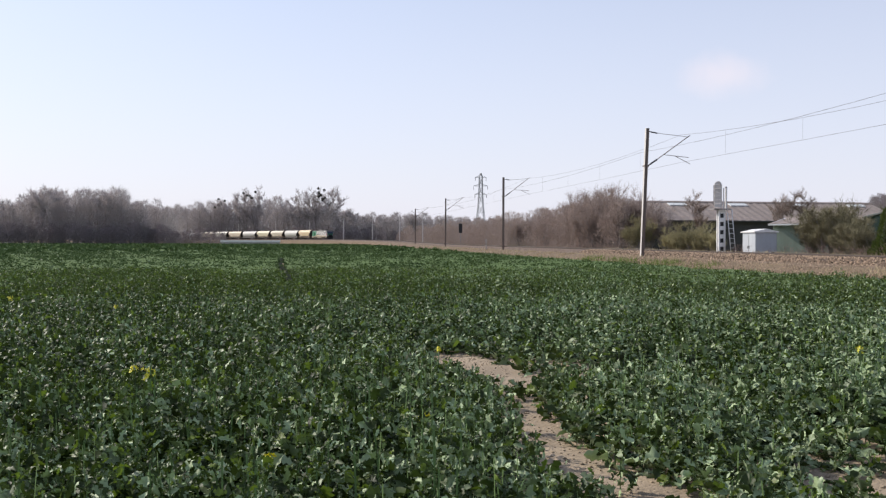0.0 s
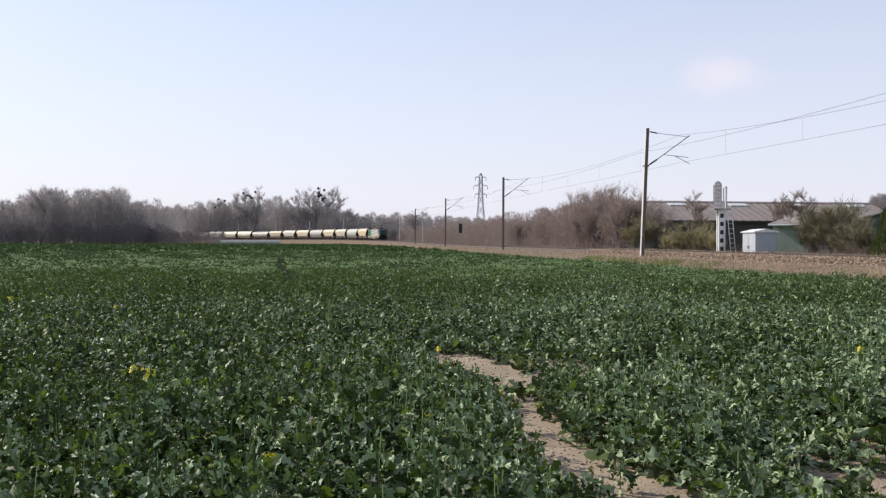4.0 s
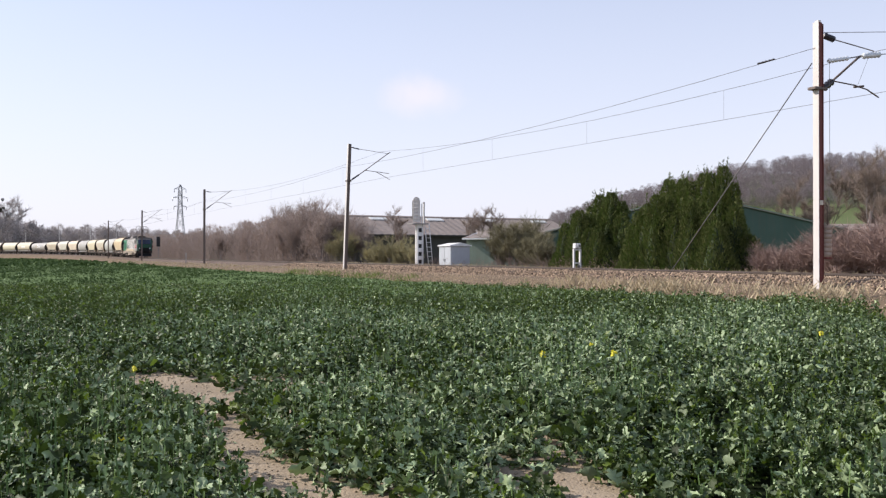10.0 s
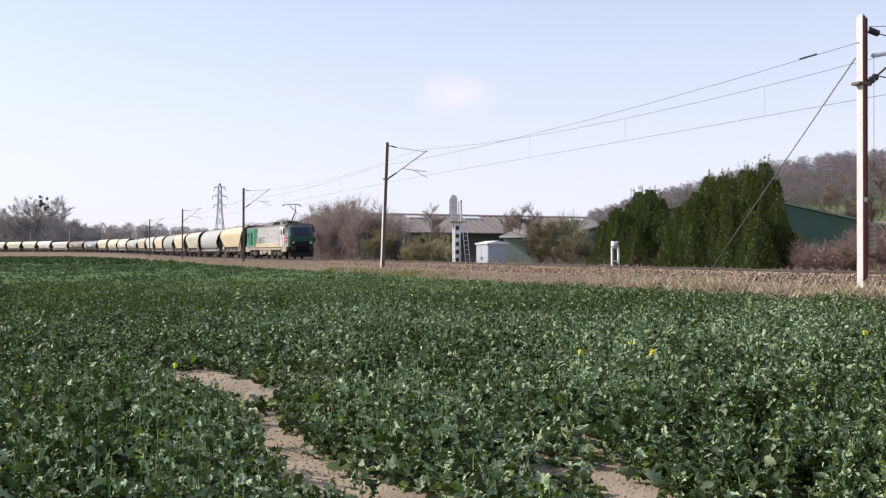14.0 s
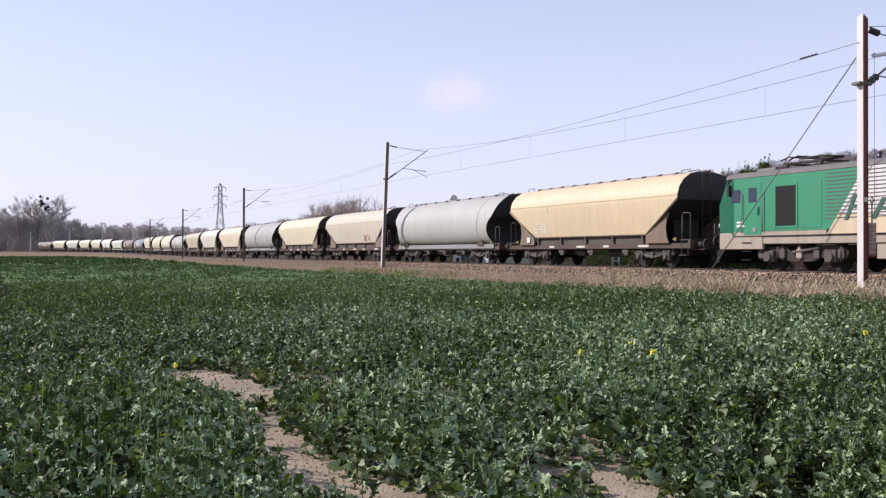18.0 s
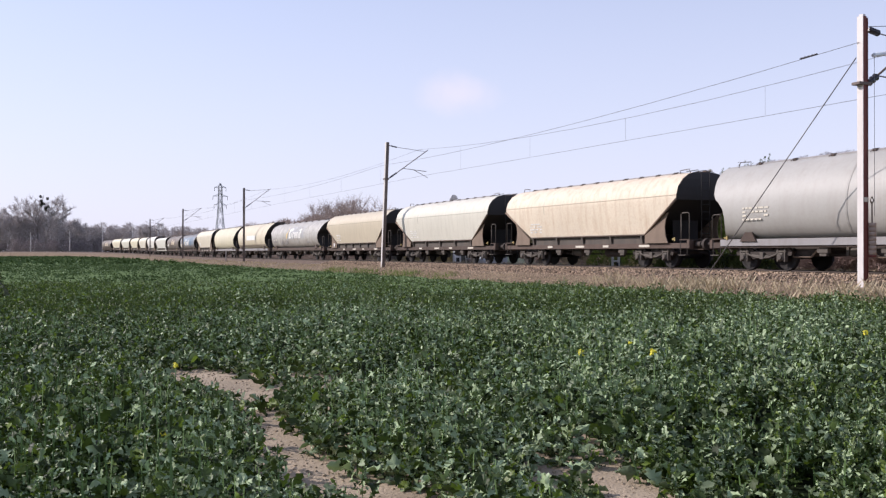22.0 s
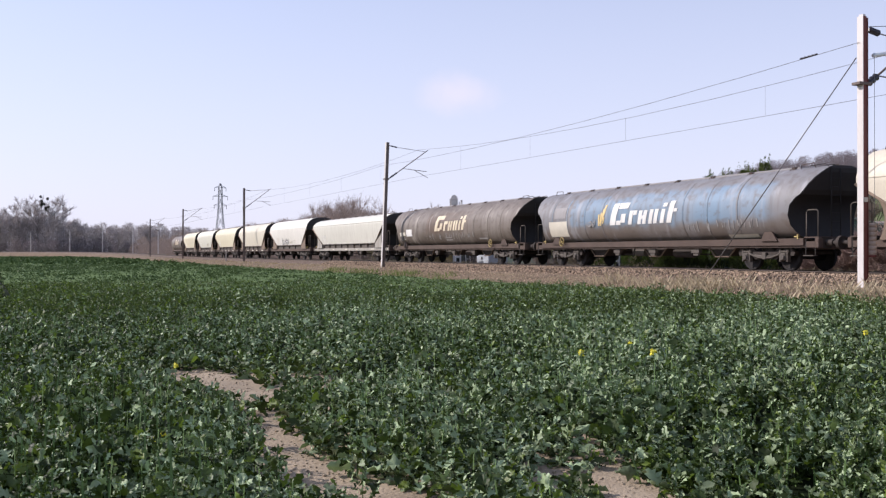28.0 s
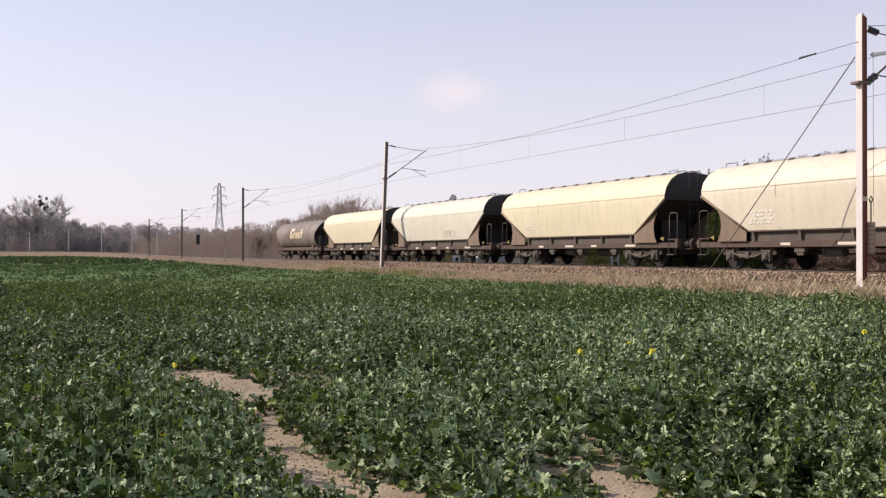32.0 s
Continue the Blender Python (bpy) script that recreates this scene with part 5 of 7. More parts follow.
            part("step", shared("step", lambda: merge(box(-0.22, 0.22, -0.1, 0.1, 0.5, 0.53), tube([(-0.2, 0, 0.5), (-0.2, 0, 1.05)], 0.02, 4), tube([(0.2, 0, 0.5), (0.2, 0, 1.05)], 0.02, 4)), "axlebox"), "axlebox", w, at=pose(sx * (half - 0.95), sy * 1.22, 0))
        part("brake_handle", shared("brake_handle", lambda: merge(box(-0.1, 0.1, -0.02, 0.02, -0.04, 0.0), box(0.04, 0.09, -0.03, 0.01, -0.1, 0.05)), "yellow"), "yellow", w, "yellow brake handle bracket", at=pose(sx * (half - 1.5), -1.27, 1.16, 0, 0, 0 if sx > 0 else 180) if sx > 0 else pose(sx * (half - 1.5), -1.27, 1.16))
        part("roof_loop", shared("roof_loop%.2f" % top, lambda: merge(*[tube([(-0.45, y_, top - 0.1), (-0.45, y_, top + 0.1), (0.1, y_, top + 0.12), (0.2, y_, top - 0.1)], 0.016, 5) for y_ in (-0.55, 0.55)]), "frame"), "frame", w, "bent roof handrail", at=pose(sx * (half - 1.55), 0, 0, 0, 0, 0 if sx > 0 else 180))
    def ladder():
        bm = bmesh.new()
        for y in (-0.2, 0.2):
            tube_into(bm, [(0, y, 1.1), (0, y, top - 0.1), (-0.25, y, top + 0.05), (-0.9, y, top + 0.03)], 0.017, 5)
        for k in range(int((top - 1.4) / 0.28)):
            tube_into(bm, [(0, -0.2, 1.35 + 0.28 * k), (0, 0.2, 1.35 + 0.28 * k)], 0.012, 4)
        return bm
    part("ladder", shared("ladder%.2f" % top, ladder, "end_dark"), "end_dark", w, at=pose(half - 0.72, -0.35, 0))


def roof_gear(w, half, top, count, material="frame"):
    part("roof_walkway", box(-half + 1.6, half - 1.6, 0.38, 0.7, top + 0.06, top + 0.085), material, w)
    for k in range(count):
        x = -half + 2.4 + (2 * half - 4.8) * k / (count - 1)
        part("roof_clamp", shared("roof_clamp", lambda: merge(tube([(-0.05, -0.62, -0.06), (-0.05, -0.5, 0.04), (0.1, -0.4, 0.05)], 0.014, 5), box(-0.06, 0.06, -0.52, -0.38, -0.04, 0.02)), "frame"), "frame", w, at=pose(x, 0, top))
    part("roof_hatch", box(-half + 2.2, half - 2.2, -0.42, 0.34, top - 0.02, top + 0.05, 0.015), "loco_grey", w)


def end_caps(w, lv, low):
    """Dark grey plates that close the upper part of both ends."""
    for sx in (-1, 1):
        bm = bmesh.new()
        last = None
        for z, y, x in lv:
            if z < low:
                continue
            row = (bm.verts.new((sx * (x + 0.02), -y * 0.985, z - 0.01)), bm.verts.new((sx * (x + 0.02), y * 0.985, z - 0.01)))
            if last:
                bm.faces.new((last[0], last[1], row[1], row[0]))
            last = row
        r = bmesh.ops.extrude_face_region(bm, geom=bm.faces[:])
        bmesh.ops.translate(bm, vec=(-sx * 0.018, 0, 0), verts=[q for q in r["geom"] if isinstance(q, bmesh.types.BMVert)])
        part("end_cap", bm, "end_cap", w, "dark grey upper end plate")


def hopper_wagon(length, tint, label, ribs=5, marks=None, weld=True, material="paint", top=3.78, steel="frame", plate="gusset"):
    """A covered grain hopper: trapezoid sides, sloping ends, ribbed skirt."""
    half = length / 2
    w = thing("hopper_wagon", label, "wagon", group="grain wagons of the train")
    e = half - 1.12
    lv = [(1.35, 1.27, e - 2.25), (1.7, 1.34, e - 1.66), (2.2, 1.41, e - 0.76), (2.68, 1.46, e), (2.86, 1.46, e + 0.02), (3.18, 1.37, e + 0.02), (3.49, 1.13, e), (3.69, 0.8, e - 0.05), (3.78, 0.42, e - 0.1)]
    lv = [(z if z < 2.7 else 2.68 + (z - 2.68) * (top - 2.68) / 1.1, y, x) for z, y, x in lv]
    body = split_body(w, lv, material, tint, 38)
    end_caps(w, lv, 2.6)
    part("hopper_floor", shell([(0.85, 0.5, e - 3.4), (1.34, 1.24, e - 2.28)]), "frame", w)
    # long crease, skirt rim and ribs
    for sy in (-1, 1):
        turn_ = None if sy < 0 else pose(0, 0, 0, 0, 0, 180)
        c = part("side_seam", prism([(-1.475, 2.84), (-1.475, 2.865), (-1.44, 2.875), (-1.44, 2.83)], "x", -e, e), "paint", w, at=turn_)
        c.color = (*[k * 0.86 for k in tint], 1)
        part("skirt_rim", box(-e + 2.2, e - 2.2, -1.31, -1.25, 1.31, 1.36), steel, w, at=turn_)
        part("skirt_panel", box(-e + 2.25, e - 2.25, -1.17, -1.14, 0.98, 1.32), "skirt", w, at=turn_)
        for k in range(ribs):
            x = -e + 2.5 + (2 * e - 5.0) * k / (ribs - 1)
            part("rib", shared("hopper_rib", lambda: prism([(-1.30, 1.31), (-1.24, 0.985), (-1.17, 0.985), (-1.17, 1.31)], "x", -0.05, 0.05), "axlebox"), "axlebox", w, at=(pose(x, 0, 0) if sy < 0 else pose(x, 0, 0, 0, 0, 180)))
        for sx in (-1, 1):
            place_ = {(1, -1): None, (-1, -1): pose(0, -2.60, 0, 0, 0, 180), (1, 1): pose(0, 2.60, 0), (-1, 1): pose(0, 0, 0, 0, 0, 180)}[(sx, sy)]
            part("gusset", prism([(e - 2.2, 0.99), (e - 2.2, 1.34), (e - 1.0, 2.12), (e - 0.66, 2.2), (e - 0.84, 1.9), (e - 0.9, 1.6), (e - 0.84, 1.25), (e - 0.7, 0.99)], "y", -1.315, -1.285), plate, w, at=place_)
            part("corner_post", tube([(sx * (e - 2.22), sy * 1.29, 1.34), (sx * (e + 0.02), sy * 1.48, 2.68)], 0.05, 5), "gusset", w)
    if weld and top > 3.7:
        part("weld_band", prism([(1.47, 2.68), (1.47, 2.86), (1.37, 3.16), (1.13, 3.46), (0.8, 3.70), (0.8, 3.67), (1.1, 3.47), (1.34, 3.15), (1.45, 2.84), (1.275, 1.37), (1.28, 1.37)], "x", -0.03, 0.03), "paint", w, at=pose(-e * 0.45, 0, 0, 0, 0, 180)).color = (*[k * 0.8 for k in tint], 1)
    for sx in (-1, 1):
        part("end_wall", box(-0.03, 0.03, -0.62, 0.62, 0.97, 2.0), "end_dark", w, at=pose(sx * (e - 1.3), 0, 0))
    running_gear(w, half, steel)
    ends(w, half, 2.15, top)
    roof_gear(w, half, top, 11)
    if marks:
        marks(w, e)
    return w


def hand_wheel():
    pts = [(0.2 * math.cos(a * math.pi / 8), 0, 0.2 * math.sin(a * math.pi / 8)) for a in range(17)]
    return merge(tube(pts, 0.018, 5), *[tube([(0, 0, 0), (0.2 * math.cos(a), 0, 0.2 * math.sin(a))], 0.014, 4) for a in (0.3, 1.35, 2.4, 3.44, 4.5, 5.5)], tube([(0, 0.12, 0), (0, -0.03, 0)], 0.035, 8))


def skin_rise(z, top):
    """Heights above the bulge, stretched to the height of the roof."""
    return z if z < 2.42 else 2.42 + (z - 2.42) * (top - 2.42) / 1.3


def tank_wagon(length, tint, label, bulge=1.5, material="paint", marks=None, bands=(), wheel_x=None, top=3.78):
    """A round-sided grain wagon with rounded, undercut ends."""
    half = length / 2
    w = thing("round_grain_wagon", label, "wagon", group="grain wagons of the train")
    e = half - 0.74
    lv = [(1.04, 0.85, e - 0.5), (1.10, 1.08, e - 0.6), (1.28, 1.28, e - 0.76), (1.52, 1.42, e - 0.88), (1.85, bulge, e - 0.93), (2.18, bulge + 0.01, e - 0.84), (2.42, bulge - 0.015, e - 0.60), (2.54, bulge - 0.04, e - 0.42),
          (2.72, bulge - 0.09, e - 0.30), (2.94, bulge - 0.19, e - 0.22), (3.2, bulge - 0.36, e - 0.12), (3.44, bulge - 0.6, e - 0.03), (3.62, bulge - 0.85, e), (3.72, 0.4, e - 0.02)]
    lv = [(skin_rise(z, top), y, x) for z, y, x in lv]
    body = split_body(w, lv, material, tint, 50)
    end_caps(w, lv, 2.47)
    for x in bands:
        ring = [(y + 0.012, z) for z, y, _ in lv[:13]] + [(y - 0.015, z) for z, y, _ in lv[:13]][::-1]
        part("weld_band", prism(ring, "x", x - 0.035, x + 0.035), material, w, at=pose(0, 0, 0, 0, 0, 180)).color = (*[k * 0.82 for k in tint], 1)
    for sy in (-1, 1):
        part("side_rail", box(-half + 1.2, half - 1.2, -1.28, -1.2, 0.84, 1.08, 0.01), "frame" if material.startswith("grime") else "loco_grey", w, at=None if sy < 0 else pose(0, 0, 0, 0, 0, 180))
        for sx in (-1, 1):
            part("saddle", prism([(half - 3.1, 1.0), (half - 2.9, 1.32), (half - 2.55, 1.32), (half - 2.3, 1.0)], "y", -1.34, -1.27), "frame", w, at={(1, -1): None, (-1, -1): pose(0, -2.61, 0, 0, 0, 180), (1, 1): pose(0, 2.61, 0), (-1, 1): pose(0, 0, 0, 0, 0, 180)}[(sx, sy)])
    for x in (-half * 0.42, 0.0, half * 0.42):
        ch = part("discharge_chute", shared("chute", lambda: prism([(-0.95, 1.0), (-0.35, 0.48), (0.35, 0.48), (0.95, 1.0)], "y", -0.8, 0.8), "bogie"), "bogie", w, at=pose(x, 0, 0))
        part("chute_rim", shared("chute_rim", lambda: tube([(-0.97, -0.84, 0.98), (-0.37, -0.84, 0.46), (0.37, -0.84, 0.46), (0.97, -0.84, 0.98)], 0.035, 4), "gusset"), "gusset", ch, "dusty tan chute edge")
    if wheel_x is not None:
        part("hand_wheel", hand_wheel(), "yellow", w, "yellow handbrake wheel", at=pose(wheel_x, -1.42, 1.12))
    running_gear(w, half)
    ends(w, half, 2.0, top)
    roof_gear(w, half, top, 8)
    if marks:
        marks(w, e)
    return w


# outline of a round-sided wagon, for paint that lies on it: heights and half widths
SKIN_Z = (1.04, 1.10, 1.28, 1.52, 1.85, 2.18, 2.48, 2.72, 2.94, 3.2, 3.44, 3.62)
SKIN_Y = (0.85, 1.08, 1.28, 1.42, 1.5, 1.51, 1.48, 1.41, 1.31, 1.14, 0.9, 0.65)


LOW_TOP = 3.47
LOW_SKIN_Z = tuple(skin_rise(z_, LOW_TOP) for z_ in SKIN_Z)


def painted(w, blocks, material, name, label, lift=0.012, tint=None, low=True):
    """Slanted blocks of paint that follow the round side: x0, x1, z0, z1 and lean."""
    bm = bmesh.new()
    for x0, x1, z0, z1, lean in blocks:
        zs = sorted({z0, z1, *[z_ for z_ in SKIN_Z if z0 < z_ < z1]})
        last = None
        for z_ in zs:
            y = -float(np.interp(z_, LOW_SKIN_Z if low else SKIN_Z, SKIN_Y)) - lift
            k = lean * (z_ - z0)
            row = (bm.verts.new((x0 + k, y, z_)), bm.verts.new((x1 + k, y, z_)))
            if last:
                bm.faces.new((last[0], last[1], row[1], row[0]))
            last = row
    r = bmesh.ops.extrude_face_region(bm, geom=bm.faces[:])
    bmesh.ops.translate(bm, vec=(0, lift * 0.8, 0), verts=[e for e in r["geom"] if isinstance(e, bmesh.types.BMVert)])
    ob = part(name, bm, material, w, label, 40)
    if tint:
        ob.color = (*tint, 1)
    return tagged(ob, kind="stuff")


# a word mark drawn as plain slanted blocks in place of lettering
WORD = ((0.0, 0.32, 0, 1.0), (0.36, 0.9, 0.74, 1.0), (0.36, 0.62, 0, 0.2), (0.6, 0.86, 0.1, 0.5), (1.06, 1.26, 0, 0.62), (1.28, 1.46, 0.42, 0.62), (1.58, 1.76, 0, 0.6), (1.84, 2.02, 0, 0.6), (1.76, 1.84, 0.22, 0.38),
        (2.16, 2.34, 0, 0.62), (2.42, 2.6, 0, 0.62), (2.76, 2.95, 0, 0.6), (2.78, 2.97, 0.7, 0.86), (3.1, 3.34, 0, 0.92), (3.36, 3.52, 0.46, 0.6))
EAR = ((-0.72, -0.64, 0.0, 0.55, 0.1), (-0.62, -0.5, 0.1, 0.62, 0.22), (-0.5, -0.39, 0.26, 0.8, 0.28), (-0.42, -0.32, 0.46, 0.98, 0.3), (-0.6, -0.54, 0.0, 0.3, 0.5), (-0.46, -0.4, 0.1, 0.4, 0.5))


def granary_marks(x0, z0, size, tall, material, ear=True, band=None, scribbles=(), drips=(), patches=()):
    def put(w, e):
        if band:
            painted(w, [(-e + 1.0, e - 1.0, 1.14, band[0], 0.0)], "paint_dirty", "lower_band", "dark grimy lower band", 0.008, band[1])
        painted(w, [(x0 + a * size + 0.3 * c * tall, x0 + b_ * size + 0.3 * c * tall, z0 + c * tall, z0 + d * tall, 0.3) for a, b_, c, d in WORD], material, "word_mark", "large painted emblem of slanted pale bars", 0.016)
        if ear:
            painted(w, [(x0 + a * size, x0 + b_ * size, z0 + c * tall, z0 + d * tall, ln) for a, b_, c, d, ln in EAR], "mark_gold", "ear_emblem", "ochre ear of grain emblem", 0.016)
        for i, (sx, sz, ln, hh, mt) in enumerate(scribbles):
            scrawl(w, sx, sz, -float(np.interp(sz + hh * 0.6, SKIN_Z, SKIN_Y)) - 0.03, ln, hh, 30 + i + int(size * 100), mt)
        if drips:
            r = random.Random(5)
            painted(w, [(x_, x_ + r.uniform(0.025, 0.055), 1.6 - r.uniform(0.03, 0.22), 1.6 + r.uniform(0.05, 0.2), r.uniform(-0.1, 0.25)) for x_ in (r.uniform(*drips) for k in range(22))], "mark_faint", "paint_drips", "pale runs of paint", 0.014)
        for a, b_, c, d, mt, nm in patches:
            painted(w, [(a, b_, c, d, 0.0)], mt, nm, "rectangular painted panel on the side", 0.014)
    return put


def plain_marks(seed, dark=None):
    def put(w, e):
        data_bars(w, -e + 2.35, 2.0, hopper_side, seed, "mark_white")
        for k, x in enumerate((-0.46, -0.08, 0.22, 0.62)):
            part("notice_plate", shared("notice_plate_%d" % (k % 2), lambda: box(-0.22 - 0.14 * (k % 2), 0.22 + 0.14 * (k % 2), -1.236, -1.222, 0.835, 0.925), "mark_faded"), "mark_faded", w, "small pale notice on the underframe", at=pose(x * e + 0.1 * (seed % 5), 0, 0))
        if seed % 2:
            part("notice_board", box(-e + 1.55, -e + 1.85, -1.37, -1.34, 1.1, 1.36, 0.01), "mark_white", w, "small white notice board")
        if dark:
            scrawl(w, e * dark[1], 1.5, hopper_side, dark[2], 0.45, seed + 5, dark[0])
    return put


def tank_marks(seed, band=None, patches=()):
    def put(w, e):
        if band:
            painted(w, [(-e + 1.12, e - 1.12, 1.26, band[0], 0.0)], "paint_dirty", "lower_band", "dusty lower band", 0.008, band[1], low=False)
        for a, b_, c, d, mt in patches:
            painted(w, [(a, b_, c, d, 0.0)], mt, "painted_patch", "pale repainted patch", 0.013, low=False)
        data_bars(w, -e + 1.9, 2.15, -1.52, seed, "mark_faded")
    return put


# the readable graffiti: C L A S H, pale strokes on a dark outline
TAG = ((0.36, 0.4, 0.05, 0.4), (0.05, 0.4, 0.05, 0.05), (0.05, 0.05, 0.36, 0.05), (0.5, 0.4, 0.5, 0.05), (0.5, 0.05, 0.76, 0.05), (0.86, 0.05, 1.02, 0.42), (1.02, 0.42, 1.2, 0.05), (0.94, 0.18, 1.12, 0.18),
       (1.62, 0.4, 1.34, 0.4), (1.34, 0.4, 1.34, 0.24), (1.34, 0.24, 1.62, 0.24), (1.62, 0.24, 1.62, 0.05), (1.62, 0.05, 1.34, 0.05), (1.78, 0.42, 1.78, 0.03), (2.08, 0.42, 2.08, 0.03), (1.78, 0.23, 2.08, 0.23))


def clash_marks(w, e):
    data_bars(w, -e + 2.35, 2.0, hopper_side, 16, "mark_faded")
    letters(w, (-2.3, 1.42), hopper_side, 1.18, [(*q, 0.16) for q in TAG], "mark_dark", "graffiti", "dark outline of sprayed block letters")
    letters(w, (-2.3, 1.42), lambda z: hopper_side(z) - 0.012, 1.18, [(*q, 0.06) for q in TAG], "mark_white", "graffiti", "pale sprayed block letters")
    scrawl(w, 0.6, 1.5, hopper_side, 1.8, 0.3, 77, "mark_faded")


GREYT = (0.40, 0.395, 0.36)
LOCO_L = 19.9
TRAIN = []


def couple(maker, length, *args, **kw):
    TRAIN.append((maker(length, *args, **kw), length))


couple(hopper_wagon, 15.84, (0.63, 0.50, 0.32), "beige grain hopper wagon with faded marks and a brown skirt", marks=plain_marks(1))
couple(tank_wagon, 16.54, GREYT, "smooth grey round-sided grain wagon", bands=(-5.4,))
couple(hopper_wagon, 16.18, (0.55, 0.49, 0.38), "dull beige grain hopper wagon with small red scrawl", marks=plain_marks(4, ("mark_red", 0.33, 1.2)))
couple(hopper_wagon, 16.08, (0.64, 0.57, 0.40), "pale yellow grain hopper wagon", marks=plain_marks(6))
couple(tank_wagon, 16.38, (0.37, 0.355, 0.325), "smooth grey round-sided grain wagon with faint rings", bands=(-4.6, -2.0, 1.0), marks=tank_marks(3))
couple(hopper_wagon, 16.25, (0.66, 0.57, 0.44), "cream grain hopper wagon with rust-stained roof edge", material="paint_rust", marks=plain_marks(8))
couple(hopper_wagon, 15.93, (0.60, 0.57, 0.48), "pale grey grain hopper wagon with data panels", marks=plain_marks(10))
couple(hopper_wagon, 15.99, (0.52, 0.45, 0.33), "tan grain hopper wagon with dusty sides", ribs=6, top=3.68, marks=plain_marks(11))
couple(tank_wagon, 19.62, (0.37, 0.36, 0.335), "dirty grey round-sided grain wagon with a large white emblem", material="grime_grey", bands=(-6.6, -4.6, -1.9, 3.9, 5.9), top=LOW_TOP, marks=granary_marks(-1.5, 1.95, 1.24, 0.93, "mark_white", scribbles=((-4.2, 1.42, 2.6, 0.42, "mark_faint"),), patches=((-7.5, -5.9, 1.62, 2.02, "loco_grey", "data_field"), (-7.4, -6.9, 1.75, 1.95, "mark_faded", "data_panel"), (-6.6, -6.0, 1.75, 1.95, "mark_faded", "data_panel"), (4.6, 5.8, 1.5, 1.62, "mark_faint", "notice_panel"))))
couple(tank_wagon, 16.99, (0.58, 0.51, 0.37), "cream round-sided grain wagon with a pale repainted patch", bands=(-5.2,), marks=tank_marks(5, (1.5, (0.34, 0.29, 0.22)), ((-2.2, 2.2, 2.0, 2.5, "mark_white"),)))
couple(tank_wagon, 16.18, (0.58, 0.53, 0.38), "pale yellow round-sided grain wagon with one ring", bands=(-4.8,))
couple(hopper_wagon, 15.95, (0.62, 0.56, 0.44), "cream grain hopper wagon with dark skirt ribs", marks=plain_marks(12))
couple(tank_wagon, 19.38, (0.26, 0.25, 0.24), "dirty blue round-sided grain wagon with a large white emblem", material="grime_blue", bands=(-5.6, -4.0, -2.6, 2.9, 4.3, 5.8, 7.1), wheel_x=-6.4, top=LOW_TOP, marks=granary_marks(-2.3, 1.78, 1.26, 0.92, "mark_white", scribbles=((-4.0, 1.78, 0.5, 0.22, "mark_faint"),), drips=(2.6, 6.6), patches=((-7.4, -5.8, 1.36, 2.06, "mark_faded", "pale_patch"), (-6.9, -5.9, 2.2, 2.7, "loco_grey", "grey_panel"), (4.9, 6.4, 1.14, 1.26, "mark_faded", "notice_panel"))))
couple(tank_wagon, 19.48, (0.165, 0.13, 0.105), "brown weathered round-sided grain wagon with a cream emblem", material="grime_brown", bands=(-6.9, -5.4, -3.7, 4.6, 6.2), wheel_x=5.6, top=LOW_TOP, marks=granary_marks(-1.8, 1.92, 1.24, 0.92, "mark_cream", ear=False, drips=(-3.6, 3.6), scribbles=((-7.6, 1.45, 1.0, 0.3, "mark_faint"),), patches=((-6.45, -5.5, 1.68, 2.12, "mark_white", "white_panel"), (-7.6, -7.2, 1.7, 1.95, "mark_faded", "data_panel"), (-7.05, -6.65, 1.72, 1.95, "mark_faded", "data_panel"), (-0.3, 0.6, 1.34, 1.42, "mark_faint", "notice_panel"), (-0.3, 0.6, 1.48, 1.53, "mark_faint", "notice_panel"), (4.2, 5.2, 1.36, 1.44, "mark_faint", "notice_panel"))))
couple(hopper_wagon, 19.90, (0.62, 0.60, 0.52), "long pale grey grain hopper wagon with yellow brake handles", ribs=9, top=3.42, steel="pale_frame", plate="pale_frame", marks=plain_marks(14))
couple(hopper_wagon, 15.99, (0.70, 0.67, 0.60), "off-white grain hopper wagon with dark graffiti low on its side", marks=clash_marks)
couple(hopper_wagon, 15.85, (0.64, 0.59, 0.47), "cream grain hopper wagon with one weld band", marks=plain_marks(18))
couple(hopper_wagon, 15.99, (0.66, 0.60, 0.43), "pale yellow grain hopper wagon with a low data panel", marks=plain_marks(20))
couple(hopper_wagon, 16.21, (0.62, 0.60, 0.50), "pale grey-cream grain hopper wagon with faint dark scrawl", marks=plain_marks(22, ("mark_faded", 0.2, 1.6)))
couple(hopper_wagon, 15.96, (0.66, 0.60, 0.44), "cream grain hopper wagon near the end of the train", marks=plain_marks(24))
couple(tank_wagon, 16.32, (0.2, 0.165, 0.14), "brown weathered round-sided grain wagon at the end of the train", material="grime_brown", bands=(-5.0, -2.5, 2.5, 5.0), top=LOW_TOP, marks=granary_marks(-1.6, 1.9, 1.2, 0.92, "mark_cream", ear=False, drips=(-4.0, 3.0)))


def nose_strip(y0, y1, z0, z1, out=0.0, thick=0.05, n=10):
    """A curved strip of the cab front: rounded corners in plan, raked above the waist."""
    h = LOCO_L / 2
    bm = bmesh.new()
    rows = []
    zs = [z0, z1] if z1 <= 2.3 or z0 >= 2.3 else [z0, 2.3, z1]
    for z in zs:
        row = []
        for k in range(n + 1):
            y = y0 + (y1 - y0) * k / n
            back = 0.45 * abs(y / 1.24) ** 4 + 0.62 * max(0.0, z - 2.3) + 0.06 * max(0.0, 2.3 - z)
            row.append((h - 0.04 + out - back, y, z))
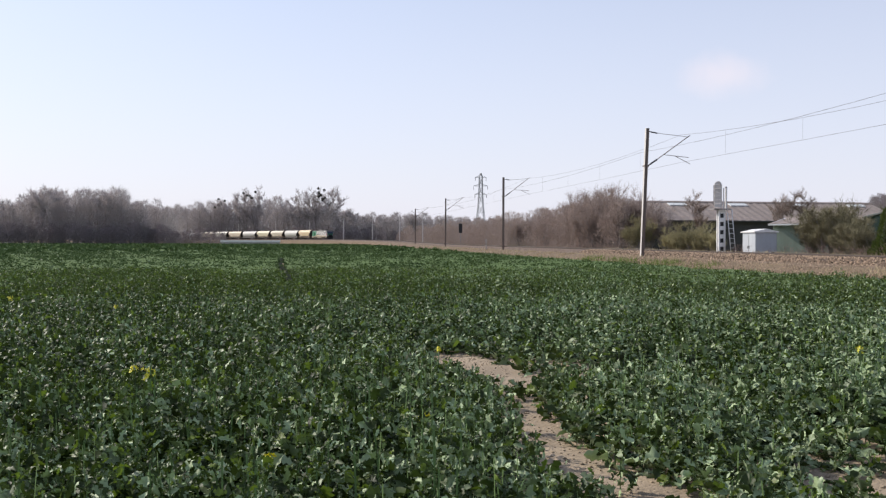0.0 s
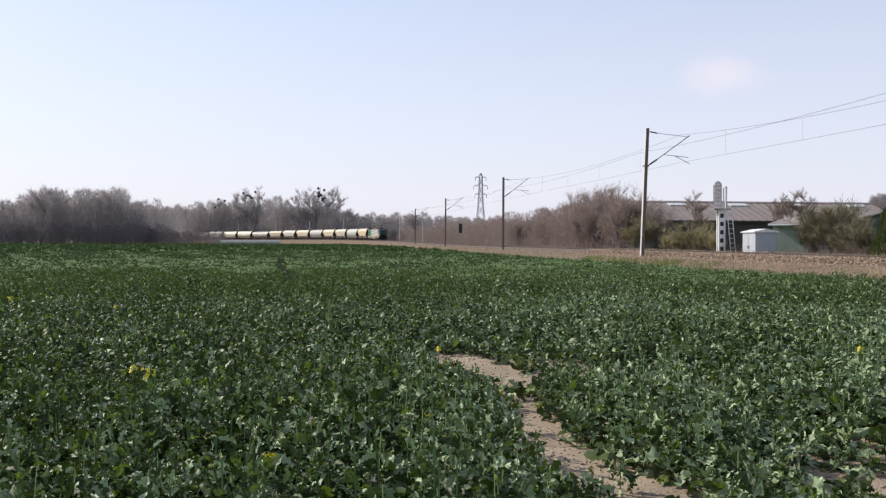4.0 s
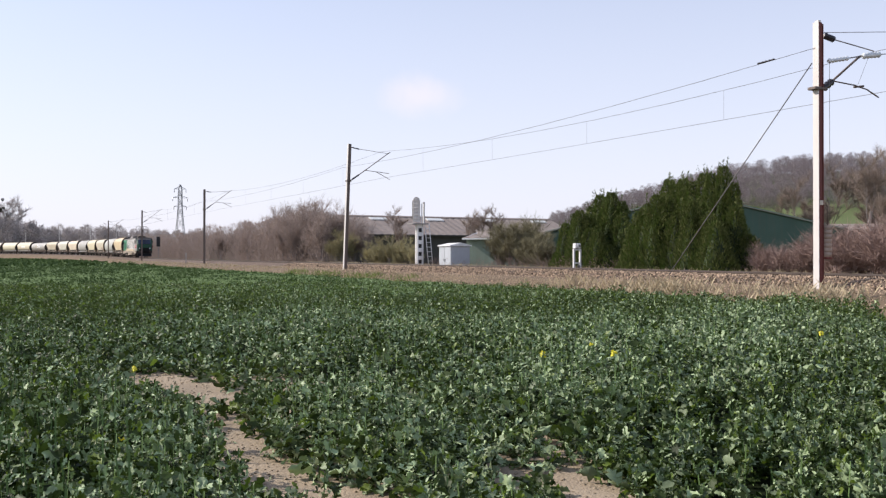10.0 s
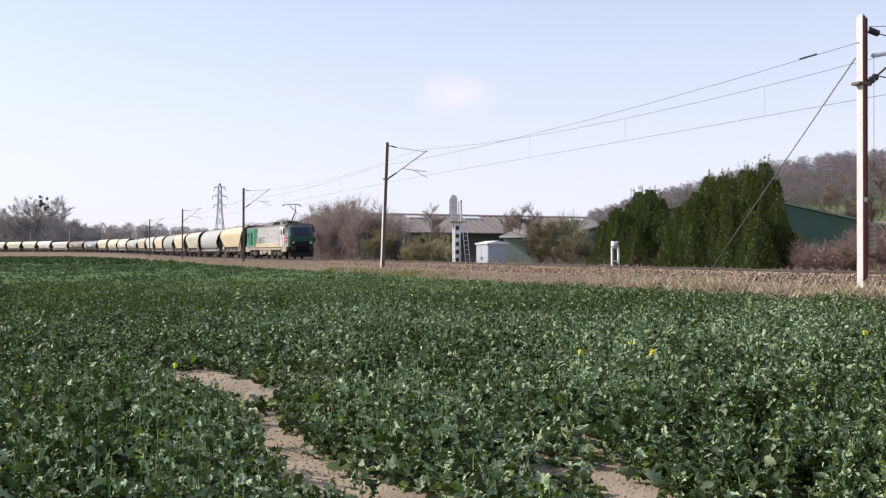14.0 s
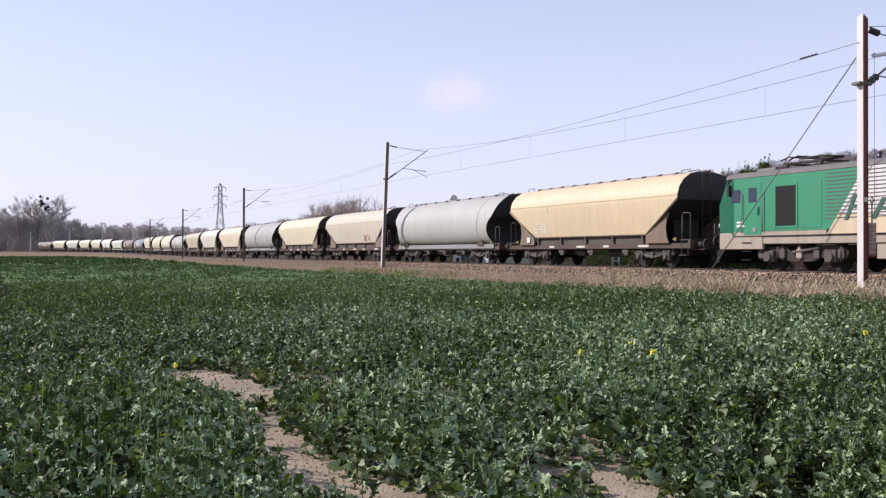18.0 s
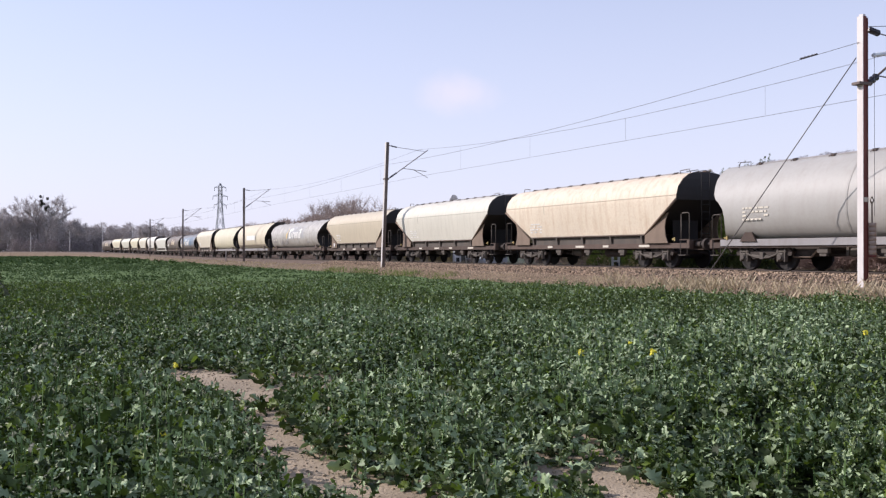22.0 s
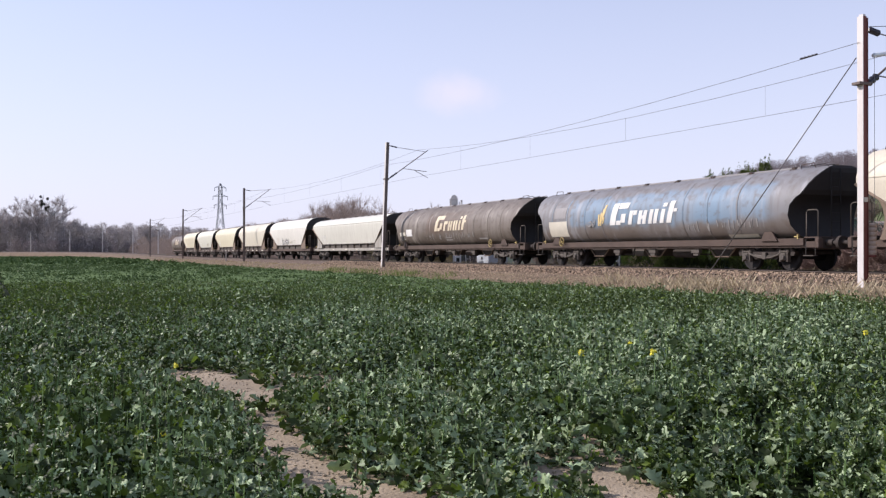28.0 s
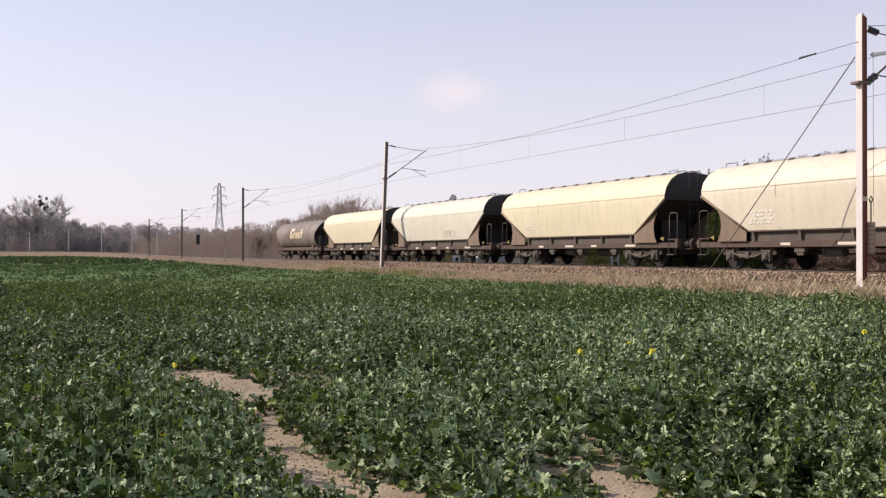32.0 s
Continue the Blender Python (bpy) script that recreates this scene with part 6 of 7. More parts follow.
        rows.append(row)
    front = [[bm.verts.new(p) for p in row] for row in rows]
    rear = [[bm.verts.new((x - thick, y, z)) for x, y, z in row] for row in rows]
    for a, b in zip(range(len(zs) - 1), range(1, len(zs))):
        for k in range(n):
            bm.faces.new((front[a][k], front[a][k + 1], front[b][k + 1], front[b][k]))
            bm.faces.new((rear[a][k + 1], rear[a][k], rear[b][k], rear[b][k + 1]))
        for k in (0, n):
            bm.faces.new((front[a][k], front[b][k], rear[b][k], rear[a][k]))
    for k in range(n):
        bm.faces.new((front[0][k], rear[0][k], rear[0][k + 1], front[0][k + 1]))
        bm.faces.new((front[-1][k], front[-1][k + 1], rear[-1][k + 1], rear[-1][k]))
    return bm


def locomotive():
    """A four-axle electric freight locomotive, its front pantograph raised."""
    h = LOCO_L / 2
    w = thing("locomotive", "green and silver white electric freight locomotive with raised pantograph", "locomotive")
    side = [(-h + 0.62, 1.15), (-h + 0.6, 2.3), (-h + 1.2, 3.22), (h - 1.2, 3.22), (h - 0.6, 2.3), (h - 0.62, 1.15)]
    bm = prism(side, "y", -1.43, 1.43)
    for v_ in bm.verts:
        if abs(v_.co.x) > h - 0.8:
            v_.co.y *= 0.82
    bmesh.ops.bisect_plane(bm, geom=bm.verts[:] + bm.edges[:] + bm.faces[:], plane_co=(h - 1.5, 0, 0), plane_no=(1, 0, 0))
    bmesh.ops.bisect_plane(bm, geom=bm.verts[:] + bm.edges[:] + bm.faces[:], plane_co=(-h + 1.5, 0, 0), plane_no=(1, 0, 0))
    for v_ in bm.verts:
        if abs(abs(v_.co.x) - (h - 1.5)) < 0.01:
            v_.co.y = math.copysign(1.43, v_.co.y)
    part("body", bm, "loco_dark", w)
    # roof: rounded, dark grey
    part("roof", prism([(-1.42, 3.21), (-1.34, 3.36), (-1.0, 3.45), (-0.5, 3.5), (0.5, 3.5), (1.0, 3.45), (1.34, 3.36), (1.42, 3.21)], "x", -h + 1.05, h - 1.05), "loco_roof", w)
    part("skirt", box(-h + 0.75, h - 0.75, -1.4, 1.4, 0.9, 1.19, 0.02), "loco_sill", w, "dusty grey brown sill")
    for sy in (-1, 1):
        at = None if sy < 0 else pose(0, 0, 0, 0, 0, 180)
        y0, y1 = -1.445, -1.42
        part("rear_green_panel", prism([(-h + 1.5, 1.34), (-h + 1.5, 3.2), (-2.75, 3.2), (-4.1, 1.34)], "y", y0, y1), "loco_green", w, at=at)
        part("white_panel", prism([(-3.72, 1.86), (-2.75, 3.2), (h - 1.5, 3.2), (h - 1.5, 1.5), (1.0, 1.5)], "y", y0, y1), "loco_white", w, at=at)
        part("sand_panel", prism([(-4.2, 1.2), (-3.735, 1.845), (1.0, 1.485), (h - 1.5, 1.485), (h - 1.5, 1.2)], "y", y0, y1), "loco_sand", w, at=at)
        for sx, m_ in ((-1, "loco_green"), (1, "loco_white")):
            # tapered cab side
            bm = bmesh.new()
            pts = [(h - 1.5, -1.45, 1.2), (h - 0.56, -1.25, 1.2), (h - 0.49, -1.235, 2.3), (h - 1.03, -1.35, 3.17), (h - 1.5, -1.45, 3.2)]
            o = [bm.verts.new((x, y, z)) for x, y, z in pts]
            i_ = [bm.verts.new((x, y + 0.12, z)) for x, y, z in pts]
            bm.faces.new(o)
            bm.faces.new(i_[::-1])
            for k in range(5):
                bm.faces.new((o[k], i_[k], i_[(k + 1) % 5], o[(k + 1) % 5]))
            for v_ in bm.verts:
                v_.co.x *= sx
                v_.co.y *= -sy * -1 if sy > 0 else 1
            part("cab_side", bm, m_, w)
            dx = sx * (h - 2.45)
            door = part("cab_door", box(dx - 0.42, dx + 0.42, y0 - 0.012 if sy < 0 else 1.42, -1.42 if sy < 0 else -y0 + 0.012, 1.22, 3.05, 0.01), m_, w)
            yw = (y0 - 0.02, y0) if sy < 0 else (-y0, -y0 + 0.02)
            part("door_window", box(dx - 0.2, dx + 0.2, *yw, 2.35, 2.85, 0.005), "glass", door)
            part("door_handle", tube([(dx + 0.3, sy * 1.49, 1.9), (dx + 0.3, sy * 1.49, 2.2)], 0.02, 5), "black", door)
            for off in (-0.52, 0.52):
                part("grab_rail", tube([(dx + off, sy * 1.50, 1.3), (dx + off, sy * 1.50, 2.7)], 0.018, 5), "loco_grey", w)
            part("cab_window", box(dx + sx * 0.62, dx + sx * 1.05, *yw, 2.38, 2.82, 0.005), "glass", w)
        part("rear_sill", box(-h + 1.5, -4.22, y0, -1.415, 1.19, 1.33), "loco_sill", w, at=at)
        for x0, x1 in ((-h + 0.72, -h + 2.9), (h - 2.6, h - 0.72)):
            part("cab_sill", box(x0, x1, -1.425, -1.3, 0.72, 1.3 if x0 < 0 else 1.22, 0.02), "loco_sill", w, "dusty grey sill below the cab", at=at)
        for x0 in (-h + 1.9, h - 2.8):
            for k in range(3):
                part("cab_step", box(x0, x0 + 0.45, -1.46, -1.34, 0.34 + 0.3 * k, 0.37 + 0.3 * k), "loco_dark", w, at=at)
        part("intake_grille", box(-6.4, -5.5, y0 - 0.012, y0 + 0.005, 1.5, 2.82, 0.01), "loco_dark", w, "dark intake grille", at=at)
        part("grille_frame", merge(*[box(*q, y0 - 0.018, y0 + 0.003, *z_, 0.004) for q, z_ in (((-6.5, -6.4), (1.42, 2.9)), ((-5.5, -5.42), (1.42, 2.9)), ((-6.4, -5.5), (2.82, 2.9)), ((-6.4, -5.5), (1.42, 1.5)))]), "loco_green", w, at=at)
        part("access_panel", box(-5.3, -4.4, y0 - 0.01, y0 + 0.005, 1.42, 2.9, 0.008), "loco_green", w, at=at)
        # Raised dark strips paint the shade in the louvre gaps.
        for k in range(13):
            z = 1.68 + 0.117 * k
            x_lo = -4.25
            part("louvre", box(x_lo, h - 3.1, y0 - 0.012, y0 + 0.004, z, z + 0.028), "louvre", w, at=at)
        for x in (-7.4, -2.6, 1.2, 5.6):
            part("lifting_eye", tube([(x, -1.44, 1.4), (x, -1.475, 1.4)], 0.09, 10), "loco_grey", w, at=at)
        part("emblem", prism([(h - 1.36, 1.70), (h - 1.3, 2.1), (h - 0.66, 2.08), (h - 0.6, 1.98), (h - 0.70, 1.68)], "y", -0.008, 0.008), "logo_red", w, "red emblem with plain pale bar", at=pose(0, -1.355 - 0.02, 0, 0, 0, 0) @ Matrix.Translation((h - 1.0, 0, 0)) @ Matrix.Rotation(radians(12.3), 4, "Z") @ Matrix.Translation((-h + 1.0, 0, 0)) if sy < 0 else pose(0, 1.445, 0))
        if sy < 0:
            part("emblem_bar", prism([(h - 1.24, 1.82), (h - 1.22, 1.92), (h - 0.78, 1.92), (h - 0.8, 1.82)], "y", -0.014, 0.008), "mark_white", w, "plain pale bar on the emblem", at=pose(0, -1.355 - 0.02, 0, 0, 0, 0) @ Matrix.Translation((h - 1.0, 0, 0)) @ Matrix.Rotation(radians(12.3), 4, "Z") @ Matrix.Translation((-h + 1.0, 0, 0)))
        part("number_plate_bars", merge(box(-h + 1.65, -h + 2.3, -1.456, -1.44, 1.5, 1.58), box(-h + 1.65, -h + 2.1, -1.456, -1.44, 1.64, 1.70)), "mark_white", w, at=at)
        # gear boxes below the skirt
        for x0, x1, z0 in ((-2.4, -1.3, 0.42), (-0.9, 0.1, 0.5), (0.25, 1.1, 0.62), (1.5, 2.6, 0.42)):
            part("equipment_box", box(x0, x1, -1.34, -0.8, z0, 0.9, 0.02), "loco_sill", w, at=at)
    # lettering on the near side
    for word, size, x0, wide in (("F", 1.12, -3.5, 0.85), ("RET", 0.9, -2.5, 3.0)):
        cu = bpy.data.curves.new("lettering", "FONT")
        cu.body, cu.size, cu.shear, cu.extrude = word, size, 0.36, 0.004
        tmp = new("lettering_source", cu)
        dg = bpy.context.evaluated_depsgraph_get()
        me = bpy.data.meshes.new_from_object(tmp.evaluated_get(dg))
        bpy.data.objects.remove(tmp)
        me.materials.clear()
        me.materials.append(M["letter_green"])
        lo_x, hi_x = min(v_.co.x for v_ in me.vertices), max(v_.co.x for v_ in me.vertices)
        for v_ in me.vertices:
            v_.co.x = (v_.co.x - lo_x) * wide / (hi_x - lo_x)
        part("lettering", me, "letter_green", w, "dark green slanted lettering " + word, at=pose(x0, -1.464, 1.62, 90, 0, 0))
    # cab fronts; shade on the nose is put into its darker green
    for sx in (-1, 1):
        at = None if sx > 0 else pose(0, 0, 0, 0, 0, 180)
        part("front_band", nose_strip(-1.24, 1.24, 1.72, 2.3), "nose_green", w, "green band round the cab front", at=at, sharp=50)
        part("front_apron", nose_strip(-0.98, 0.98, 1.16, 1.72, -0.05), "loco_dark", w, "dark lower front", at=at, sharp=50)
        part("windscreen", nose_strip(-1.04, 1.04, 2.36, 3.08, -0.01), "glass", w, at=at, sharp=50)
        part("screen_frame", nose_strip(-1.05, 1.05, 2.31, 2.36, 0.005), "loco_dark", w, at=at, sharp=50)
        part("brow", nose_strip(-1.24, 1.24, 3.08, 3.3, 0.01), "loco_roof", w, at=at, sharp=50)
        part("screen_bar", nose_strip(-0.03, 0.03, 2.36, 3.08, 0.0, n=2), "loco_dark", w, at=at)
        for sy in (-1, 1):
            part("pillar", nose_strip(min(sy * 1.04, sy * 1.24), max(sy * 1.04, sy * 1.24), 2.3, 3.1, 0.0, n=4), "nose_green", w, at=at, sharp=50)
            part("corner_panel", nose_strip(min(sy * 0.98, sy * 1.24), max(sy * 0.98, sy * 1.24), 1.16, 1.72, 0.0, n=4), "nose_green", w, at=at, sharp=50)
            part("corner_rail", tube([(h - 0.24, sy * 1.2, 1.25), (h - 0.2, sy * 1.22, 1.3), (h - 0.2, sy * 1.22, 1.62), (h - 0.24, sy * 1.2, 1.66)], 0.016, 5), "loco_grey", w, at=at)
            part("wiper", tube([(h - 0.03, sy * 0.5, 2.38), (h - 0.3, sy * 0.2, 2.84)], 0.014, 4), "black", w, at=at)
            part("headlight", tube([(h - 0.14, sy * 0.85, 1.6), (h - 0.09, sy * 0.85, 1.6)], 0.09, 12), "pale_ins", w, at=at)
            part("buffer", shared("buffer", buffer_bm, "bogie", 40), "bogie", w, at=pose(sx * (h - 0.55), sy * 0.875, 1.03, 0, 0, 0 if sx > 0 else 180))
            part("mirror", box(h - 1.35, h - 1.25, sy * 1.5 - 0.05, sy * 1.5 + 0.05, 2.6, 3.0), "black", w, at=at)
        part("buffer_beam", box(h - 0.75, h - 0.45, -1.25, 1.25, 0.8, 1.18, 0.02), "loco_dark", w, at=at)
        part("snow_plough", prism([(h - 0.65, 0.75), (h - 0.3, 0.7), (h - 0.2, 0.22), (h - 0.32, 0.22)], "y", -1.15, 1.15), "loco_dark", w, at=at)
        # bogies
        b = part("bogie", box(-1.9, 1.9, -0.9, 0.9, 0.45, 0.85, 0.03), "bogie", w, at=pose(sx * 5.6, 0, 0))
        for sy in (-1, 1):
            part("side_frame", prism([(-2.0, 0.62), (-1.8, 0.82), (-0.6, 0.82), (-0.4, 0.62), (0.4, 0.62), (0.6, 0.82), (1.8, 0.82), (2.0, 0.62), (1.9, 0.4), (0.8, 0.45), (0.5, 0.32), (-0.5, 0.32), (-0.8, 0.45), (-1.9, 0.4)], "y", sy * 1.1 - 0.06, sy * 1.1 + 0.06), "bogie", b)
            for ax in (-1.75, -0.75, 0.0, 0.75, 1.75):
                part("brake_unit", merge(box(ax - 0.13, ax + 0.13, sy * 1.18 - 0.06, sy * 1.18 + 0.06, 0.42, 0.72, 0.02), tube([(ax, sy * 1.18, 0.36), (ax, sy * 1.18, 0.84)], 0.06, 8)), "axlebox" if ax else "loco_sill", b)
            for ax in (-1.35, 1.35):
                part("wheel", shared("loco_wheel", wheel_mesh, "wheel", 40), "wheel", b, at=pose(ax, sy * 0.70, 0.46, 0, 0, 0 if sy > 0 else 180))
                part("axle_box", shared("loco_axle_box", lambda: merge(box(-0.24, 0.24, -0.12, 0.12, 0.3, 0.68, 0.03), tube([(0, -0.2, 0.47), (0, 0, 0.47)], 0.16, 12)), "axlebox"), "axlebox", b, at=pose(ax, sy * 1.16, 0, 0, 0, 0 if sy < 0 else 180))
                part("coil_spring", tube([(ax + 0.42, sy * 1.16, 0.42), (ax + 0.42, sy * 1.16, 0.8)], 0.1, 8), "bogie", b)
            part("damper", tube([(-0.3, sy * 1.22, 0.62), (0.9, sy * 1.22, 0.75)], 0.05, 8), "axlebox", b)
    # roof equipment
    for x0, x1, wd, z1 in ((-1.2, 0.6, 1.15, 3.78), (0.72, 2.4, 1.15, 3.8), (3.0, 4.0, 0.5, 3.68), (5.0, 5.6, 0.4, 3.74), (-8.3, -7.4, 0.6, 3.6)):
        part("roof_box", prism([(-wd, 3.42), (-wd * 0.8, z1), (wd * 0.8, z1), (wd, 3.42)], "x", x0, x1), "loco_roof", w)
    for x in (2.8, 3.6, 4.4, 7.9, 8.5, -3.2):
        part("roof_insulator", tube([(x, -0.3, 3.47), (x, -0.3, 3.58), (x, -0.3, 3.74)], [0.1, 0.07, 0.09], 8), "insulator", w)
    part("roof_busbar", tube([(-3.2, -0.3, 3.75), (-1.4, -0.3, 3.75), (-1.2, -0.3, 3.84), (2.4, -0.3, 3.86), (2.8, -0.3, 3.75), (4.4, -0.3, 3.75), (5.2, -0.2, 3.7)], 0.025, 5), "mast_dark", w)
    part("horn", tube([(8.2, 0.2, 3.52), (8.2, 0.2, 3.6), (8.7, 0.2, 3.62)], [0.03, 0.04, 0.08], 8), "mast_dark", w)
    front = part("pantograph", merge(box(5.2, 6.9, -0.6, -0.52, 3.62, 3.68), box(5.2, 6.9, 0.52, 0.6, 3.62, 3.68), box(5.2, 5.3, -0.52, 0.52, 3.62, 3.68), box(6.8, 6.9, -0.52, 0.52, 3.62, 3.68), box(5.75, 6.05, -0.52, 0.52, 3.6, 3.78), *[tube([(x_, y_, 3.44), (x_, y_, 3.64)], 0.07, 8) for x_ in (5.3, 6.8) for y_ in (-0.55, 0.55)]), "bogie", w, "raised dark single-arm pantograph")
    part("lower_arm", tube([(5.9, 0, 3.8), (7.45, 0, 4.72)], [0.07, 0.05], 8), "bogie", front)
    part("thrust_rod", tube([(6.5, 0.1, 3.76), (7.5, 0.1, 4.6)], 0.02, 5), "mast_red", front)
    part("upper_arm", merge(tube([(7.45, 0, 4.72), (6.1, 0.3, 5.36)], 0.035, 6), tube([(7.45, 0, 4.72), (6.1, -0.3, 5.36)], 0.035, 6)), "bogie", front)
    for x in (5.75, 6.2):
        part("contact_strip", tube([(x, -0.95, 5.28), (x, -0.75, 5.42), (x, -0.5, 5.47), (x, 0.5, 5.47), (x, 0.75, 5.42), (x, 0.95, 5.28)], 0.028, 5), "bogie", front)
    rear = part("pantograph", merge(box(-6.9, -6.8, -0.6, 0.6, 3.62, 3.68), box(-5.3, -5.2, -0.6, 0.6, 3.62, 3.68), box(-6.9, -5.2, -0.6, -0.52, 3.62, 3.68), box(-6.9, -5.2, 0.52, 0.6, 3.62, 3.68), *[tube([(x_, y_, 3.44), (x_, y_, 3.64)], 0.07, 8) for x_ in (-6.8, -5.3) for y_ in (-0.55, 0.55)]), "bogie", w, "folded dark pantograph")
    part("lower_arm", tube([(-6.5, 0, 3.7), (-4.9, 0, 3.76)], 0.05, 6), "bogie", rear)
    part("upper_arm", merge(tube([(-4.9, 0, 3.77), (-5.6, 0.2, 3.85), (-6.4, 0.3, 3.82)], 0.03, 6), tube([(-4.9, 0, 3.77), (-5.6, -0.2, 3.85), (-6.4, -0.3, 3.82)], 0.03, 6)), "bogie", rear)
    for x in (-6.7, -6.3):
        part("contact_strip", tube([(x, -0.95, 3.72), (x, -0.6, 3.87), (x, 0.6, 3.87), (x, 0.95, 3.72)], 0.028, 5), "bogie", rear)
    return w


LOCO = locomotive()


def motions():
    """Every vehicle runs along the line, the train slowly gathering speed."""
    def run(ob, offset, base):
        rows = []
        for k in range(0, 33):
            early = max(0.0, T_ZERO - k)
            late = max(0.0, k - T_ZERO)
            s = SPEED * (T_ZERO - k) - 0.0133 * early * early - 0.0325 * late * late + offset
            xa, ya, _ = line(s - base / 2)
            xb, yb, _ = line(s + base / 2)
            rows.append((float(k), pose((xa + xb) / 2, (ya + yb) / 2, RAIL_Z + rise(s), 0, 0, math.degrees(math.atan2(ya - yb, xa - xb)))))
        walk(ob, rows)
    run(LOCO, -LOCO_L / 2 - 0.25, 11.2)
    at = 0.31
    for wagon, length in TRAIN:
        run(wagon, at + length / 2, length - 6.3)
        at += length

# ---- the rapeseed field ----
FIELD_EDGE = -5.35     # the crop stops here, measured from the middle of the line
TRACK_A = ((-3.2, 11.7), (-3.08, 11.5), (-2.74, 11.0), (-2.38, 10.52), (-2.08, 10.11), (-1.88, 9.36), (-1.71, 8.39), (-1.36, 7.50), (-0.98, 6.65), (-0.58, 5.77), (-0.22, 4.96))
TRACK_B = ((-5.5, 20.5), (-3.0, 13.5), (-1.5, 11.0), (-0.5, 9.9), (0.3, 8.6), (0.74, 7.0), (0.86, 6.3), (1.16, 4.8), (1.4, 3.0))
TRACK_C = ((-12.5, 27.1), (-15.7, 33.7), (-20.6, 43.5), (-29.2, 61.8))


def away_from(points, x, y):
    """Distance of many places from a bent line."""
    best = np.full(x.shape, 1e9)
    for (ax, ay), (bx, by) in zip(points, points[1:]):
        dx, dy = bx - ax, by - ay
        u = np.clip(((x - ax) * dx + (y - ay) * dy) / (dx * dx + dy * dy), 0, 1)
        best = np.minimum(best, np.hypot(x - ax - u * dx, y - ay - u * dy))
    return best


LINE_X, LINE_Y = _X[::4] + FIELD_EDGE * np.cos(_HEAD[::4]), _Y[::4] + FIELD_EDGE * np.sin(_HEAD[::4])


def in_field(x, y, slack=0.0):
    """True on the camera's side of the verge."""
    k = np.argmin((x[:, None] - LINE_X[None]) ** 2 + (y[:, None] - LINE_Y[None]) ** 2, 1)
    h = _HEAD[::4][k]
    return (x - LINE_X[k]) * np.cos(h) + (y - LINE_Y[k]) * np.sin(h) < slack + np.interp(_S[::4][k], (12, 45), (0.3, -1.0))


def bare(x, y):
    """How bare the soil is, 0 to 1, along the wheel tracks."""
    wob = 0.10 * np.sin(x * 3.1 + y * 2.3) + 0.08 * np.sin(x * 7.0 - y * 5.1) + 0.06 * np.sin(x * 15.0 + y * 11.0)
    a = away_from(TRACK_A, x, y) + wob < np.interp(y, (6.0, 8.0, 9.4, 10.5), (0.34, 0.29, 0.27, 0.3))
    b_ = away_from(TRACK_B, x, y) + wob * 1.6 < np.where(y < 6.6, 0.27, np.where((y > 9.6) & (y < 10.9), 0.12, -1.0))
    c = (away_from(TRACK_C, x, y) < 0.14) & (y > 25)
    return a | b_ | c


# outlines of a leaf, from the broad lower ones to the small upper ones: along, across, up
EDGE_OF = ((0.0, 0.04), (0.12, 0.13), (0.2, 0.07), (0.34, 0.30), (0.45, 0.18), (0.6, 0.36), (0.72, 0.22), (0.86, 0.25), (0.95, 0.1))
SMALL = ((0.0, 0.05), (0.25, 0.19), (0.4, 0.11), (0.6, 0.27), (0.74, 0.15), (0.88, 0.16))


def leaf_shape(edge):
    """A leaf with a wavy margin round a folded midrib: corners and triangles."""
    n = len(edge)
    pts = [(x, w, 0.05 * (-1) ** k) for k, (x, w) in enumerate(edge)] + [(1.0, 0.0, -0.08)] + [(x, -w, -0.05 * (-1) ** k) for k, (x, w) in reversed(list(enumerate(edge)))] + [(0.32, 0.0, -0.05), (0.68, 0.0, -0.06)]
    m, tris = 2 * n + 1, []
    for k in range(m):
        a, b_ = k, (k + 1) % m
        mid = (pts[a][0] + pts[b_][0]) / 2
        tris.append((a, b_, m if mid < 0.5 else m + 1))
    turn_a = next(k for k in range(m) if tris[k][2] == m + 1)
    turn_b = next(k for k in range(turn_a, m) if tris[k][2] == m)
    return pts, tris + [(turn_a, m + 1, m), (turn_b, m, m + 1)]


LOBED, BLADE = leaf_shape(EDGE_OF), leaf_shape(SMALL)
HEX = (((0.0, 0.0, 0.0), (0.3, 0.2, 0.06), (0.75, 0.24, -0.04), (1.0, 0.0, -0.08), (0.75, -0.24, 0.05), (0.3, -0.2, -0.04)), ((0, 1, 5), (1, 2, 5), (2, 4, 5), (2, 3, 4)))
PLAIN = (((0.0, 0.0, 0.0), (0.5, 0.30, 0.06), (1.0, 0.0, -0.12), (0.5, -0.30, 0.06)), ((0, 1, 2), (0, 2, 3)))


def leaf_cloud(r, px, py, leaves, size, shape, top, low, high, steep, light):
    """Leaves of many plants: crinkled, folded blades set between two heights on their plants."""
    n = len(px)
    N = n * leaves
    k = np.repeat(np.arange(n), leaves)
    u = np.tile((np.arange(leaves) + 0.5) / leaves, n)
    az = r.uniform(0, 6.283, N)
    el = np.radians(r.uniform(-35, 45, N) + u * steep)
    L = size * r.uniform(0.55, 1.4, N) * (1.15 - 0.5 * u) * np.repeat(r.uniform(0.75, 1.25, n), leaves)
    base = np.stack([px[k], py[k], top[k] * (low + (high - low) * u)], -1)
    d = np.stack([np.cos(az) * np.cos(el), np.sin(az) * np.cos(el), np.sin(el)], -1)
    base = base + d * (0.35 * L * (1.1 - u))[:, None] + r.normal(0, 0.03, (N, 3))
    roll = r.normal(0, 0.85, N)
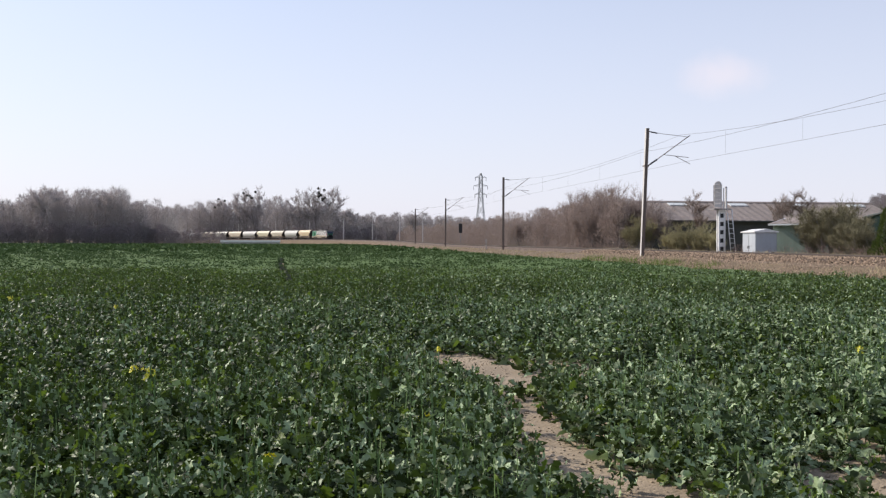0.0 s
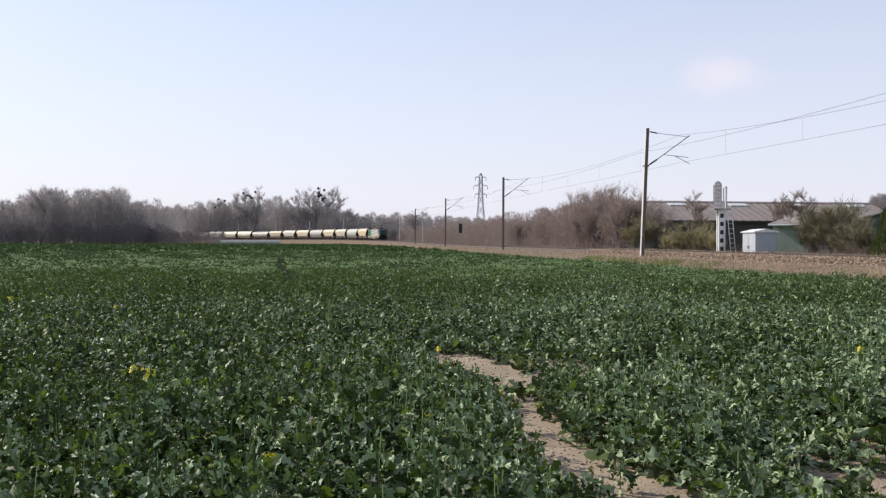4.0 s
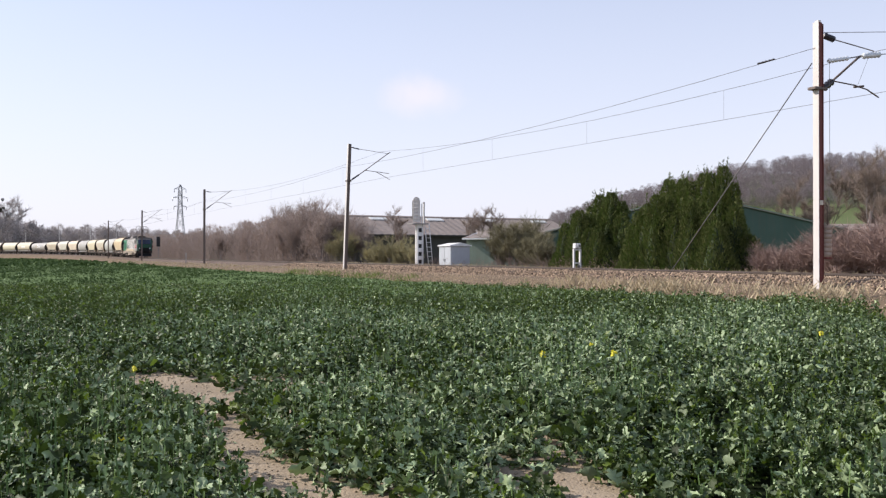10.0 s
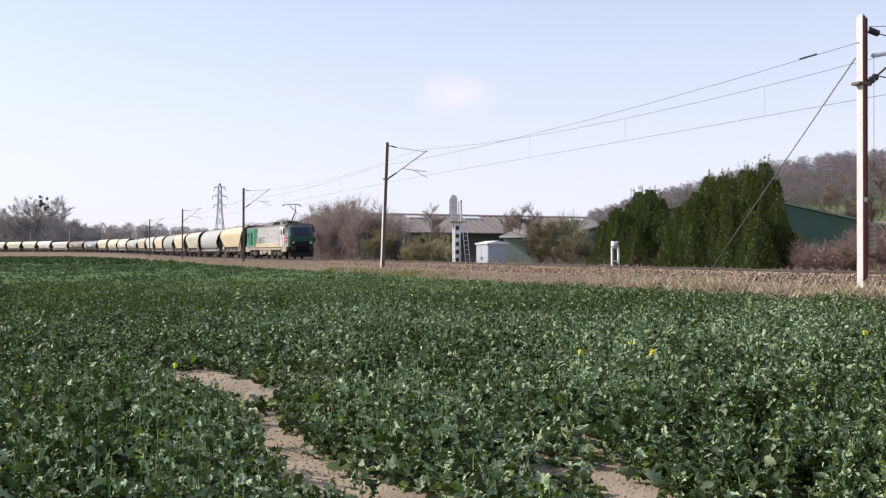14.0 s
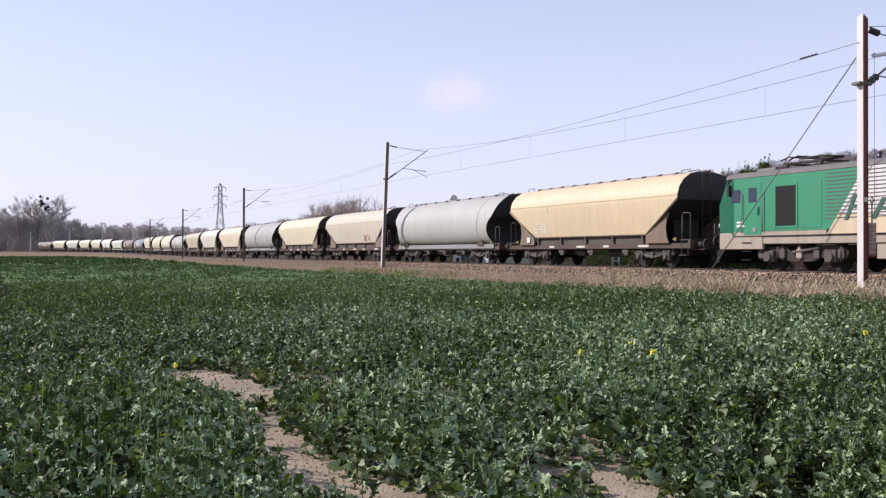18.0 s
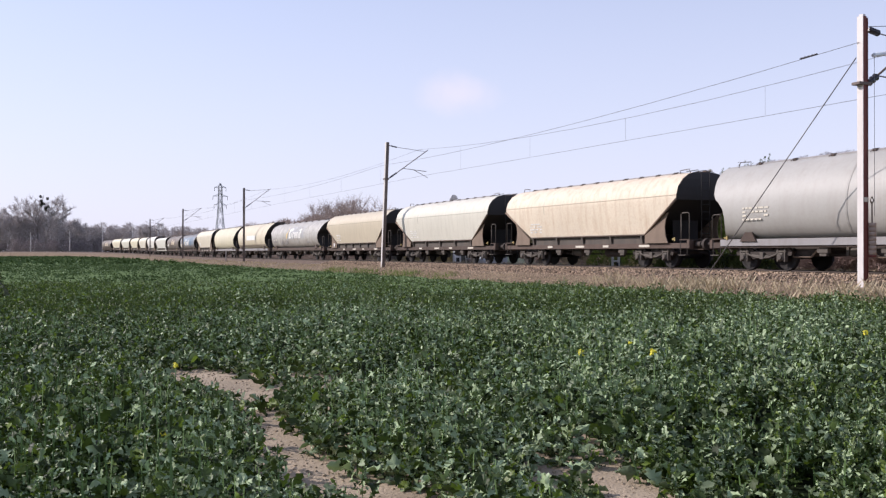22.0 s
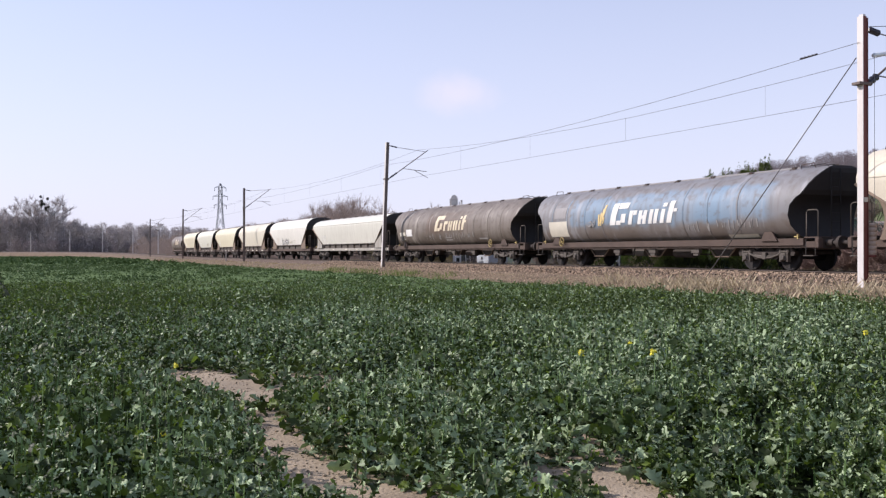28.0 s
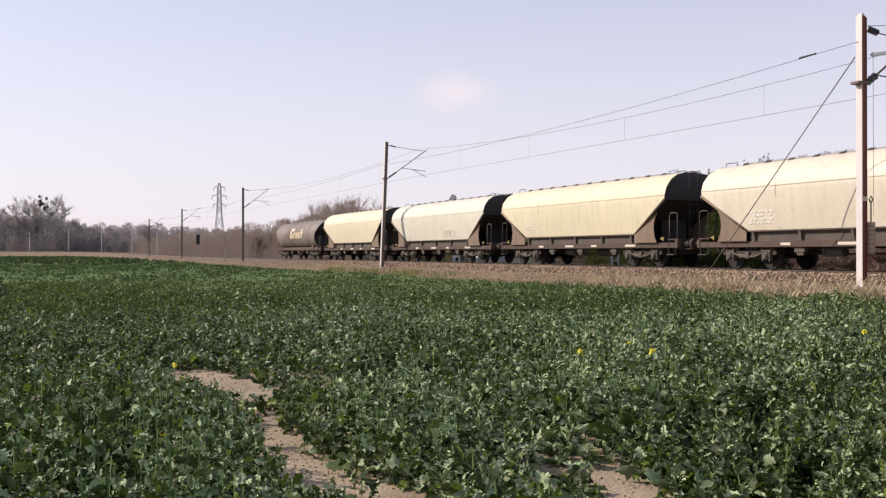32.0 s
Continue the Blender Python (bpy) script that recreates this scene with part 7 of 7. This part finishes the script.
    flat = np.stack([-np.sin(az), np.cos(az), np.zeros(N)], -1)
    up = np.cross(d, flat)
    sd = flat * np.cos(roll)[:, None] + up * np.sin(roll)[:, None]
    up2 = np.cross(d, sd)
    t, tris = np.array(shape[0]), np.array(shape[1])
    bend = r.uniform(-0.2, 0.55, N)
    fold = r.uniform(0.0, 0.6, N)
    jit = r.uniform(0.7, 1.25, (N, len(t)))
    lx = t[None, :, 0] * L[:, None]
    ly = t[None, :, 1] * L[:, None] * jit
    lz = (t[None, :, 2] * r.uniform(-1.0, 2.6, (N, len(t))) + fold[:, None] * np.abs(t[None, :, 1]) - bend[:, None] * t[None, :, 0] ** 2) * L[:, None]
    V = base[:, None] + d[:, None] * lx[..., None] + sd[:, None] * ly[..., None] + up2[:, None] * lz[..., None]
    F = tris[None] + len(t) * np.arange(N)[:, None, None]
    pale = np.where(r.random(N) < np.broadcast_to(light, n)[k], 1, np.where(r.random(N) < 0.18, 3, 0)).repeat(len(tris))
    return V.reshape(-1, 3), F.reshape(-1, 3), pale


def sow(seed, r0, r1, density, a0, a1):
    """Random plants between two distances and bearings (degrees to the right)."""
    r = np.random.default_rng(seed)
    area = math.radians(a1 - a0) / 2 * (r1 * r1 - r0 * r0)
    n = int(area * density)
    d = np.sqrt(r.uniform(r0 * r0, r1 * r1, n))
    a = np.radians(r.uniform(a0, a1, n))
    x, y = d * np.sin(a), d * np.cos(a)
    keep = in_field(x, y) & (~bare(x, y) | (r.random(n) < 0.03))
    return r, x[keep], y[keep]


def patch(label, seed, r0, r1, density, kinds, height, a0=-44.0, a1=29.0, light=0.4, stalks=False, blade="leaf"):
    """One stretch of the crop; kinds: leaves, size, shape, low, high, steepness."""
    r, x, y = sow(seed, r0, r1, density, a0, a1)
    wave = 0.5 + 0.5 * np.sin(x * 0.7 + 1.3 * np.sin(y * 0.5)) * np.sin(y * 0.55 + 0.8)
    gap = np.minimum(away_from(TRACK_A, x, y), away_from(TRACK_B, x, y) + 9.0 * (y > 11.0))
    top = height * (0.70 + 0.36 * wave) * r.uniform(0.7, 1.22, len(x)) * np.where(y > 9.0, np.clip(0.16 + gap * 0.5, 0.16, 1), np.clip(0.3 + gap * 0.7, 0.35, 1))
    # brighter light on the right is painted in by more glaucous leaves
    clump = np.sin(x * 2.3 + 2.0 * np.sin(y * 1.1)) * np.sin(y * 2.0 + 1.7 * np.sin(x * 0.9)) + 0.6 * np.sin(x * 0.8 - y * 0.6)
    top *= (1 + 0.22 * clump) * np.interp(y, (22, 34), (1.1, 0.8))
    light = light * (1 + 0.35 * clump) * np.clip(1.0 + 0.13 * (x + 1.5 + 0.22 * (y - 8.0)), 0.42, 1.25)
    Vs, Fs, Is, o = [], [], [], 0
    for leaves, size, shape, low, high, steep in kinds:
        V, F, pale = leaf_cloud(r, x, y, leaves, size, shape, top, low, high, steep, light)
        Vs.append(V)
        Fs.append(F + o)
        Is.append(pale)
        o += len(V)
    if stalks:
        a = r.uniform(0, 3.14, len(x))
        w_ = np.stack([np.cos(a), np.sin(a), np.zeros(len(x))], -1) * 0.007
        p0 = np.stack([x, y, np.zeros(len(x))], -1)
        p1 = p0 + np.stack([r.normal(0, 0.03, len(x)), r.normal(0, 0.03, len(x)), top * 1.08], -1)
        Vs.append(np.stack([p0 - w_, p0 + w_, p1 + w_ * 0.6, p1 - w_ * 0.6], 1).reshape(-1, 3))
        i = o + 4 * np.arange(len(x))[:, None]
        Fs.append(np.concatenate([i + np.array([[0, 1, 2]]), i + np.array([[0, 2, 3]])]))
        Is.append(np.full(2 * len(x), 2))
    return tagged(new("rapeseed_plants", soup("rapeseed_plants", np.concatenate(Vs), np.concatenate(Fs), [blade, "leaf_pale", "stem", "leaf_lime" if blade != "canopy" else blade], np.concatenate(Is))), label, "crop", kind="stuff")


patch("young green rapeseed plants with broad lobed leaves", 11, 3.2, 9.5, 38, ((10, 0.112, LOBED, 0.15, 0.85, 30), (20, 0.062, BLADE, 0.35, 1.08, 45)), 0.44, stalks=True)
patch("young green rapeseed plants further into the field", 12, 9.5, 19.0, 28, ((6, 0.115, HEX, 0.2, 0.85, 25), (17, 0.07, HEX, 0.4, 1.08, 45)), 0.44, stalks=True)
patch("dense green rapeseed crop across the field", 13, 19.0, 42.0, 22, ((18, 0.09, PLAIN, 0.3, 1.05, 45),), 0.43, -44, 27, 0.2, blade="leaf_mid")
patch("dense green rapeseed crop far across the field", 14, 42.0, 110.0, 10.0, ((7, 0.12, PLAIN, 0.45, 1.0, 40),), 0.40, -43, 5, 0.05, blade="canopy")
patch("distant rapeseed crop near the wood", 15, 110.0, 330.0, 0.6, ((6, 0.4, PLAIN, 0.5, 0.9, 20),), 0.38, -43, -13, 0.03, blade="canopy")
patch("young green rapeseed plants around the tripod", 16, 0.9, 16.0, 15, ((12, 0.17, PLAIN, 0.2, 1.0, 30),), 0.4, 30.0, 315.0)
patch("young green rapeseed plants before the tripod", 17, 1.0, 3.2, 34, ((20, 0.10, PLAIN, 0.2, 1.0, 30),), 0.4, -45.0, 30.0)


def field_sheet(name, label, material, z_of, r_list, a_list, drop, kind):
    A_, R_ = np.meshgrid(np.radians(a_list), r_list)
    x, y = (R_ * np.sin(A_)).ravel(), (R_ * np.cos(A_)).ravel()
    z = z_of(x, y)
    ok = in_field(x, y, 0.6)
    if drop:
        ok &= ~bare(x, y) & (away_from(TRACK_A, x, y) > 0.75) & ((away_from(TRACK_B, x, y) > 0.6) | (y > 12.0))
    i = np.arange(len(x)).reshape(R_.shape)
    F = np.stack([i[:-1, :-1], i[:-1, 1:], i[1:, 1:], i[1:, :-1]], -1).reshape(-1, 4)
    F = F[ok[F].all(1)]
    return tagged(new(name, soup(name, np.stack([x, y, z], -1), F, [material], smooth=True)), label, "field" if kind == "structure" else "crop", kind=kind)


def soil_z(x, y):
    return 0.035 + 0.015 * np.sin(x * 5 + np.sin(y * 4)) * np.sin(y * 6 + x)


def canopy_z(x, y):
    return 0.27 + 0.05 * np.sin(x * 2.1 + np.sin(y * 1.7)) * np.sin(y * 1.9 + 0.5) + 0.03 * np.sin(x * 5.3) * np.sin(y * 4.7)


rs = np.concatenate([np.linspace(0.2, 24, 150), np.geomspace(24.5, 420, 60)])
field_sheet("field_soil", "dry pale sandy soil between the plants", "soil", soil_z, rs, np.linspace(-180, 180, 360), False, "structure")
# Near-black sheet: shade between the plants is put into its colour.
field_sheet("crop_underlayer", "near-black sheet painting the shade under the crop", "under", lambda x, y: soil_z(x, y) + 0.012, np.linspace(1.0, 30, 205), np.linspace(-48, 33, 230), True, "stuff")
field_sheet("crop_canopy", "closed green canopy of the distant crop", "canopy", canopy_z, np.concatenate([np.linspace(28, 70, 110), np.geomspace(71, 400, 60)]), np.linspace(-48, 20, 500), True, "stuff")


# a tractor's rut far out in the crop, its shade painted as a strip
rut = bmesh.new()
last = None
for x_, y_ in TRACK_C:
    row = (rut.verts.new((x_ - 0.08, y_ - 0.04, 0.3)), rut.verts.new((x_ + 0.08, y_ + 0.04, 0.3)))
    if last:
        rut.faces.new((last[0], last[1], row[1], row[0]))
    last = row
tagged(new("wheel_rut", to_mesh("wheel_rut", rut, "under")), "dark strip painting the shade in a distant wheel rut", "wheel rut", kind="stuff")


# clods and small stones on the bare wheel tracks
rc = np.random.default_rng(31)
cx, cy = rc.uniform(-4.5, 2.5, 30000), rc.uniform(3.2, 13.5, 30000)
ck = bare(cx, cy)
cx, cy = cx[ck], cy[ck]
cs = 0.003 + 0.014 * rc.random(len(cx)) ** 4
octa = np.array([(1, 0, 0), (0, 1, 0), (-1, 0, 0), (0, -1, 0), (0, 0, 0.7), (0, 0, -0.7)])
V = octa[None] * rc.uniform(0.5, 1.4, (len(cx), 6, 1)) * cs[:, None, None] + np.stack([cx, cy, soil_z(cx, cy) + cs * 0.2], -1)[:, None]
F = np.array([(0, 1, 4), (1, 2, 4), (2, 3, 4), (3, 0, 4), (1, 0, 5), (2, 1, 5), (3, 2, 5), (0, 3, 5)])[None] + 6 * np.arange(len(cx))[:, None, None]
tagged(new("soil_clods", soup("soil_clods", V.reshape(-1, 3), F.reshape(-1, 3), ["soil"])), "dry crumbs and clods of soil on the wheel tracks", "soil", kind="stuff")


# flowering stalks that stand out of the crop
def flower(x, y, height, size, seed):
    r = random.Random(seed)
    ob = thing("rapeseed_flower", "yellow flowering rapeseed stalk above the crop", "flower", pose(x, y, 0), "flowering stalks")
    part("stalk", tube([(0, 0, 0), (r.uniform(-0.03, 0.03), r.uniform(-0.03, 0.03), height * 0.6), (0, 0, height)], [0.008, 0.006, 0.004], 5), "stem", ob)
    bm = bmesh.new()
    for k in range(int(9 + size * 260)):
        a, rr, zz = r.uniform(0, 6.283), r.uniform(0.2, 1) * size, height + r.uniform(-0.9, 0.5) * size
        c = Vector((rr * math.cos(a), rr * math.sin(a), zz))
        nrm = Vector((math.cos(a), math.sin(a), r.uniform(0.1, 1.2))).normalized()
        t1 = nrm.cross(Vector((0, 0, 1))).normalized()
        t2 = nrm.cross(t1)
        for q in range(4):
            b_ = 1.5708 * q + 0.4
            d1 = t1 * math.cos(b_) + t2 * math.sin(b_)
            d2 = t1 * math.cos(b_ + 0.6) + t2 * math.sin(b_ + 0.6)
            d3 = t1 * math.cos(b_ - 0.6) + t2 * math.sin(b_ - 0.6)
            bm.faces.new([bm.verts.new(c), bm.verts.new(c + d3 * 0.012), bm.verts.new(c + d1 * 0.018 + nrm * 0.003), bm.verts.new(c + d2 * 0.012)])
    part("blossom", bm, "petal", ob, "cluster of yellow petals")


for i, (x, y, hh, sz) in enumerate(((-4.29, 6.62, 0.5, 0.06), (-1.71, 5.7, 0.45, 0.035), (-2.17, 4.44, 0.42, 0.045), (-11.52, 13.63, 0.55, 0.05), (-2.75, 9.71, 0.4, 0.025), (1.46, 10.03, 0.5, 0.045), (2.24, 10.08, 0.5, 0.04), (2.17, 10.97, 0.5, 0.03), (5.6, 12.53, 0.5, 0.04), (-4.6, 6.9, 0.48, 0.04), (-9.0, 13.0, 0.5, 0.03))):
    flower(x, y, hh, sz, 40 + i)


# dry and green grass on the verge
def tuft_field(name, label, material, seed, s0, s1, d0, d1, count, tall, thin=0.008, zf=BED):
    r = np.random.default_rng(seed)
    s, sd = r.uniform(s0, s1, count), r.uniform(d0, d1, count)
    h = np.interp(s, _S, _HEAD)
    x, y = np.interp(s, _S, _X) + sd * np.cos(h), np.interp(s, _S, _Y) + sd * np.sin(h)
    z = np.interp(sd, [p[0] for p in zf], [p[1] for p in zf])
    keep = np.sin(s * 0.9 + seed) + np.sin(s * 2.7 + sd * 3) + r.normal(0, 0.7, count) > -0.2
    x, y, z, s = x[keep], y[keep], z[keep], s[keep]
    n = len(x)
    a = r.uniform(0, 6.283, n)
    lean_ = r.uniform(0.05, 0.6, n)
    L = tall * r.uniform(0.4, 1.2, n)
    p = np.stack([x, y, z], -1)
    d = np.stack([np.cos(a) * lean_, np.sin(a) * lean_, np.ones(n)], -1) * L[:, None]
    w_ = np.stack([-np.sin(a), np.cos(a), np.zeros(n)], -1) * thin
    V = np.stack([p - w_, p + w_, p + d * 0.55 + w_ * 0.7, p + d * np.array([1.3, 1.3, 0.95])], 1).reshape(-1, 3)
    i = 4 * np.arange(n)[:, None]
    F = np.concatenate([i + np.array([[0, 1, 2]]), i + np.array([[0, 2, 3]])])
    return tagged(new(name, soup(name, V, F, [material])), label, "grass", kind="stuff")


tuft_field("dry_grass", "pale dry grass along the verge", "straw", 3, -12, 52, -5.0, -3.3, 22000, 0.12, 0.0024)
tuft_field("dry_grass", "tall bleached grass stalks near the anchor mast", "straw", 4, 17, 31, -4.9, -3.6, 3000, 0.45, 0.0026)
tuft_field("dry_grass", "thin dry grass along the distant verge", "straw", 5, 50, 200, -5.0, -2.8, 9000, 0.22, 0.015)
tuft_field("green_grass", "green grass patch on the verge", "grass", 6, 44, 66, -5.3, -4.0, 2200, 0.26, 0.012)
tuft_field("green_grass", "green grass at the foot of the verge", "grass", 7, -10, 130, -6.7, -4.8, 20000, 0.2, 0.012)
tuft_field("dry_grass", "dry grass behind the track", "straw", 8, 10, 90, 3.2, 6.0, 9000, 0.5, 0.012, [(3.1, 0.5), (6.5, 0.42)])

motions()
